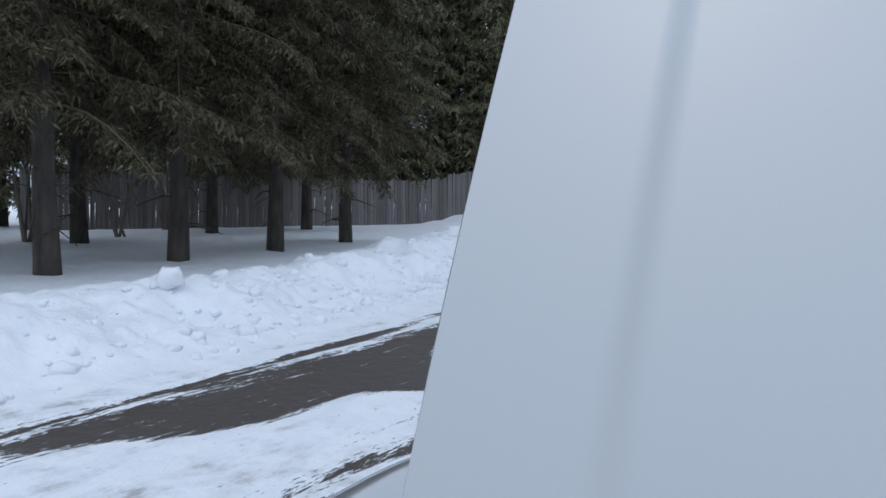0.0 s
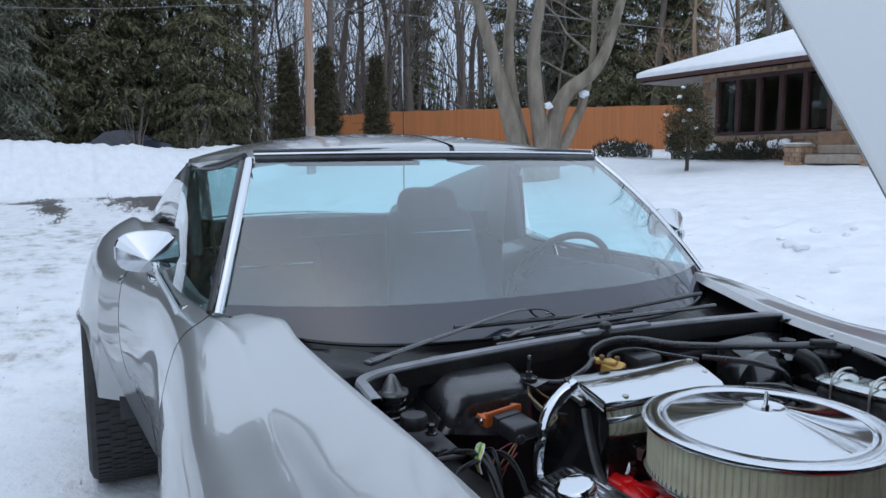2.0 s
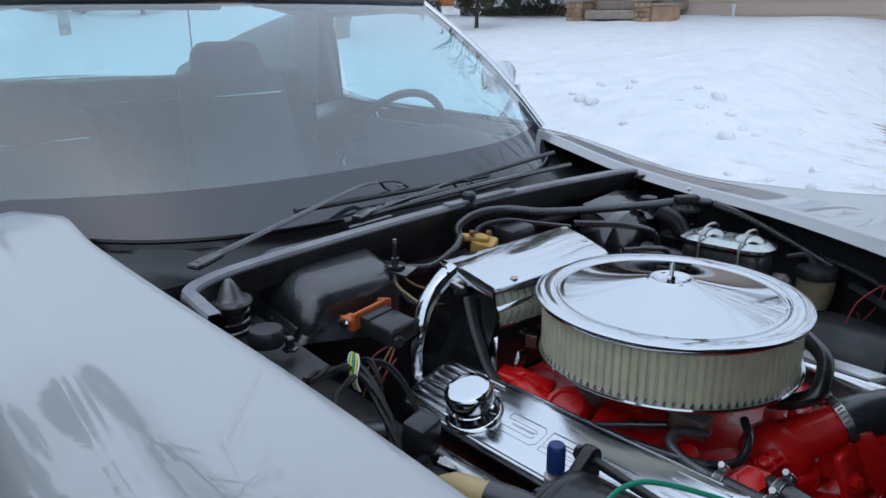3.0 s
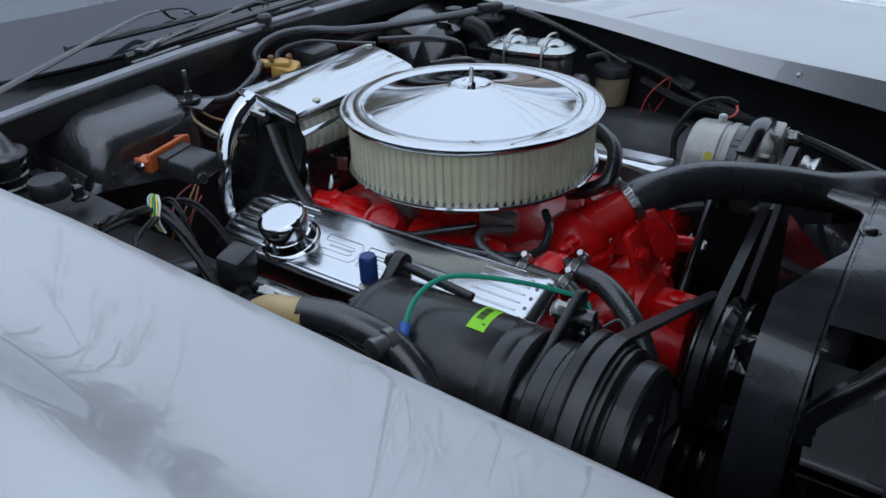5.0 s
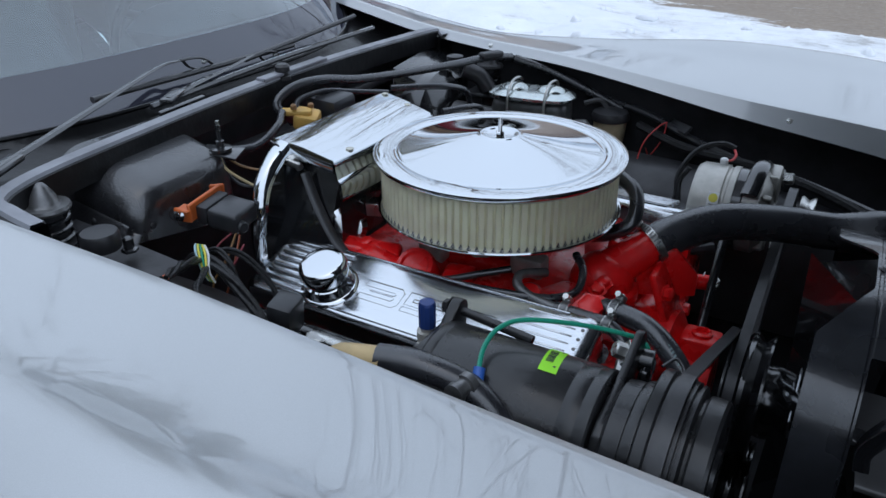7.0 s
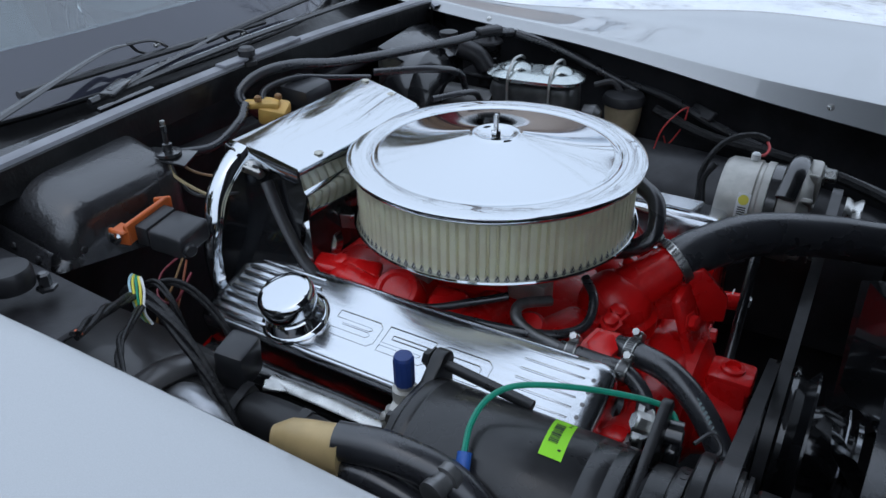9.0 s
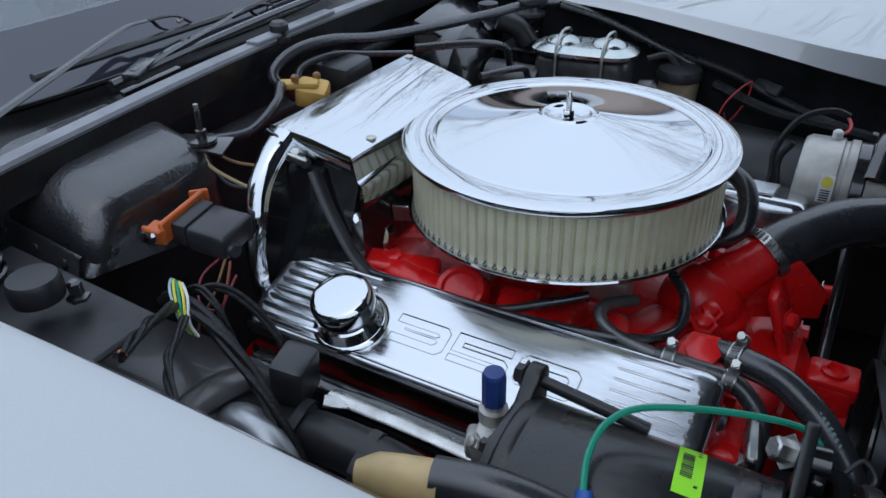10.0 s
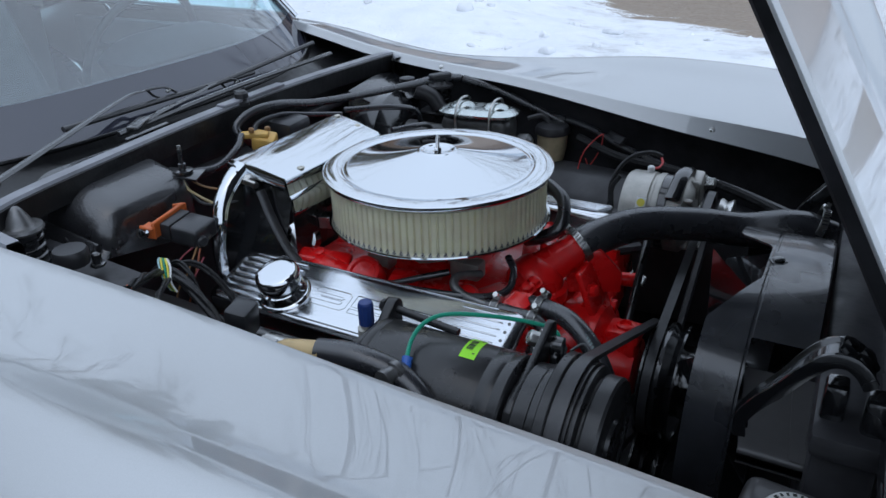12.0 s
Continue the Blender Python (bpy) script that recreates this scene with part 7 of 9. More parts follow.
    part("cover_tube", Geo().tube([(-0.20, -0.318, 0.645), (-0.05, -0.316, 0.644), (0.08, -0.314, 0.640), (0.22, -0.310, 0.630)], 0.0155, 12, 5), gloss_black, cv)
    for k in range(3):
        part("cover_strap", Geo().box(0.014, 0.05, 0.05, pose(-0.09 + 0.07 * k, -0.373, 0.654 - 0.004 * k, 20, 6 * k), 0.012, 2), satin_black, cv)
    g = Geo().tube([(-0.09, -0.334, 0.666), (0.00, -0.332, 0.664), (0.09, -0.329, 0.656)], 0.0085, 10, 5, flat=0.4)
    g.box(0.03, 0.015, 0.004, pose(-0.075, -0.340, 0.667, 0, 10, 30), 0.001, 1)
    part("loom_rail", g, steel, cv, "dull metal bracket rail")


build_right_side()


def build_left_side():
    # brake master cylinder with its sprung bail wires
    g = Geo().box(0.155, 0.075, 0.075, pose(-0.134, 0.420, 0.735, 0, 0, 6), 0.02, 3).lathe([(0.03, 0), (0.03, 0.09)], 20, aim((-0.20, 0.39, 0.715), (-1, -0.05, 0.05)))
    g.lathe([(0.016, 0), (0.02, 0.02), (0.012, 0.03)], 14, aim((-0.04, 0.41, 0.725), (1, 0.1, -0.1)))
    mc = part("master_cylinder", g, Mat("bare_iron", (0.10, 0.10, 0.10), 0.38, 0.6).vary(30, 0.6, 1.5).m, car, "iron brake master cylinder with a plated lid")
    g = Geo()
    rows = []
    for inset, z in ((0.0, 0.770), (-0.004, 0.773), (-0.004, 0.778), (0.001, 0.781), (0.006, 0.784), (0.012, 0.786)):
        ring = []
        for k in range(36):
            a = 2 * math.pi * k / 36
            c, s = math.cos(a), math.sin(a)
            ring.append((0.082 * math.copysign(abs(c) ** 0.55, c) * (1 - inset / 0.08), 0.042 * math.copysign(abs(s) ** 0.7, s) * (1 - inset / 0.042), z))
        rows.append(ring)
    m = pose(-0.134, 0.420, 0, 0, 0, 6)
    g.grid(rows, True, m)
    g.add([tuple(m @ Vector(q)) for q in rows[-1]], [tuple(range(36))])
    for x in (-0.036, 0.038):
        g.ball(0.03, m @ pose(x, 0, 0.784) @ Matrix.Diagonal((1, 0.95, 0.42, 1)), 18, 10)
    lid = part("reservoir_lid", g, zinc, mc, "domed plated lid")
    for x in (-0.036, 0.038):
        g = Geo().tube([m @ Vector(q) for q in ((x, -0.046, 0.72), (x, -0.046, 0.775), (x, -0.03, 0.797), (x, -0.004, 0.803), (x + 0.004, 0.02, 0.800), (x, 0.045, 0.78), (x, 0.046, 0.72))], 0.0026, 8, 6)
        part("bail_wire", g, steel, lid)
    # fluid bottle with a black lid
    g = Geo().lathe([(0.026, -0.055), (0.031, -0.03), (0.033, 0.0)], 24, pose(0.005, 0.492, 0.724))
    b = part("fluid_bottle", g, reservoir_plastic, car, "yellowed plastic fluid bottle with a black lid")
    g = Geo().lathe([(0.037, 0), (0.038, 0.008), (0.034, 0.016), (0.018, 0.02), (0.001, 0.021)], 24, pose(0.005, 0.492, 0.726))
    g.tube([(0.0, 0.492, 0.742), (-0.02, 0.497, 0.758), (-0.05, 0.49, 0.75)], 0.006, 8, 5)
    part("bottle_lid", g, satin_black, b)
    # booster and angled black box on the firewall
    g = Geo().lathe([(0.10, -0.02), (0.105, 0.0), (0.105, 0.035), (0.08, 0.06), (0.03, 0.07)], 36, aim((-0.36, 0.385, 0.70), (1, 0.05, 0)))
    part("brake_booster", g, gloss_black, car, "round black brake booster")
    # a folded sheet cover that slopes forward from the rail
    b = bmesh.new()
    top = [b.verts.new(q) for q in ((-0.384, 0.300, 0.824), (-0.345, 0.340, 0.786), (-0.300, 0.458, 0.780), (-0.440, 0.560, 0.818))]
    low = [b.verts.new((q.co.x + dx, q.co.y + dy, 0.70)) for q, dx, dy in zip(top, (0.0, 0.0, 0.004, 0.0), (-0.004, -0.004, 0.004, 0.0))]
    b.faces.new(top)
    for k in range(4):
        b.faces.new((top[k], low[k], low[(k + 1) % 4], top[(k + 1) % 4]))
    bmesh.ops.recalc_face_normals(b, faces=b.faces[:])
    bmesh.ops.bevel(b, geom=b.edges[:], offset=0.004, segments=2, affect="EDGES", profile=0.5)
    b.verts.index_update()
    g = Geo().add([q.co for q in b.verts], [[q.index for q in f.verts] for f in b.faces])
    b.free()
    part("wiper_motor_cover", g, gloss_black, car, "glossy black folded cover")
    g = Geo().lathe([(0.014, 0), (0.014, 0.02), (0.017, 0.021), (0.017, 0.028), (0.01, 0.03)], 14, pose(-0.315, 0.43, 0.80)).tube([(-0.30, 0.44, 0.80), (-0.27, 0.455, 0.785), (-0.25, 0.46, 0.76)], 0.018, 10, 5)
    part("vacuum_canister", g, satin_black, car, "small black vacuum fitting")
    # long hoses along the firewall
    for pts, r in (
        ([(-0.365, -0.02, 0.805), (-0.385, -0.035, 0.835), (-0.38, 0.0, 0.856), (-0.365, 0.06, 0.858), (-0.345, 0.14, 0.843), (-0.31, 0.25, 0.835), (-0.27, 0.36, 0.832), (-0.245, 0.43, 0.832), (-0.215, 0.49, 0.825)], 0.0075),
        ([(-0.36, -0.01, 0.81), (-0.37, 0.0, 0.835), (-0.355, 0.05, 0.842), (-0.33, 0.10, 0.832), (-0.30, 0.16, 0.82)], 0.0048),
        ([(-0.36, -0.18, 0.808), (-0.345, -0.13, 0.803), (-0.345, -0.08, 0.82), (-0.36, -0.05, 0.832)], 0.0062),
        ([(-0.30, 0.17, 0.825), (-0.24, 0.24, 0.82), (-0.22, 0.30, 0.80), (-0.23, 0.34, 0.76)], 0.006),
        ([(-0.20, 0.18, 0.795), (-0.17, 0.25, 0.79), (-0.18, 0.30, 0.76)], 0.005),
        ([(-0.21, 0.495, 0.822), (-0.14, 0.515, 0.80), (-0.06, 0.52, 0.77), (0.02, 0.52, 0.74)], 0.008),
    ):
        part("firewall_hose", Geo().tube(pts, r, 10, 7), hose_rubber, car, "black rubber hose along the firewall")
    g = Geo().tube([(-0.365, -0.018, 0.806), (-0.374, -0.03, 0.822)], 0.009, 10, 0)
    part("hose_collar", g, Mat("dark_red_rubber", (0.10, 0.02, 0.025), 0.5).m, car, "dark red hose collar")
    part("hose_clip", Geo().box(0.05, 0.022, 0.012, pose(-0.235, 0.435, 0.838, 0, 0, 60), 0.003, 1), satin_black, car, "black hose clip")
    part("hose_clip", Geo().box(0.055, 0.020, 0.008, pose(0.140, 0.500, 0.728, 42, 0, -38), 0.002, 1), satin_black, car, "black hose clip")
    # wheelhouse panel below the left ledge
    rows = []
    for x in lin(-0.05, 0.62, 20):
        t = (x + 0.05) / 0.67
        r = 0.03 * math.sin(math.pi * t)
        rows.append([(x, 0.50 - 0.09 * t, 0.665 - 0.06 * t + r), (x, 0.44 - 0.06 * t, 0.66 - 0.06 * t + r), (x, 0.40 - 0.05 * t, 0.62 - 0.06 * t + r), (x, 0.375 - 0.05 * t, 0.55), (x, 0.36, 0.42)])
    part("splash_panel", Geo().grid(rows), bay_black, car, "satin black wheelhouse panel", 60)
    # side wiring under the left fender ledge
    for pts, r, mat in (
        ([(-0.02, 0.53, 0.755), (0.08, 0.51, 0.74), (0.16, 0.49, 0.715), (0.26, 0.465, 0.695), (0.38, 0.445, 0.68), (0.50, 0.42, 0.655)], 0.007, hose_rubber),
        ([(0.06, 0.50, 0.72), (0.16, 0.47, 0.70), (0.30, 0.455, 0.69), (0.42, 0.43, 0.67), (0.52, 0.40, 0.64)], 0.009, tape),
        ([(0.116, 0.486, 0.738), (0.104, 0.476, 0.728), (0.085, 0.462, 0.700), (0.075, 0.45, 0.65)], 0.0014, red_wire),
        ([(0.118, 0.487, 0.739), (0.116, 0.482, 0.712), (0.104, 0.481, 0.684), (0.092, 0.482, 0.668), (0.086, 0.476, 0.684)], 0.0013, red_wire),
        ([(0.30, 0.45, 0.70), (0.33, 0.43, 0.70), (0.36, 0.44, 0.69)], 0.003, steel),
    ):
        part("fender_line", Geo().tube(pts, r, 8, 6), mat, car, "line along the inner fender")
    g = Geo()
    for x in (-0.28, 0.33):
        y, z = section(x)[0]
        g = Geo().lathe([(0.006, 0), (0.005, 0.002), (0.002, 0.0025)], 12, aim((x, y - 0.3 * lip_depth(x) - 0.001, z - 0.5 * lip_depth(x)), (0, -0.85, 0.52)))
        part("ledge_screw", g, steel, car, "small plated ledge screw")
    g = Geo().tube([(0.16, 0.10, 0.64), (0.28, 0.20, 0.64)], 0.01, 8, 0)
    part("support_rod", g, bay_black, car)


build_left_side()


# ---- surroundings ----
def frond(g, rng, base, d, length, droop, width, rich=9, fine=1.0):
    """One drooping conifer branch: side twigs that carry short ragged sprays."""
    d = Vector(d).normalized()
    side = d.cross(Vector((0, 0, 1))).normalized()
    pts, p, dirn = [], Vector(base), d.copy()
    n = 5
    for k in range(n + 1):
        pts.append(p.copy())
        dirn = (dirn + Vector((0, 0, -droop / n))).normalized()
        p = p + dirn * (length / n)
    g.tube(pts, [length * 0.010, 0.004], 3, 0, False)
    for k in range(int(rich * (0.5 + length))):
        t = rng.random() ** 0.7 * 0.9 + 0.1
        i = min(n - 1, int(t * n))
        c = pts[i].lerp(pts[i + 1], t * n - i)
        w = width * (1.2 - 0.65 * t) * rng.uniform(0.5, 1.2)
        s = rng.choice((-1, 1))
        twig = side * s * w + dirn * w * rng.uniform(0.0, 0.8) + Vector((0, 0, -rng.uniform(-0.15, 0.8) * w))
        for q in range(3):
            a = c + twig * rng.uniform(0.05, 0.9)
            ax = (twig.normalized() * rng.uniform(0.3, 1.0) + Vector((rng.uniform(-0.7, 0.7), rng.uniform(-0.7, 0.7), rng.uniform(-1.0, 0.25)))) * width * 0.42 * fine
            cr = ax.cross(Vector((rng.uniform(-1, 1), rng.uniform(-1, 1), 1))).normalized() * width * rng.uniform(0.05, 0.11) * fine
            g.add([a - cr, a + cr * 0.8, a + ax], [(0, 1, 2)])


def conifer(name, seed, height, clear, reach, trunk_r, mat, label, droop=0.8, levels=0.34, arms=7, cone=0.7, width=0.32, rich=9, fine=1.0, full=99.0):
    rng = random.Random(seed)
    tree = thing(name, label, "tree")
    g = Geo()
    pts = [(0.0, 0.0, -0.15), (0.03, 0.01, height * 0.12), (0.02, -0.03, height * 0.3), (-0.03, 0.02, height * 0.6), (0, 0, height)]
    g.tube(pts, [trunk_r * 1.35, trunk_r, trunk_r * 0.9, trunk_r * 0.55, 0.02], 12, 4)
    for k in range(10):
        a, z = rng.uniform(0, 6.28), rng.uniform(0.5, clear + 1.0)
        g.tube([(0, 0, z), (math.cos(a) * 0.3, math.sin(a) * 0.3, z + 0.02), (math.cos(a) * rng.uniform(0.4, 1.2), math.sin(a) * rng.uniform(0.4, 1.2), z - rng.uniform(0.0, 0.2))], [0.02, 0.006], 4, 2, False)
    part("trunk", g, bark, tree)
    g = Geo()
    z = clear
    while z < height - 0.2:
        t = (z - clear) / (height - clear)
        r = reach * (1 - t * cone) * (0.8 + 0.2 * min(1, t * 8))
        for k in range(arms):
            a = rng.uniform(0, 2 * math.pi)
            frond(g, rng, (0, 0, z + rng.uniform(-0.2, 0.2)), (math.cos(a), math.sin(a), rng.uniform(-0.2, 0.3)), r * rng.uniform(0.5, 1.08), droop * rng.uniform(0.6, 1.4), width * rng.uniform(0.8, 1.3), rich if z < full else rich * 0.35, fine if z < full else fine * 1.6)
        z += levels * (0.7 + 0.6 * rng.random())
    part("crown", g, mat, tree, angle=180)
    return tree


def limb(g, rng, p, d, length, r, depth, spread=0.5, up=0.15, seg=5):
    """A bare crooked limb that forks into smaller ones."""
    pts, q, dd = [Vector(p)], Vector(p), Vector(d).normalized()
    n = 4 if depth > 0 else 2
    for k in range(n):
        dd = (dd + Vector((rng.uniform(-1, 1), rng.uniform(-1, 1), rng.uniform(-0.7, 0.9))) * 0.26 + Vector((0, 0, up * 0.2))).normalized()
        q = q + dd * length / n * rng.uniform(0.7, 1.3)
        pts.append(q.copy())
    g.tube(pts, [r, max(0.0035, r * 0.5)], max(3, seg), 0 if seg < 5 else 2, False)
    if depth <= 0:
        return
    for k in range(rng.randint(2, 4) if depth > 1 else rng.randint(3, 5)):
        t = rng.uniform(0.25, 1.0)
        i = min(n - 1, int(t * n))
        c = pts[i].lerp(pts[i + 1], t * n - i)
        nd = (dd + Vector((rng.uniform(-1, 1), rng.uniform(-1, 1), rng.uniform(-0.4, 0.9))) * spread * 1.8 + Vector((0, 0, up))).normalized()
        limb(g, rng, c, nd, length * rng.uniform(0.4, 0.75), max(0.005, r * rng.uniform(0.35, 0.6)), depth - 1, spread, up, 3)


def bare_tree(name, seed, stems, mat, label, depth=3, category="tree", limbs=8, start=0.4):
    """A leafless tree: each stem is a list of points with a radius at its foot and tip."""
    rng = random.Random(seed)
    tree = thing(name, label, category)
    for pts, r, r1 in stems:
        g = Geo()
        pts = [Vector(p) for p in pts]
        n = len(pts)
        g.tube(pts, [r * 1.35] + [r + (r1 - r) * k / (n - 1) for k in range(1, n)], 10, 6)
        sp = spline(pts, 6)
        h = pts[-1].z
        for k in range(limbs):
            t = rng.uniform(start, 0.99)
            c = sp[min(len(sp) - 1, int(len(sp) * t))]
            a = rng.uniform(0, 2 * math.pi)
            limb(g, rng, Vector(c), (math.cos(a), math.sin(a), rng.uniform(0.2, 1.4)), h * rng.uniform(0.16, 0.4) * (1.15 - 0.5 * t), (r + (r1 - r) * t) * rng.uniform(0.3, 0.55), depth)
        part("stem", g, mat, tree, angle=60)
    return tree


def wander(rng, height, lean, kinks=5, x=0.0, y=0.0):
    """A stem line from the ground that leans and wavers."""
    a = rng.uniform(0, 6.28)
    out = []
    for k in range(kinks + 1):
        t = k / kinks
        out.append((x + lean * t * math.cos(a) + rng.uniform(-0.03, 0.03) * height * t, y + lean * t * math.sin(a) + rng.uniform(-0.03, 0.03) * height * t, -0.2 + (height + 0.2) * t))
    return out


def put(ob, x, y, turn=0.0, scale=1.0):
    ob.matrix_basis = pose(x, y, ground_height(x, y), 0, 0, turn) @ Matrix.Diagonal((scale, scale, scale, 1))
    return ob


def again(ob, x, y, turn, scale=1.0):
    c = copy_thing(ob, pose(x, y, ground_height(x, y), 0, 0, turn))
    c.scale = (scale, scale, scale)
    return c


def build_trees():
    rng = random.Random(5)
    lab = "tall dark green spruce with drooping boughs above snow"
    near = conifer("spruce_tree", 11, 11.5, 2.45, 3.2, 0.14, needle, lab, 0.85, 0.30, 8, 0.45, 0.42, 52, 0.52, 5.8)
    put(near, -4.41, -9.75)
    for x, y, a, s in ((-6.92, -10.24, 70, 1.0), (-9.68, -10.75, 160, 1.0), (-12.76, -11.45, 250, 0.95), (-1.6, -13.0, 120, 1.05), (-8.5, -15.5, 300, 1.1), (-5.0, -15.0, 30, 1.15), (-17.5, -17.0, 20, 1.1), (-13.5, -17.0, 200, 1.05)):
        again(near, x, y, a, s)
    cedar = conifer("cedar_tree", 21, 15.0, 1.2, 2.5, 0.2, cedar_leaf, "dense dark evergreen standing behind the snow bank", 0.5, 0.36, 7, 0.45, 0.62, 14, 0.72)
    put(cedar, -36, -14, 0)
    spots = [(-37, -11.2), (-39, -7.2), (-38, -5.2), (-40, -1.2), (-38, 0.8), (-40, 3.0), (-38, 5.4), (-42, -10.5), (-43, -6), (-44, -3), (-44, 2), (-43, 5), (-35, -18.5), (-38, -17), (-31, -24), (-27, -26), (-22, -27), (-17, -26), (-12, -25), (-40, -21), (-34, -25), (-7, -24), (-1, -23), (5, -22), (-42, -14.5), (-41, -8.6), (-25, -31), (-18, -32), (-31.0, -18.6), (-27.5, -20.2), (-24.0, -21.8), (-33.5, -16.8), (-20.5, -22.8), (-29.5, -22.5), (-16.0, -23.6), (-36, -14.8), (-37.5, -3.0), (-41.5, 6.5)]
    for x, y in spots + [(-31.1, -20.1), (-33.4, -20.2), (-30.2, -18.0), (-32.3, 25.0), (-30.2, 27.5)]:
        again(cedar, x + rng.uniform(-0.7, 0.7), y + rng.uniform(-0.7, 0.7), rng.uniform(0, 360), rng.uniform(0.9, 1.25))
    for x, y, s in ((-38, 22.5, 0.95), (-34, 27, 1.0), (-30, 28.5, 1.05), (-25, 30, 1.0), (-36.5, 25, 0.9)):
        again(cedar, x, y, rng.uniform(0, 360), s)
    for x, y, s in ((-50, 22, 1.0), (-44, 31, 1.0)):
        again(cedar, x, y, rng.uniform(0, 360), s)
    blue = conifer("blue_spruce_tree", 31, 13.5, 1.2, 2.9, 0.24, blue_needle, "grey green spruce standing behind the ploughed snow", 0.8, 0.34, 8, 0.55, 0.6, 16, 0.75)
    put(blue, -34.0, -3.6)
    again(blue, -35.5, 24.0, 200, 0.9)
    arbor = conifer("arborvitae", 41, 4.4, 0.5, 0.85, 0.07, needle, "narrow young evergreen by the fence", -0.5, 0.12, 9, 0.85, 0.34, 30, 0.7)
    put(arbor, -29.3, 6.94, 0, 0.98)
    again(arbor, -28.87, 8.41, 90, 1.02)
    again(arbor, -28.19, 10.34, 200, 0.95)
    # leafless woods beyond the drive and the fence
    woods = []
    for k, (h, r, n) in enumerate(((15.5, 0.20, 13), (13.0, 0.13, 11), (16.5, 0.26, 12))):
        rw = random.Random(51 + k)
        stems = [(wander(rw, h, rw.uniform(0.3, 1.4)), r, 0.03)]
        if k == 1:
            stems.append((wander(rw, h * 0.8, 2.2, 5, 0.4, 0.2), 0.09, 0.02))
        woods.append(bare_tree("bare_tree", 51 + k, stems, twig_bark, "tall leafless tree in the woods", 3, "tree", n, 0.12))
    put(woods[0], -39, 12)
    put(woods[1], -37, 14.0)
    put(woods[2], -42, 16.5)
    spots = [(-41, 9), (-44, 11), (-37, 15.5), (-43, 15), (-40, 18), (-36, 19), (-45, 19), (-33, 23), (-41, 22), (-46, 6), (-48, 13), (-34, 29), (-29, 32), (-44, 26), (-36.5, 11), (-49, 9), (-38, 27), (-30, 26), (-24, 27), (-47, -14), (-44, -18), (-30, -29), (-23, -33), (-48, -2), (-50, 3), (-39.5, 15.0), (-42, 12.5), (-38.5, 20.5), (-46, 15.5), (-50, 18), (-35, 17.5), (-41.5, 8.0), (-32.5, -20.5)]
    for k, (x, y) in enumerate(spots):
        again(woods[(k * 7) % 3], x + rng.uniform(-1, 1), y + rng.uniform(-1, 1), rng.uniform(0, 360), rng.uniform(0.7, 1.15))
    for k, (x, y, s) in enumerate(((-5.0, 27, 1.1), (-1, 30, 1.0), (4.5, 26, 1.2), (-10, 29, 1.0), (10, 24, 1.0), (-14, 26, 1.1))):
        again(woods[k % 3], x, y, rng.uniform(0, 360), s)
    rw = random.Random(77)
    oak = bare_tree("oak_tree", 57, [(wander(rw, 9.0, 0.5), 0.17, 0.03), (wander(rw, 8.0, 2.0, 5, 0.3, 0.0), 0.10, 0.02)], tan_twig, "tan leafless tree behind the house", 4, "tree", 12, 0.3)
    put(oak, -25.5, 25.0)
    again(oak, -21.5, 28.0, 130, 1.05)
    # far thicket that closes the view between the trunks
    rt, g = random.Random(90), Geo()
    for k in range(2300):
        u = rt.random()
        x, y = -55 + rt.uniform(-5, 5) + 14 * max(0, u - 0.75) * 4, -26 + 66 * u
        h = rt.uniform(4.0, 15.0) * rt.uniform(0.6, 1.0)
        p, lean = Vector((x, y, 0.6)), Vector((rt.uniform(-0.14, 0.14), rt.uniform(-0.18, 0.18), 1))
        pts = [p, p + lean * h * 0.5 + Vector((0, rt.uniform(-0.3, 0.3), 0)), p + lean * h]
        g.tube(pts, [0.05, 0.012], 3, 0, False)
        for q in range(4):
            s = pts[1].lerp(pts[2], rt.uniform(-0.6, 0.8))
            g.tube([s, s + Vector((rt.uniform(-0.4, 0.4), rt.uniform(-1.0, 1.0), rt.uniform(0.5, 1.6)))], [0.022, 0.008], 3, 0, False)
    solo("thicket", g, thicket_bark, "distant thicket of bare saplings", "woods", kind="stuff", angle=60)
    # the many-stemmed maple on the lawn, spreading from one flared foot
    maple = bare_tree("maple_tree", 61, [
        ([(-0.10, 0.0, -0.3), (-0.24, 0.0, 0.5), (-0.62, 0.05, 1.8), (-0.95, 0.1, 3.0), (-1.5, 0.2, 5.0), (-1.9, 0.2, 8.0)], 0.27, 0.06),
        ([(0.0, 0.25, -0.3), (-0.22, 0.25, 0.9), (-0.45, 0.35, 2.0), (-0.52, 0.4, 3.3), (-0.3, 0.7, 5.5), (-0.4, 1.0, 8.5)], 0.22, 0.05),
        ([(0.14, -0.05, -0.3), (0.22, -0.05, 0.8), (0.04, -0.12, 2.1), (0.02, -0.2, 3.3), (0.35, -0.5, 5.5), (0.3, -0.8, 8.5)], 0.25, 0.05),
        ([(0.32, 0.02, -0.3), (0.46, 0.0, 1.1), (0.74, -0.05, 1.95), (1.38, -0.1, 2.5), (1.75, -0.1, 3.3), (2.3, 0.0, 5.5), (2.5, 0.1, 7.5)], 0.24, 0.05),
        ([(0.36, 0.15, -0.3), (0.52, 0.15, 0.35), (0.92, 0.2, 1.15), (1.22, 0.25, 1.9), (1.45, 0.4, 3.2), (1.5, 0.8, 6.5)], 0.18, 0.04),
    ], maple_bark, "leafless many-stemmed maple with snow in its forks", 4, "tree", 6, 0.62)
    rng2 = random.Random(8)
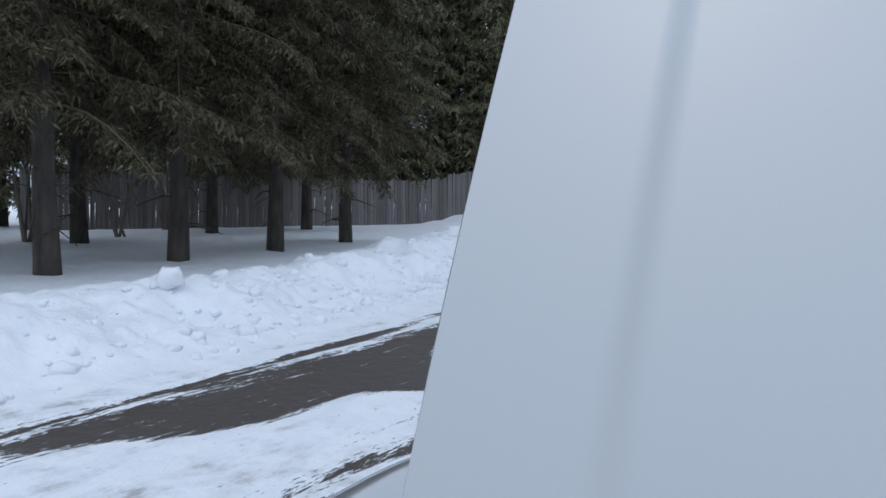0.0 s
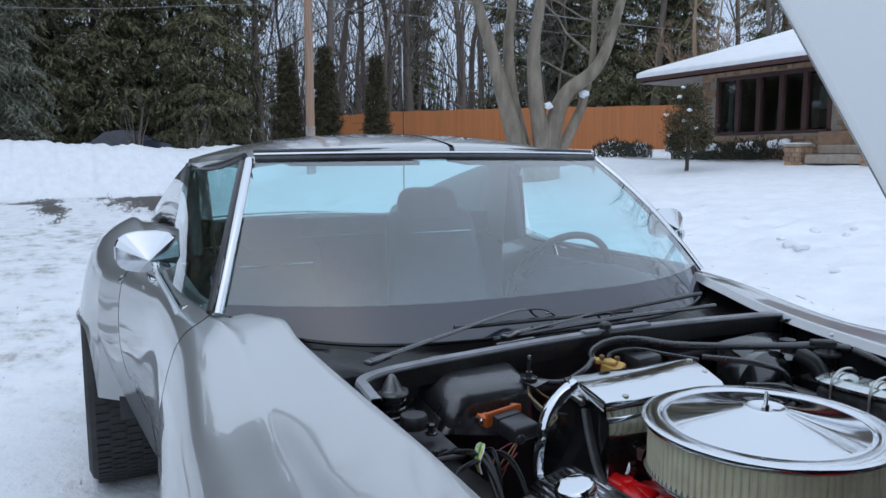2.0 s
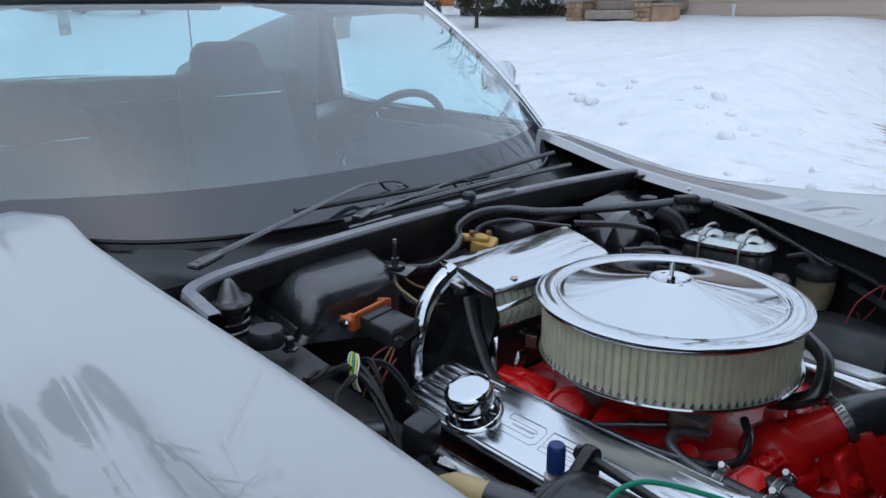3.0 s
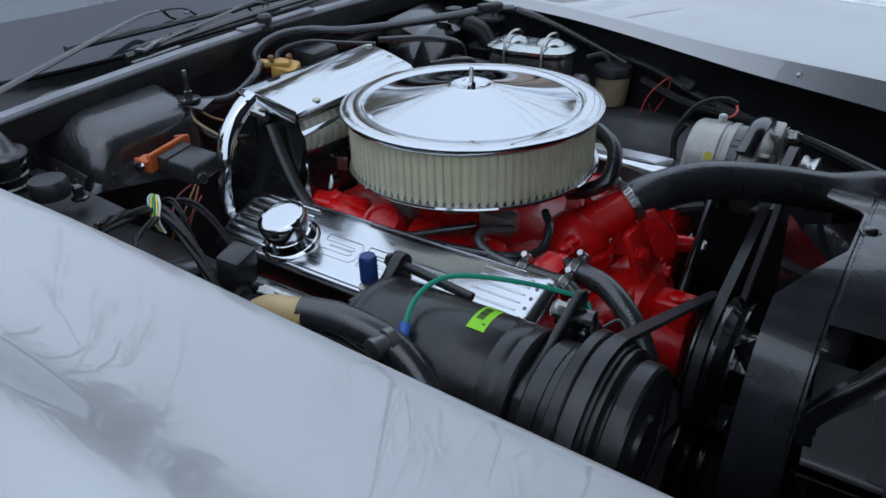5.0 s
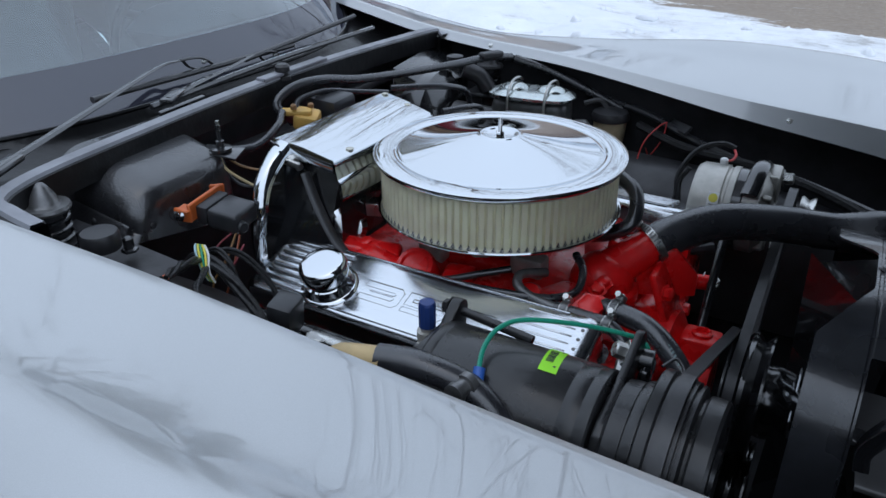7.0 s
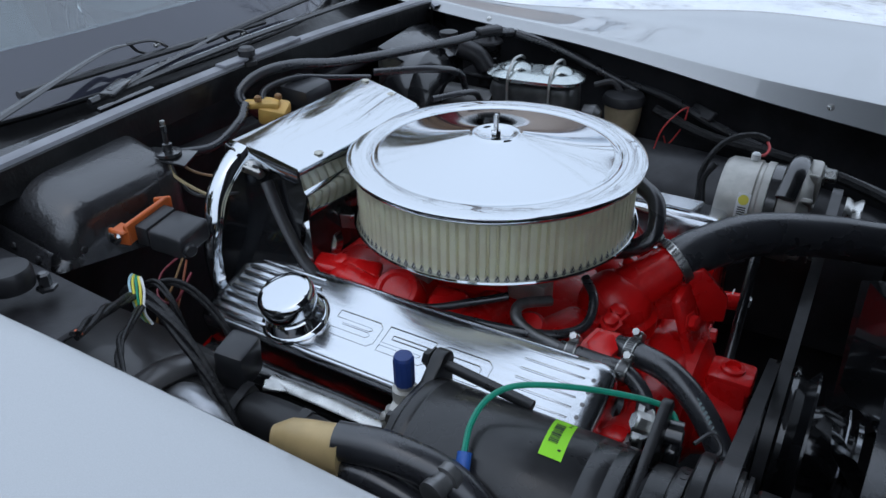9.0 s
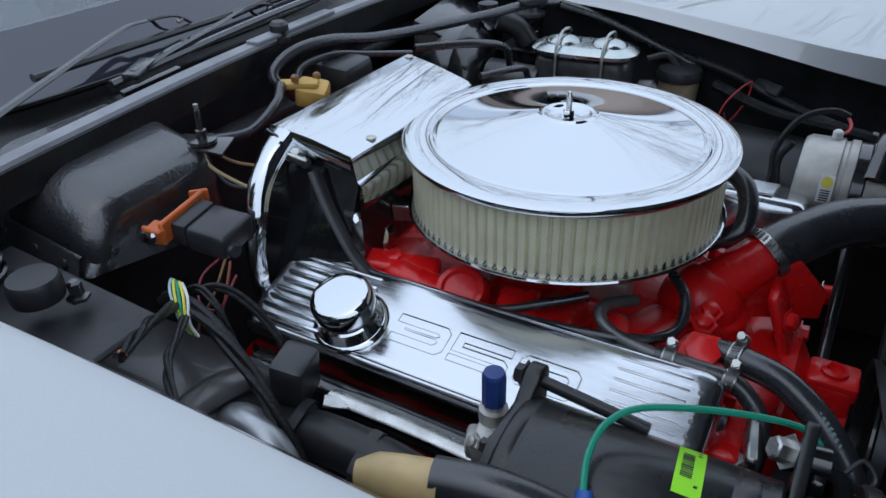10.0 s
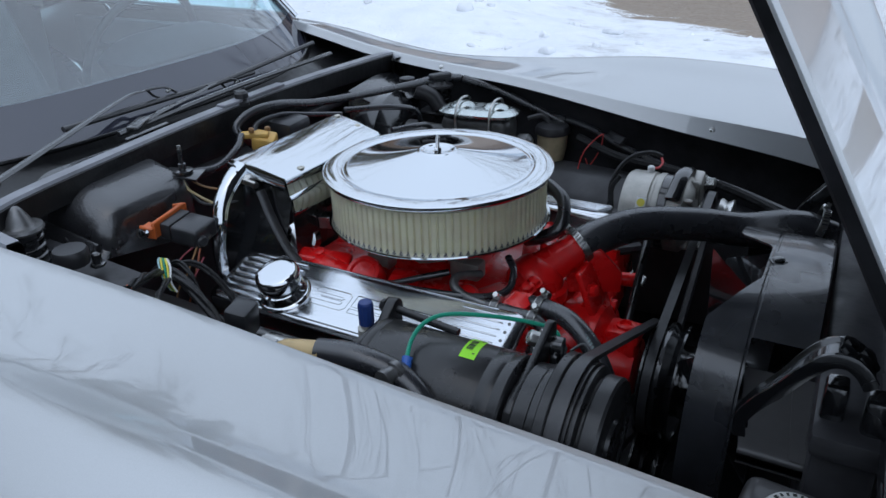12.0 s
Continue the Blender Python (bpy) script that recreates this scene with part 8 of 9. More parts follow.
    for p, r in (((1.20, 0.10, 1.98), 0.13), ((0.34, -0.14, 1.70), 0.12), ((-0.06, -0.22, 0.60), 0.15), ((0.02, -0.25, 0.42), 0.10), ((0.62, -0.02, 1.25), 0.08)):
        g = Geo()
        clod(g, rng2, p, r)
        part("snow_cap", g, snow_mat, maple, "snow lodged in a fork")
    put(maple, -13.96, 8.62, 63.8)
    # thin shrubs under the spruces and before the woods
    rw = random.Random(71)
    shrub = bare_tree("bare_shrub", 71, [(wander(rw, rw.uniform(2.0, 2.8), rw.uniform(0.4, 1.1), 4, rw.uniform(-0.15, 0.15), rw.uniform(-0.15, 0.15)), 0.03, 0.006) for _ in range(7)], twig_bark, "thin leafless shrub in the snow", 2, "shrub", 3, 0.2)
    put(shrub, -10.5, -17.0)
    for x, y in ((-8.0, -16.5), (-14.0, -19.5), (-4.5, -15.8), (-19, -21.5), (-31, -12.5), (-33, -10.5), (-29.5, -14.0), (-34, 1.5), (-33.5, 4.0), (-36, -7.8), (-33, 7.0), (-35.5, -9.2), (-2.5, -16.8), (-6.0, -19.0), (-30.5, -16.5), (-32, -14), (-31.5, -17.8)):
        again(shrub, x, y, rng.uniform(0, 360), rng.uniform(0.8, 1.4))


build_trees()

grey_board = Mat("weathered_boards", (0.17, 0.155, 0.145), 0.85).vary(4, 0.7, 1.25, 6, (6, 6, 0.4)).bump(30, 0.4, 0.004, 4, (6, 6, 0.5)).by_object(0.75, 1.2).m
dark_board = Mat("dark_boards", (0.055, 0.043, 0.035), 0.85).vary(4, 0.7, 1.25, 5, (6, 6, 0.4)).by_object(0.7, 1.3).m
orange_board = Mat("orange_stained_boards", (0.44, 0.155, 0.05), 0.7).vary(2, 0.85, 1.1, 5, (6, 6, 0.4)).by_object(0.94, 1.05).m


def board_fence(name, path, height, board, mat, label, jag=0.02, sink=0.0, lift=0.0):
    """A close-boarded fence along a line of points; each board is a part."""
    rng = random.Random(len(path) * 7)
    fence = thing(name, label, "fence")
    me = Geo().box(board * (0.995 if jag < 0.01 else 0.96), 0.022, 1.0, pose(0, 0, 0.5), 0.004, 1).mesh("board", mat, 40)
    post = Geo().box(0.1, 0.1, 1.0, pose(0, 0.06, 0.5), 0.006, 1).mesh("post", mat, 40)
    rail = Geo()
    for (x0, y0), (x1, y1) in zip(path, path[1:]):
        n = max(1, int(math.hypot(x1 - x0, y1 - y0) / board))
        a = math.degrees(math.atan2(y1 - y0, x1 - x0))
        for k in range(n):
            t = (k + 0.5) / n
            x, y = x0 + (x1 - x0) * t, y0 + (y1 - y0) * t
            z = ground_height(x, y) - sink + lift
            ob = new("board", me)
            ob.parent = fence
            ob.matrix_basis = pose(x, y, z, rng.uniform(-30, 30) * jag, rng.uniform(-35, 35) * jag, a) @ Matrix.Diagonal((1, 1, height + rng.uniform(-jag, jag), 1))
            if k % max(1, int(2.4 / board)) == 0:
                ob = new("post", post)
                ob.parent = fence
                ob.matrix_basis = pose(x, y, z, 0, 0, a) @ Matrix.Diagonal((1, 1, height - 0.06, 1))
    return fence


def build_poles():
    g = Geo().tube([(0, 0, -0.5), (0.02, 0, 4), (0, 0.02, 9), (0, 0, 11.5)], [0.165, 0.155, 0.14, 0.12], 14, 4)
    x, y = -26.16, 6.96
    pole = thing("utility_pole", "tall weathered wooden utility pole with overhead wires", "utility pole", at=pose(x, y, ground_height(x, y)))
    part("pole", g, Mat("pole_wood", (0.36, 0.23, 0.16), 0.85).vary(3, 0.75, 1.2, 6, (8, 8, 0.3)).bump(24, 0.5, 0.006, 4, (8, 8, 0.4)).m, pole)
    part("pole_guard", Geo().lathe([(0.172, 0.0), (0.172, 1.7), (0.168, 1.72)], 14), Mat("pale_guard", (0.45, 0.43, 0.40), 0.6).vary(6, 0.4, 1.2).m, pole)
    part("cross_arm", Geo().box(0.09, 2.0, 0.11, pose(0, 0, 9.2), 0.01, 1), bark, pole)
    wire = Mat("wire", (0.22, 0.22, 0.22), 0.5).m
    z0 = ground_height(x, y)
    for pts, r in (
        ([(-36.0, -36, 8.4), (-33.8, -20.4, 7.5), (-30.4, -2.2, 7.3), (x, y, 7.3), (-27.6, 21.5, 7.3), (-30, 34, 7.8)], 0.022),
        ([(-37.0, -36, 10.4), (-34.5, -21, 9.1), (-30.6, -2.2, 8.9), (x, y, 8.95), (-28.5, 21.5, 9.0), (-31, 34, 9.4)], 0.012),
        ([(-36.0, -36, 7.5), (-33.8, -20.4, 6.6), (-30.4, -2.2, 6.5), (x, y, 6.55), (-27.6, 21.5, 6.6), (-30, 34, 7.0)], 0.010),
    ):
        g = Geo().tube([(p - x, q - y, s - z0) for p, q, s in pts], r, 5, 10)
        part("wire", g, wire, pole)


build_poles()


def build_parked():
    """Roof and glass of a dark car that stands beyond the far bank."""
    x, y = -35.5, 1.2
    c = thing("parked_car", "dark blue parked car behind the snow bank", "car", at=pose(x, y, ground_height(x, y), 0, 0, 80))
    prof = [(-2.1, 0.7), (-1.9, 0.95), (-1.2, 1.0), (-0.7, 1.42), (0.0, 1.52), (0.7, 1.46), (1.3, 1.05), (2.0, 0.92), (2.2, 0.6)]
    rows = [[(px, yy * (0.85 if pz < 1.1 else 0.62), pz - 0.05 * yy * yy) for yy in lin(-1, 1, 7)] for px, pz in prof]
    rows = [[(px, -0.86, 0.3)] + r + [(px, 0.86, 0.3)] for (px, pz), r in zip(prof, rows)]
    part("car_body", Geo().grid(rows), Mat("dark_blue_paint", (0.015, 0.02, 0.035), 0.25, 0.0, 0.6).m, c)
    for s in (-1, 1):
        for px in (-1.3, 1.3):
            part("wheel", Geo().lathe([(0.2, -0.1), (0.31, -0.1), (0.31, 0.1), (0.2, 0.1)], 20, pose(px, s * 0.78, 0.31, 90)), tyre_rubber, c)


build_parked()

brick_mat = Mat("tan_brick", (0.40, 0.255, 0.165), 0.85).vary(5, 0.75, 1.2, 5).bump(60, 0.4, 0.003).by_object(0.62, 1.3).m
mortar = Mat("mortar", (0.36, 0.31, 0.26), 0.9).vary(10, 0.85, 1.1).bump(60, 0.4, 0.003).m
siding_mat = Mat("cream_siding", (0.62, 0.50, 0.42), 0.6).vary(2, 0.93, 1.05, 4).m
frame_mat = Mat("brown_frame_paint", (0.085, 0.042, 0.038), 0.5).vary(6, 0.8, 1.2).m
door_red = Mat("red_door_paint", (0.25, 0.018, 0.03), 0.4).vary(5, 0.9, 1.1).m
stone_cap = Mat("stone_cap", (0.34, 0.285, 0.235), 0.8).vary(8, 0.8, 1.15).m
dark_room = Mat("dim_room", (0.05, 0.05, 0.05), 0.9).vary(3, 0.6, 1.4).m
house_glass = glass_material("house_window_glass", (0.55, 0.6, 0.6), 0.07)
soffit = Mat("soffit_paint", (0.30, 0.26, 0.23), 0.7).vary(4, 0.9, 1.1).m


def build_house():
    Y, Z0 = 13.6, 1.12
    house = thing("house", "single storey brick and siding house with a snow covered hip roof", "house", at=pose(0, 0, 0))

    def wall(name, x0, x1, z0, z1, holes, mat, y=Y, t=0.22):
        """A wall with rectangular openings (x0, x1, z0, z1)."""
        g = Geo()
        xs = sorted({x0, x1, *[h[0] for h in holes], *[h[1] for h in holes]})
        zs = sorted({z0, z1, *[h[2] for h in holes], *[h[3] for h in holes]})
        for a, b in zip(xs, xs[1:]):
            for c, d in zip(zs, zs[1:]):
                mx, mz = (a + b) / 2, (c + d) / 2
                if not any(h[0] < mx < h[1] and h[2] < mz < h[3] for h in holes):
                    g.box(b - a, t, d - c, pose(mx, y + t / 2, mz))
        return part(name, g, mat, house)

    bay = (-13.22, -10.10, Z0 + 0.66, Z0 + 1.96)
    door_hole = (-8.98, -8.16, Z0 + 0.30, Z0 + 2.30)
    win2 = (-7.70, -6.27, Z0 + 0.90, Z0 + 2.05)
    top = Z0 + 2.30
    brick_wall = wall("brick_wall", -13.75, -8.98, Z0 - 0.3, top, [bay], mortar)
    side = part("side_wall", Geo().box(0.22, 9.0, 2.95, pose(-13.64, Y + 4.72, Z0 + 1.15)), mortar, house)
    siding = wall("siding_wall", -8.16, 6.0, Z0 - 0.3, top, [win2], siding_mat)
    wall("door_head", -8.98, -8.16, Z0 + 2.30, top, [], mortar)
    part("door_base", Geo().box(0.82, 0.22, 0.62, pose(-8.57, Y + 0.11, Z0 - 0.02)), mortar, house)
    # lapped siding boards
    lap = Geo().box(1.0, 0.02, 0.245, pose(0, 0, 0, -4), 0.003, 1).mesh("siding_board", siding_mat, 40)
    for k in range(11):
        z = Z0 - 0.10 + k * 0.235
        spans = [(-8.16, 6.0)]
        if win2[2] - 0.12 < z < win2[3] + 0.12:
            spans = [(-8.16, win2[0]), (win2[1], 6.0)]
        for a, b in spans:
            ob = new("siding_board", lap)
            ob.parent = siding
            ob.matrix_basis = pose((a + b) / 2, Y - 0.012, z) @ Matrix.Diagonal((b - a, 1, 1, 1))
    part("back_wall", Geo().box(20.4, 0.2, 2.95, pose(-4.2, Y + 9.1, Z0 + 1.15)), mortar, house)
    part("end_wall", Geo().box(0.2, 9.0, 2.95, pose(5.9, Y + 4.6, Z0 + 1.15)), siding_mat, house)
    part("room_floor", Geo().box(20.0, 8.8, 0.05, pose(-4.2, Y + 4.6, Z0 + 0.28)), dark_room, house)
    part("room_ceiling", Geo().box(20.0, 8.8, 0.05, pose(-4.2, Y + 4.6, top + 0.06)), dark_room, house)
    part("room_wall", Geo().box(20.0, 0.06, 2.4, pose(-4.2, Y + 4.2, Z0 + 1.4)), dark_room, house)

    def window(x0, x1, z0, z1, panes, y=Y):
        w = part("window", Geo().box(x1 - x0 + 0.12, 0.10, 0.07, pose((x0 + x1) / 2, y + 0.02, z0 - 0.03), 0.008, 1), frame_mat, house, "brown framed window")
        g = Geo()
        for a in (x0, x1):
            g.box(0.09, 0.12, z1 - z0 + 0.1, pose(a, y + 0.03, (z0 + z1) / 2), 0.008, 1)
        g.box(x1 - x0 + 0.09, 0.12, 0.09, pose((x0 + x1) / 2, y + 0.03, z1), 0.008, 1)
        part("window_frame", g, frame_mat, w)
        for k in range(panes):
            a, b = x0 + (x1 - x0) * k / panes, x0 + (x1 - x0) * (k + 1) / panes
            if k:
                part("mullion", Geo().box(0.13, 0.11, z1 - z0, pose(a, y + 0.035, (z0 + z1) / 2), 0.008, 1), frame_mat, w)
            p = part("pane", Geo().box(b - a - 0.1, 0.006, z1 - z0 - 0.08, pose((a + b) / 2, y + 0.07, (z0 + z1) / 2)), house_glass, w)
            p.visible_shadow = False

    window(*bay, 5)
    window(*win2, 2)
    # pale curtains just inside
    for x, w, z0, z1 in ((-13.05, 0.16, bay[2], bay[3]), (-11.65, 0.12, bay[2], bay[2] + 0.5), (-10.4, 0.35, bay[2] + 0.45, bay[2] + 0.95)):
        rows = [[(x + w * (u - 0.5), Y + 0.28 + 0.02 * math.sin(u * 19), z) for u in lin(0, 1, 14)] for z in (z0, z1)]
        part("curtain", Geo().grid(rows), Mat("pale_curtain", (0.45, 0.48, 0.48), 0.9).m, house)
    # red front door with leaded glass
    g = Geo().box(0.78, 0.05, 1.98, pose(-8.57, Y + 0.09, Z0 + 1.33), 0.006, 1)
    for dx in (-0.2, 0.2):
        g.box(0.28, 0.02, 0.62, pose(-8.57 + dx, Y + 0.062, Z0 + 0.75), 0.008, 1)
    d = part("front_door", g, door_red, house, "dark red front door with leaded glass")
    part("door_glass", Geo().box(0.5, 0.02, 0.85, pose(-8.54, Y + 0.06, Z0 + 1.80)), house_glass, d)
    g = Geo()
    for dx in (-0.25, -0.12, 0.0, 0.12, 0.25):
        g.box(0.02, 0.024, 0.85, pose(-8.54 + dx, Y + 0.055, Z0 + 1.80))
    for dz in (-0.42, -0.2, 0.0, 0.2, 0.42):
        g.box(0.5, 0.024, 0.02, pose(-8.54, Y + 0.055, Z0 + 1.80 + dz))
    part("glass_lead", g, frame_mat, d)
    part("door_knob", Geo().ball(0.04, pose(-8.90, Y + 0.02, Z0 + 1.28)), steel, d)
    g = Geo()
    for a in (-8.98, -8.16):
        g.box(0.10, 0.16, 2.10, pose(a, Y + 0.04, Z0 + 1.33), 0.008, 1)
    g.box(0.92, 0.16, 0.10, pose(-8.57, Y + 0.04, Z0 + 2.30), 0.008, 1)
    part("door_frame", g, frame_mat, d)
    # porch: slab, steps and two low brick piers with stone caps
    part("step", Geo().box(1.5, 1.1, 0.18, pose(-8.75, Y - 0.55, Z0 + 0.21), 0.02, 1), stone_cap, house)
    part("step", Geo().box(1.5, 0.4, 0.18, pose(-8.75, Y - 1.28, Z0 + 0.03), 0.02, 1), stone_cap, house)
    pier_brick = Geo().box(0.170, 0.03, 0.080, None, 0.005, 1).mesh("brick", brick_mat, 40)
    pier_half = Geo().box(0.130, 0.03, 0.080, None, 0.005, 1).mesh("brick", brick_mat, 40)
    pier_mesh = Geo().box(0.36, 0.36, 0.66, None, 0.01, 1).mesh("pier", mortar, 40)
    for px, py in ((-9.78, Y - 1.3), (-8.12, Y - 1.3), (-7.72, Y - 1.3)):
        if px == -7.72:
            part("planter_wall", Geo().box(0.45, 0.3, 0.5, pose(px, py, Z0 - 0.06), 0.01, 1), brick_mat, house)
            part("pier_cap", Geo().box(0.5, 0.36, 0.05, pose(px, py, Z0 + 0.21), 0.015, 1), stone_cap, house)
            continue
        p = new("pier", pier_mesh)
        p.parent = house
        p.matrix_basis = pose(px, py, Z0 - 0.06)
        part("pier_cap", Geo().box(0.44, 0.44, 0.06, pose(0, 0, 0.36), 0.015, 1), stone_cap, p)
        part("snow_cap", Geo().box(0.36, 0.36, 0.03, pose(0, 0, 0.40), 0.024, 2), snow_mat, p)
        for k in range(7):                                         # courses on the four faces
            for turn in range(4):
                for h in ((-0.09, 0.09) if k % 2 else (-0.14, 0.0, 0.14)):
                    b = new("brick", pier_brick if k % 2 else pier_half)
                    b.parent = p
                    b.matrix_basis = pose(0, 0, 0, 0, 0, 90 * turn) @ pose(h, -0.180, -0.285 + 0.093 * k)
    part("planter", Geo().box(1.3, 0.3, 0.35, pose(-9.4, Y - 0.25, Z0 + 0.42), 0.01, 1), brick_mat, house)
    # roof: fascia, soffit, hipped deck and its snow
    x0, x1, y0, y1 = -14.95, 6.6, Y - 1.1, Y + 10.0
    ez, rz = Z0 + 1.99, Z0 + 3.95
    ridge = ((x0 + 5.5, (y0 + y1) / 2), (x1 - 5.5, (y0 + y1) / 2))
    g = Geo().grid([[(x0, y0, ez - 0.02), (x1, y0, ez - 0.02)], [(x0 + 1.2, Y, top - 0.02), (x1, Y, top - 0.02)]])
    g.grid([[(x0, y1, ez - 0.02), (x0, y0, ez - 0.02)], [(x0 + 1.2, y1, top - 0.02), (x0 + 1.2, Y, top - 0.02)]])
    part("soffit", g, soffit, house)
    g = Geo().box(x1 - x0, 0.04, 0.12, pose((x0 + x1) / 2, y0, ez + 0.08)).box(0.04, y1 - y0, 0.12, pose(x0, (y0 + y1) / 2, ez + 0.08))
    part("fascia", g, frame_mat, house)
    def hip(dz, grow, mat, name):
        c = [(x0 - grow, y0 - grow, ez + dz), (x1 + grow, y0 - grow, ez + dz), (x1 + grow, y1 + grow, ez + dz), (x0 - grow, y1 + grow, ez + dz), (*ridge[0], rz + dz), (*ridge[1], rz + dz)]
        return part(name, Geo().add(c, [(0, 1, 5, 4), (1, 2, 5), (2, 3, 4, 5), (3, 0, 4)]), mat, house)
    roof = hip(0.12, 0.02, frame_mat, "roof")
    rng = random.Random(2)
    g = Geo()
    rows = []
    n = 60
    for v in (-0.02, 0.0, 0.006, 0.03, 0.25, 0.6, 1.0):
        row = []
        for k in range(n + 1):
            u = k / n
            fx = x0 + (x1 - x0) * u
            rx = ridge[0][0] + (ridge[1][0] - ridge[0][0]) * u
            a = max(0, v)
            p = Vector((fx + (rx - fx) * a, y0 - 0.03 + (ridge[0][1] - y0) * a, ez + 0.12 + (rz - ez) * a))
            thick = 0.13 * min(1, (v + 0.02) / 0.03) * (0.8 + 0.4 * float(field(fx * 1.0, a * 9, 0.8)))
            row.append(p + Vector((0, 0, thick)))
        rows.append(row)
    g.grid(rows)
    rows = []
    for v in (-0.02, 0.0, 0.006, 0.03, 0.25, 0.6, 1.0):
        row = []
        for k in range(31):
            u = k / 30
            fy = y1 + (y0 - y1) * u
            a = max(0, v)
            p = Vector((x0 - 0.03 + (ridge[0][0] - x0) * a, fy + (ridge[0][1] - fy) * a, ez + 0.12 + (rz - ez) * a))
            row.append(p + Vector((0, 0, 0.13 * min(1, (v + 0.02) / 0.03))))
        rows.append(row)
    g.grid(rows)
    part("roof_snow", g, snow_mat, roof, "thick snow on the roof", 60)
    part("porch_lamp", Geo().lathe([(0.05, -0.12), (0.07, 0.0), (0.03, 0.12)], 10, pose(-9.3, Y - 0.08, Z0 + 1.9)), frame_mat, house)
    # wreath on the siding
    g, rw = Geo(), random.Random(9)
    for k in range(260):
        a = rw.uniform(0, 6.283)
        c = Vector((-5.55 + 0.30 * math.cos(a), Y - 0.06, Z0 + 1.95 + 0.36 * math.sin(a)))
        t = c + Vector((rw.uniform(-0.14, 0.14), rw.uniform(-0.08, 0.02), rw.uniform(-0.14, 0.14)))
        g.add([c, c + Vector((0.02, 0, 0.02)), t], [(0, 1, 2)])
    solo("wreath", g, Mat("faded_wreath", (0.30, 0.27, 0.20), 0.8).by_island(0.5, 1.5).m, "faded oval wreath hung on the siding", "wreath", angle=180)
    part("vent_stub", Geo().lathe([(0.03, 0), (0.03, 0.28), (0.04, 0.29), (0.04, 0.33)], 10, pose(-6.85, Y - 0.35, Z0 - 0.12)), white_label, house)
    # bricks proud of the mortar on the front wall
    bm = Geo().box(0.285, 0.03, 0.088, None, 0.005, 1).mesh("brick", brick_mat, 40)
    rngb = random.Random(6)
    row, z = 0, Z0 + 0.0
    while z < top - 0.05:
        x = -13.73 - rngb.uniform(0.0, 0.2)
        while x < -9.12:
            w = rngb.choice((0.55, 0.8, 1.0, 1.0, 1.3))
            a, b = max(x, -13.74), min(x + 0.29 * w, -9.03)
            if b - a > 0.06 and not (b > bay[0] - 0.06 and a < bay[1] + 0.06 and bay[2] - 0.10 < z < bay[3] + 0.06):
                ob = new("brick", bm)
                ob.parent = brick_wall
                ob.matrix_basis = pose((a + b) / 2, Y - 0.006 - rngb.uniform(0, 0.014), z) @ Matrix.Diagonal(((b - a) / 0.295, 1, 1, 1))
            x += 0.30 * w
        z += 0.099
        row += 1


build_house()


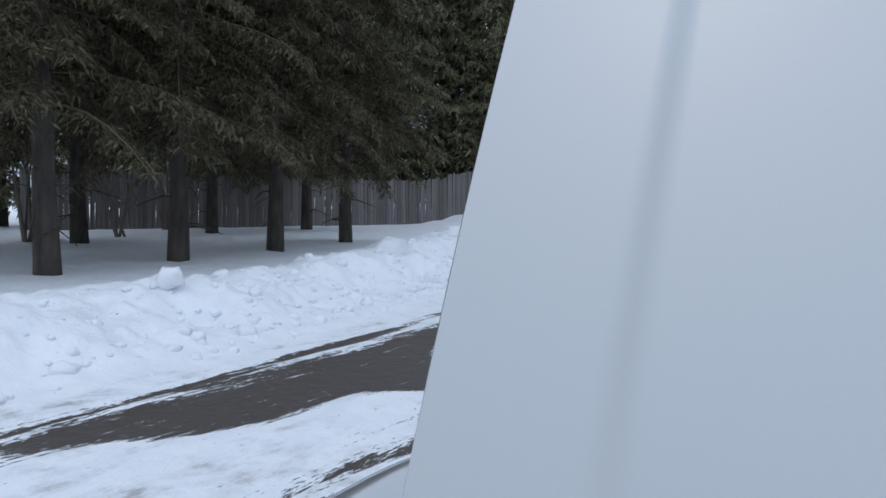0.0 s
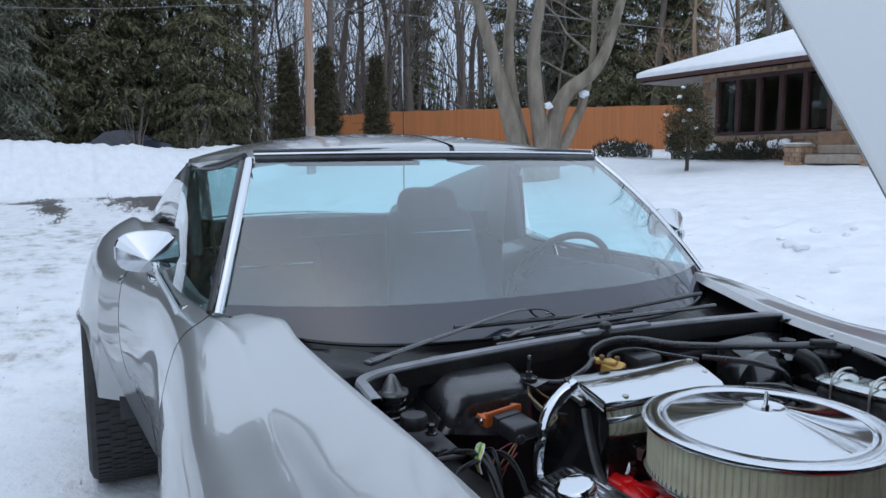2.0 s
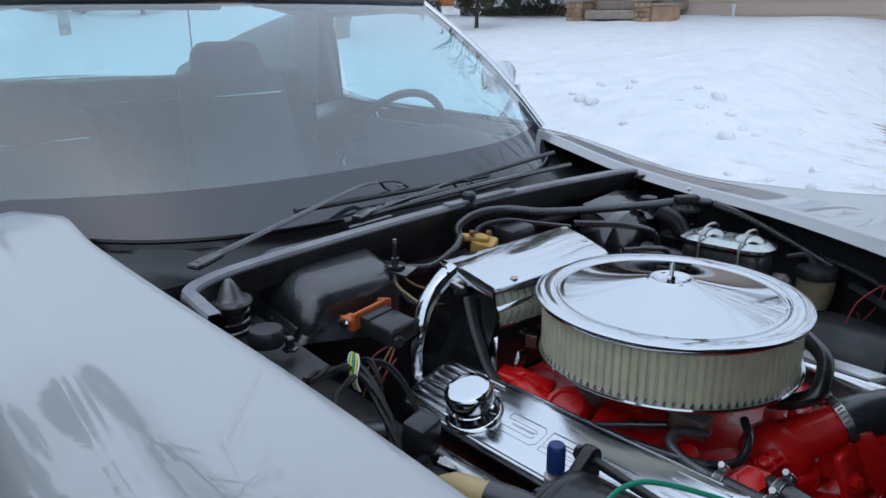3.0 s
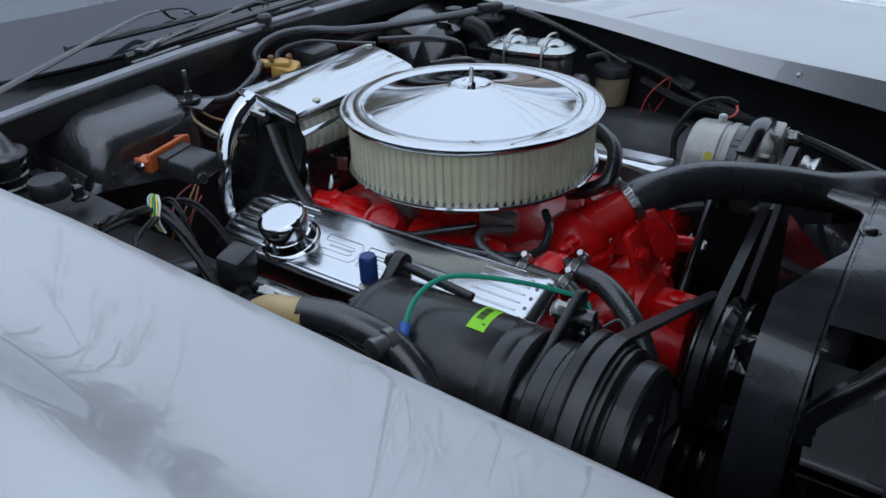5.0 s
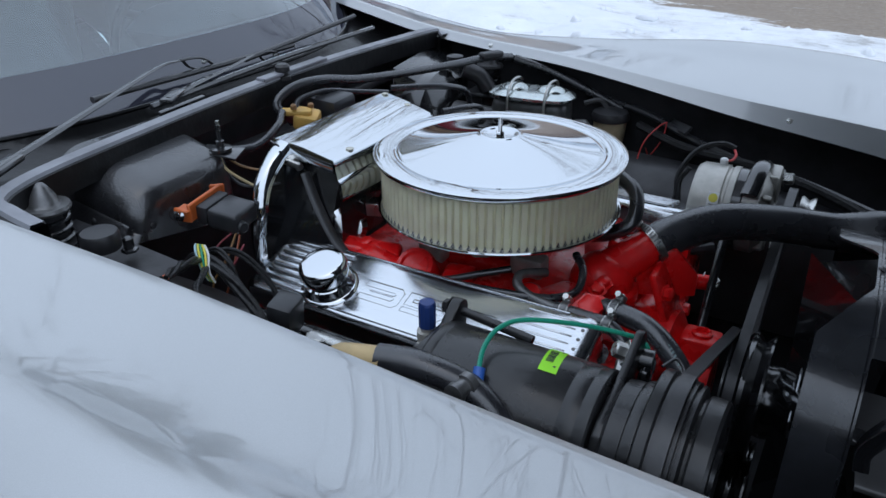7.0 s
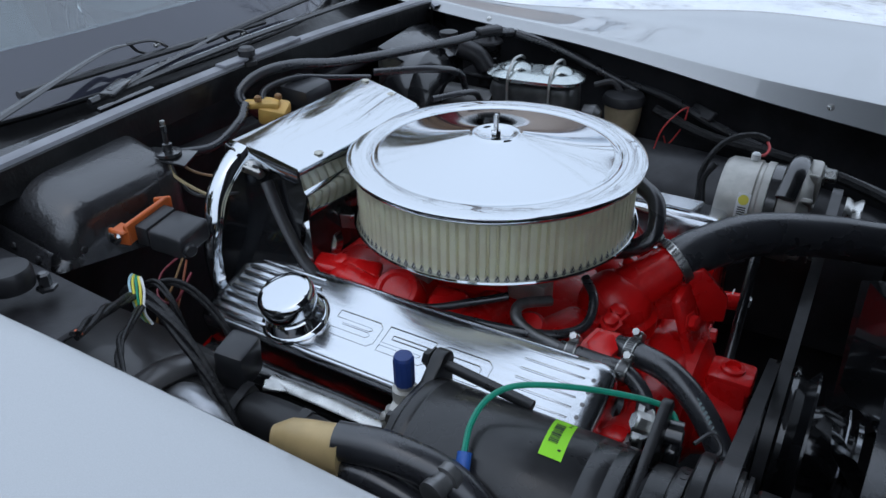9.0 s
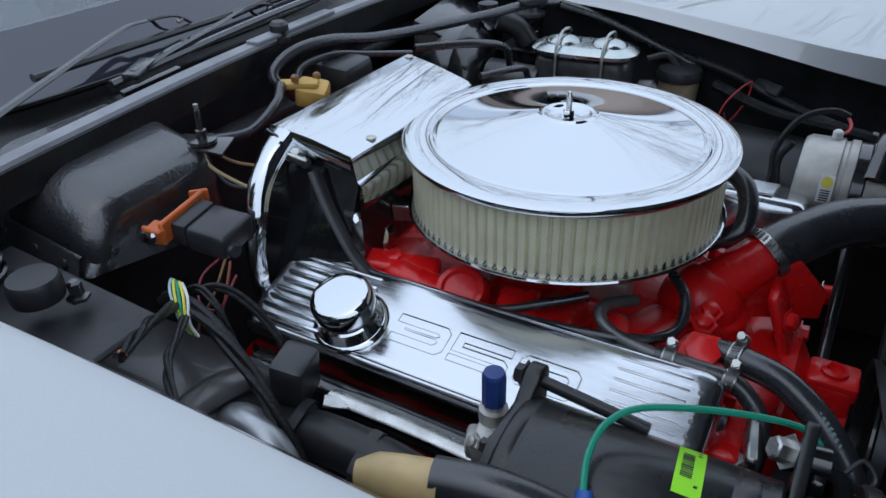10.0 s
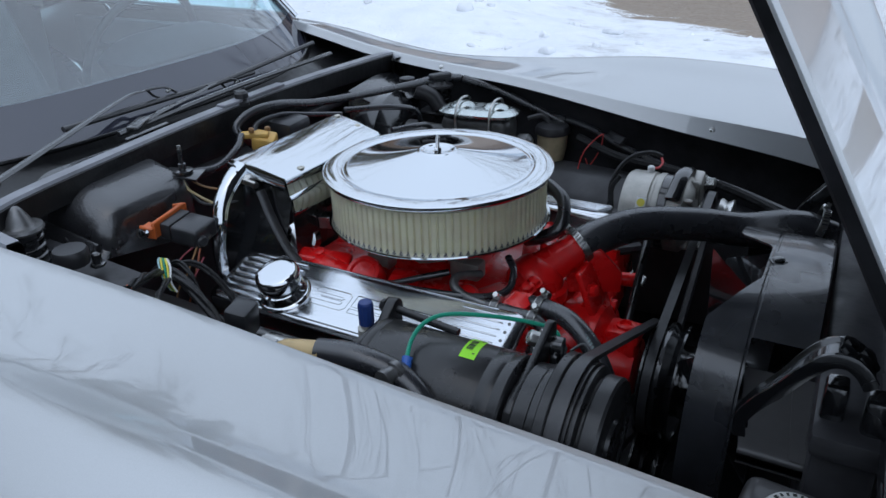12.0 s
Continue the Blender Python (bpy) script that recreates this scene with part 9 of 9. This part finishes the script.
def build_lawn_things():
    shrub = thing("evergreen_shrub", "clipped evergreen shrub on a bare stem with bits of snow", "shrub")
    part("trunk", Geo().tube([(0, 0, -0.1), (0.02, 0, 0.6), (0, 0.02, 1.5)], [0.05, 0.04, 0.02], 8, 4), bark, shrub)
    rng, g, s = random.Random(14), Geo(), Geo()
    for c, r in (((0, 0, 1.38), 0.52), ((-0.32, 0, 1.05), 0.44), ((0.34, -0.1, 1.08), 0.48), ((0.0, 0.1, 0.85), 0.48), ((0.1, 0, 1.75), 0.34), ((0.42, 0, 0.80), 0.30), ((-0.42, 0, 0.70), 0.24)):
        for k in range(900):
            d = Vector((rng.gauss(0, 1), rng.gauss(0, 1), rng.gauss(0, 1))).normalized()
            p = Vector(c) + d * r * rng.uniform(0.3, 1.05)
            q = p + (d + Vector((rng.uniform(-1, 1), rng.uniform(-1, 1), rng.uniform(-1, 1)))).normalized() * rng.uniform(0.05, 0.11)
            o = d.orthogonal().normalized() * 0.018
            g.add([p - o, p + o, q], [(0, 1, 2)])
        s = Geo()
        clod(s, rng, Vector(c) + Vector((rng.uniform(-0.2, 0.1), -r * 0.6, r * 0.75)), 0.055)
        part("snow_cap", s, snow_mat, shrub)
    part("crown", g, needle, shrub, angle=180)
    put(shrub, -11.19, 10.68, 0, 0.86)
    low = thing("foundation_shrub", "low dark shrub topped with snow along the house wall", "shrub", "shrubs along the house")
    g, s = Geo(), Geo()
    for k in range(900):
        a, r = rng.uniform(0, 6.28), rng.uniform(0, 1) ** 0.5
        p = Vector((0.55 * r * math.cos(a), 0.35 * r * math.sin(a), rng.uniform(0.0, 0.42) * (1.1 - 0.5 * r)))
        q = p + Vector((rng.uniform(-0.06, 0.06), rng.uniform(-0.06, 0.06), rng.uniform(0.02, 0.10)))
        g.add([p - Vector((0.014, 0, 0)), p + Vector((0.014, 0.01, 0)), q], [(0, 1, 2)])
    for k in range(5):
        s = Geo()
        clod(s, rng, (rng.uniform(-0.4, 0.4), rng.uniform(-0.3, 0.0), rng.uniform(0.22, 0.36)), rng.uniform(0.05, 0.11))
        part("snow_cap", s, snow_mat, low, angle=180)
    part("foliage", g, Mat("shrub_leaf", (0.03, 0.035, 0.022), 0.8).by_island(0.5, 1.6).m, low, angle=180)
    put(low, -13.4, 12.9)
    for k, x in enumerate((-12.6, -11.8, -11.1, -14.8, -15.8, -16.8)):
        c = again(low, x, 12.85 if k < 3 else 13.3, 40 * k, 1.0 + 0.12 * (k % 3))


build_lawn_things()

# fences last: many boards
board_fence("board_fence", [(-10.5, -21.5), (-20.0, -19.2), (-29.75, -15.7)], 1.85, 0.145, grey_board, "weathered grey board fence across the snowy yard", 0.03, 0.05)
board_fence("privacy_fence", [(-37.2, 10.6), (-30.5, 16.2), (-23.0, 22.5)], 1.85, 0.19, orange_board, "orange stained privacy fence behind the lawn", 0.006, 0.0)
board_fence("low_fence", [(-42.0, -6.0), (-41.0, 3.0), (-38.5, 9.6)], 1.1, 0.22, dark_board, "low dark board fence at the edge of the woods", 0.03, 0.0)
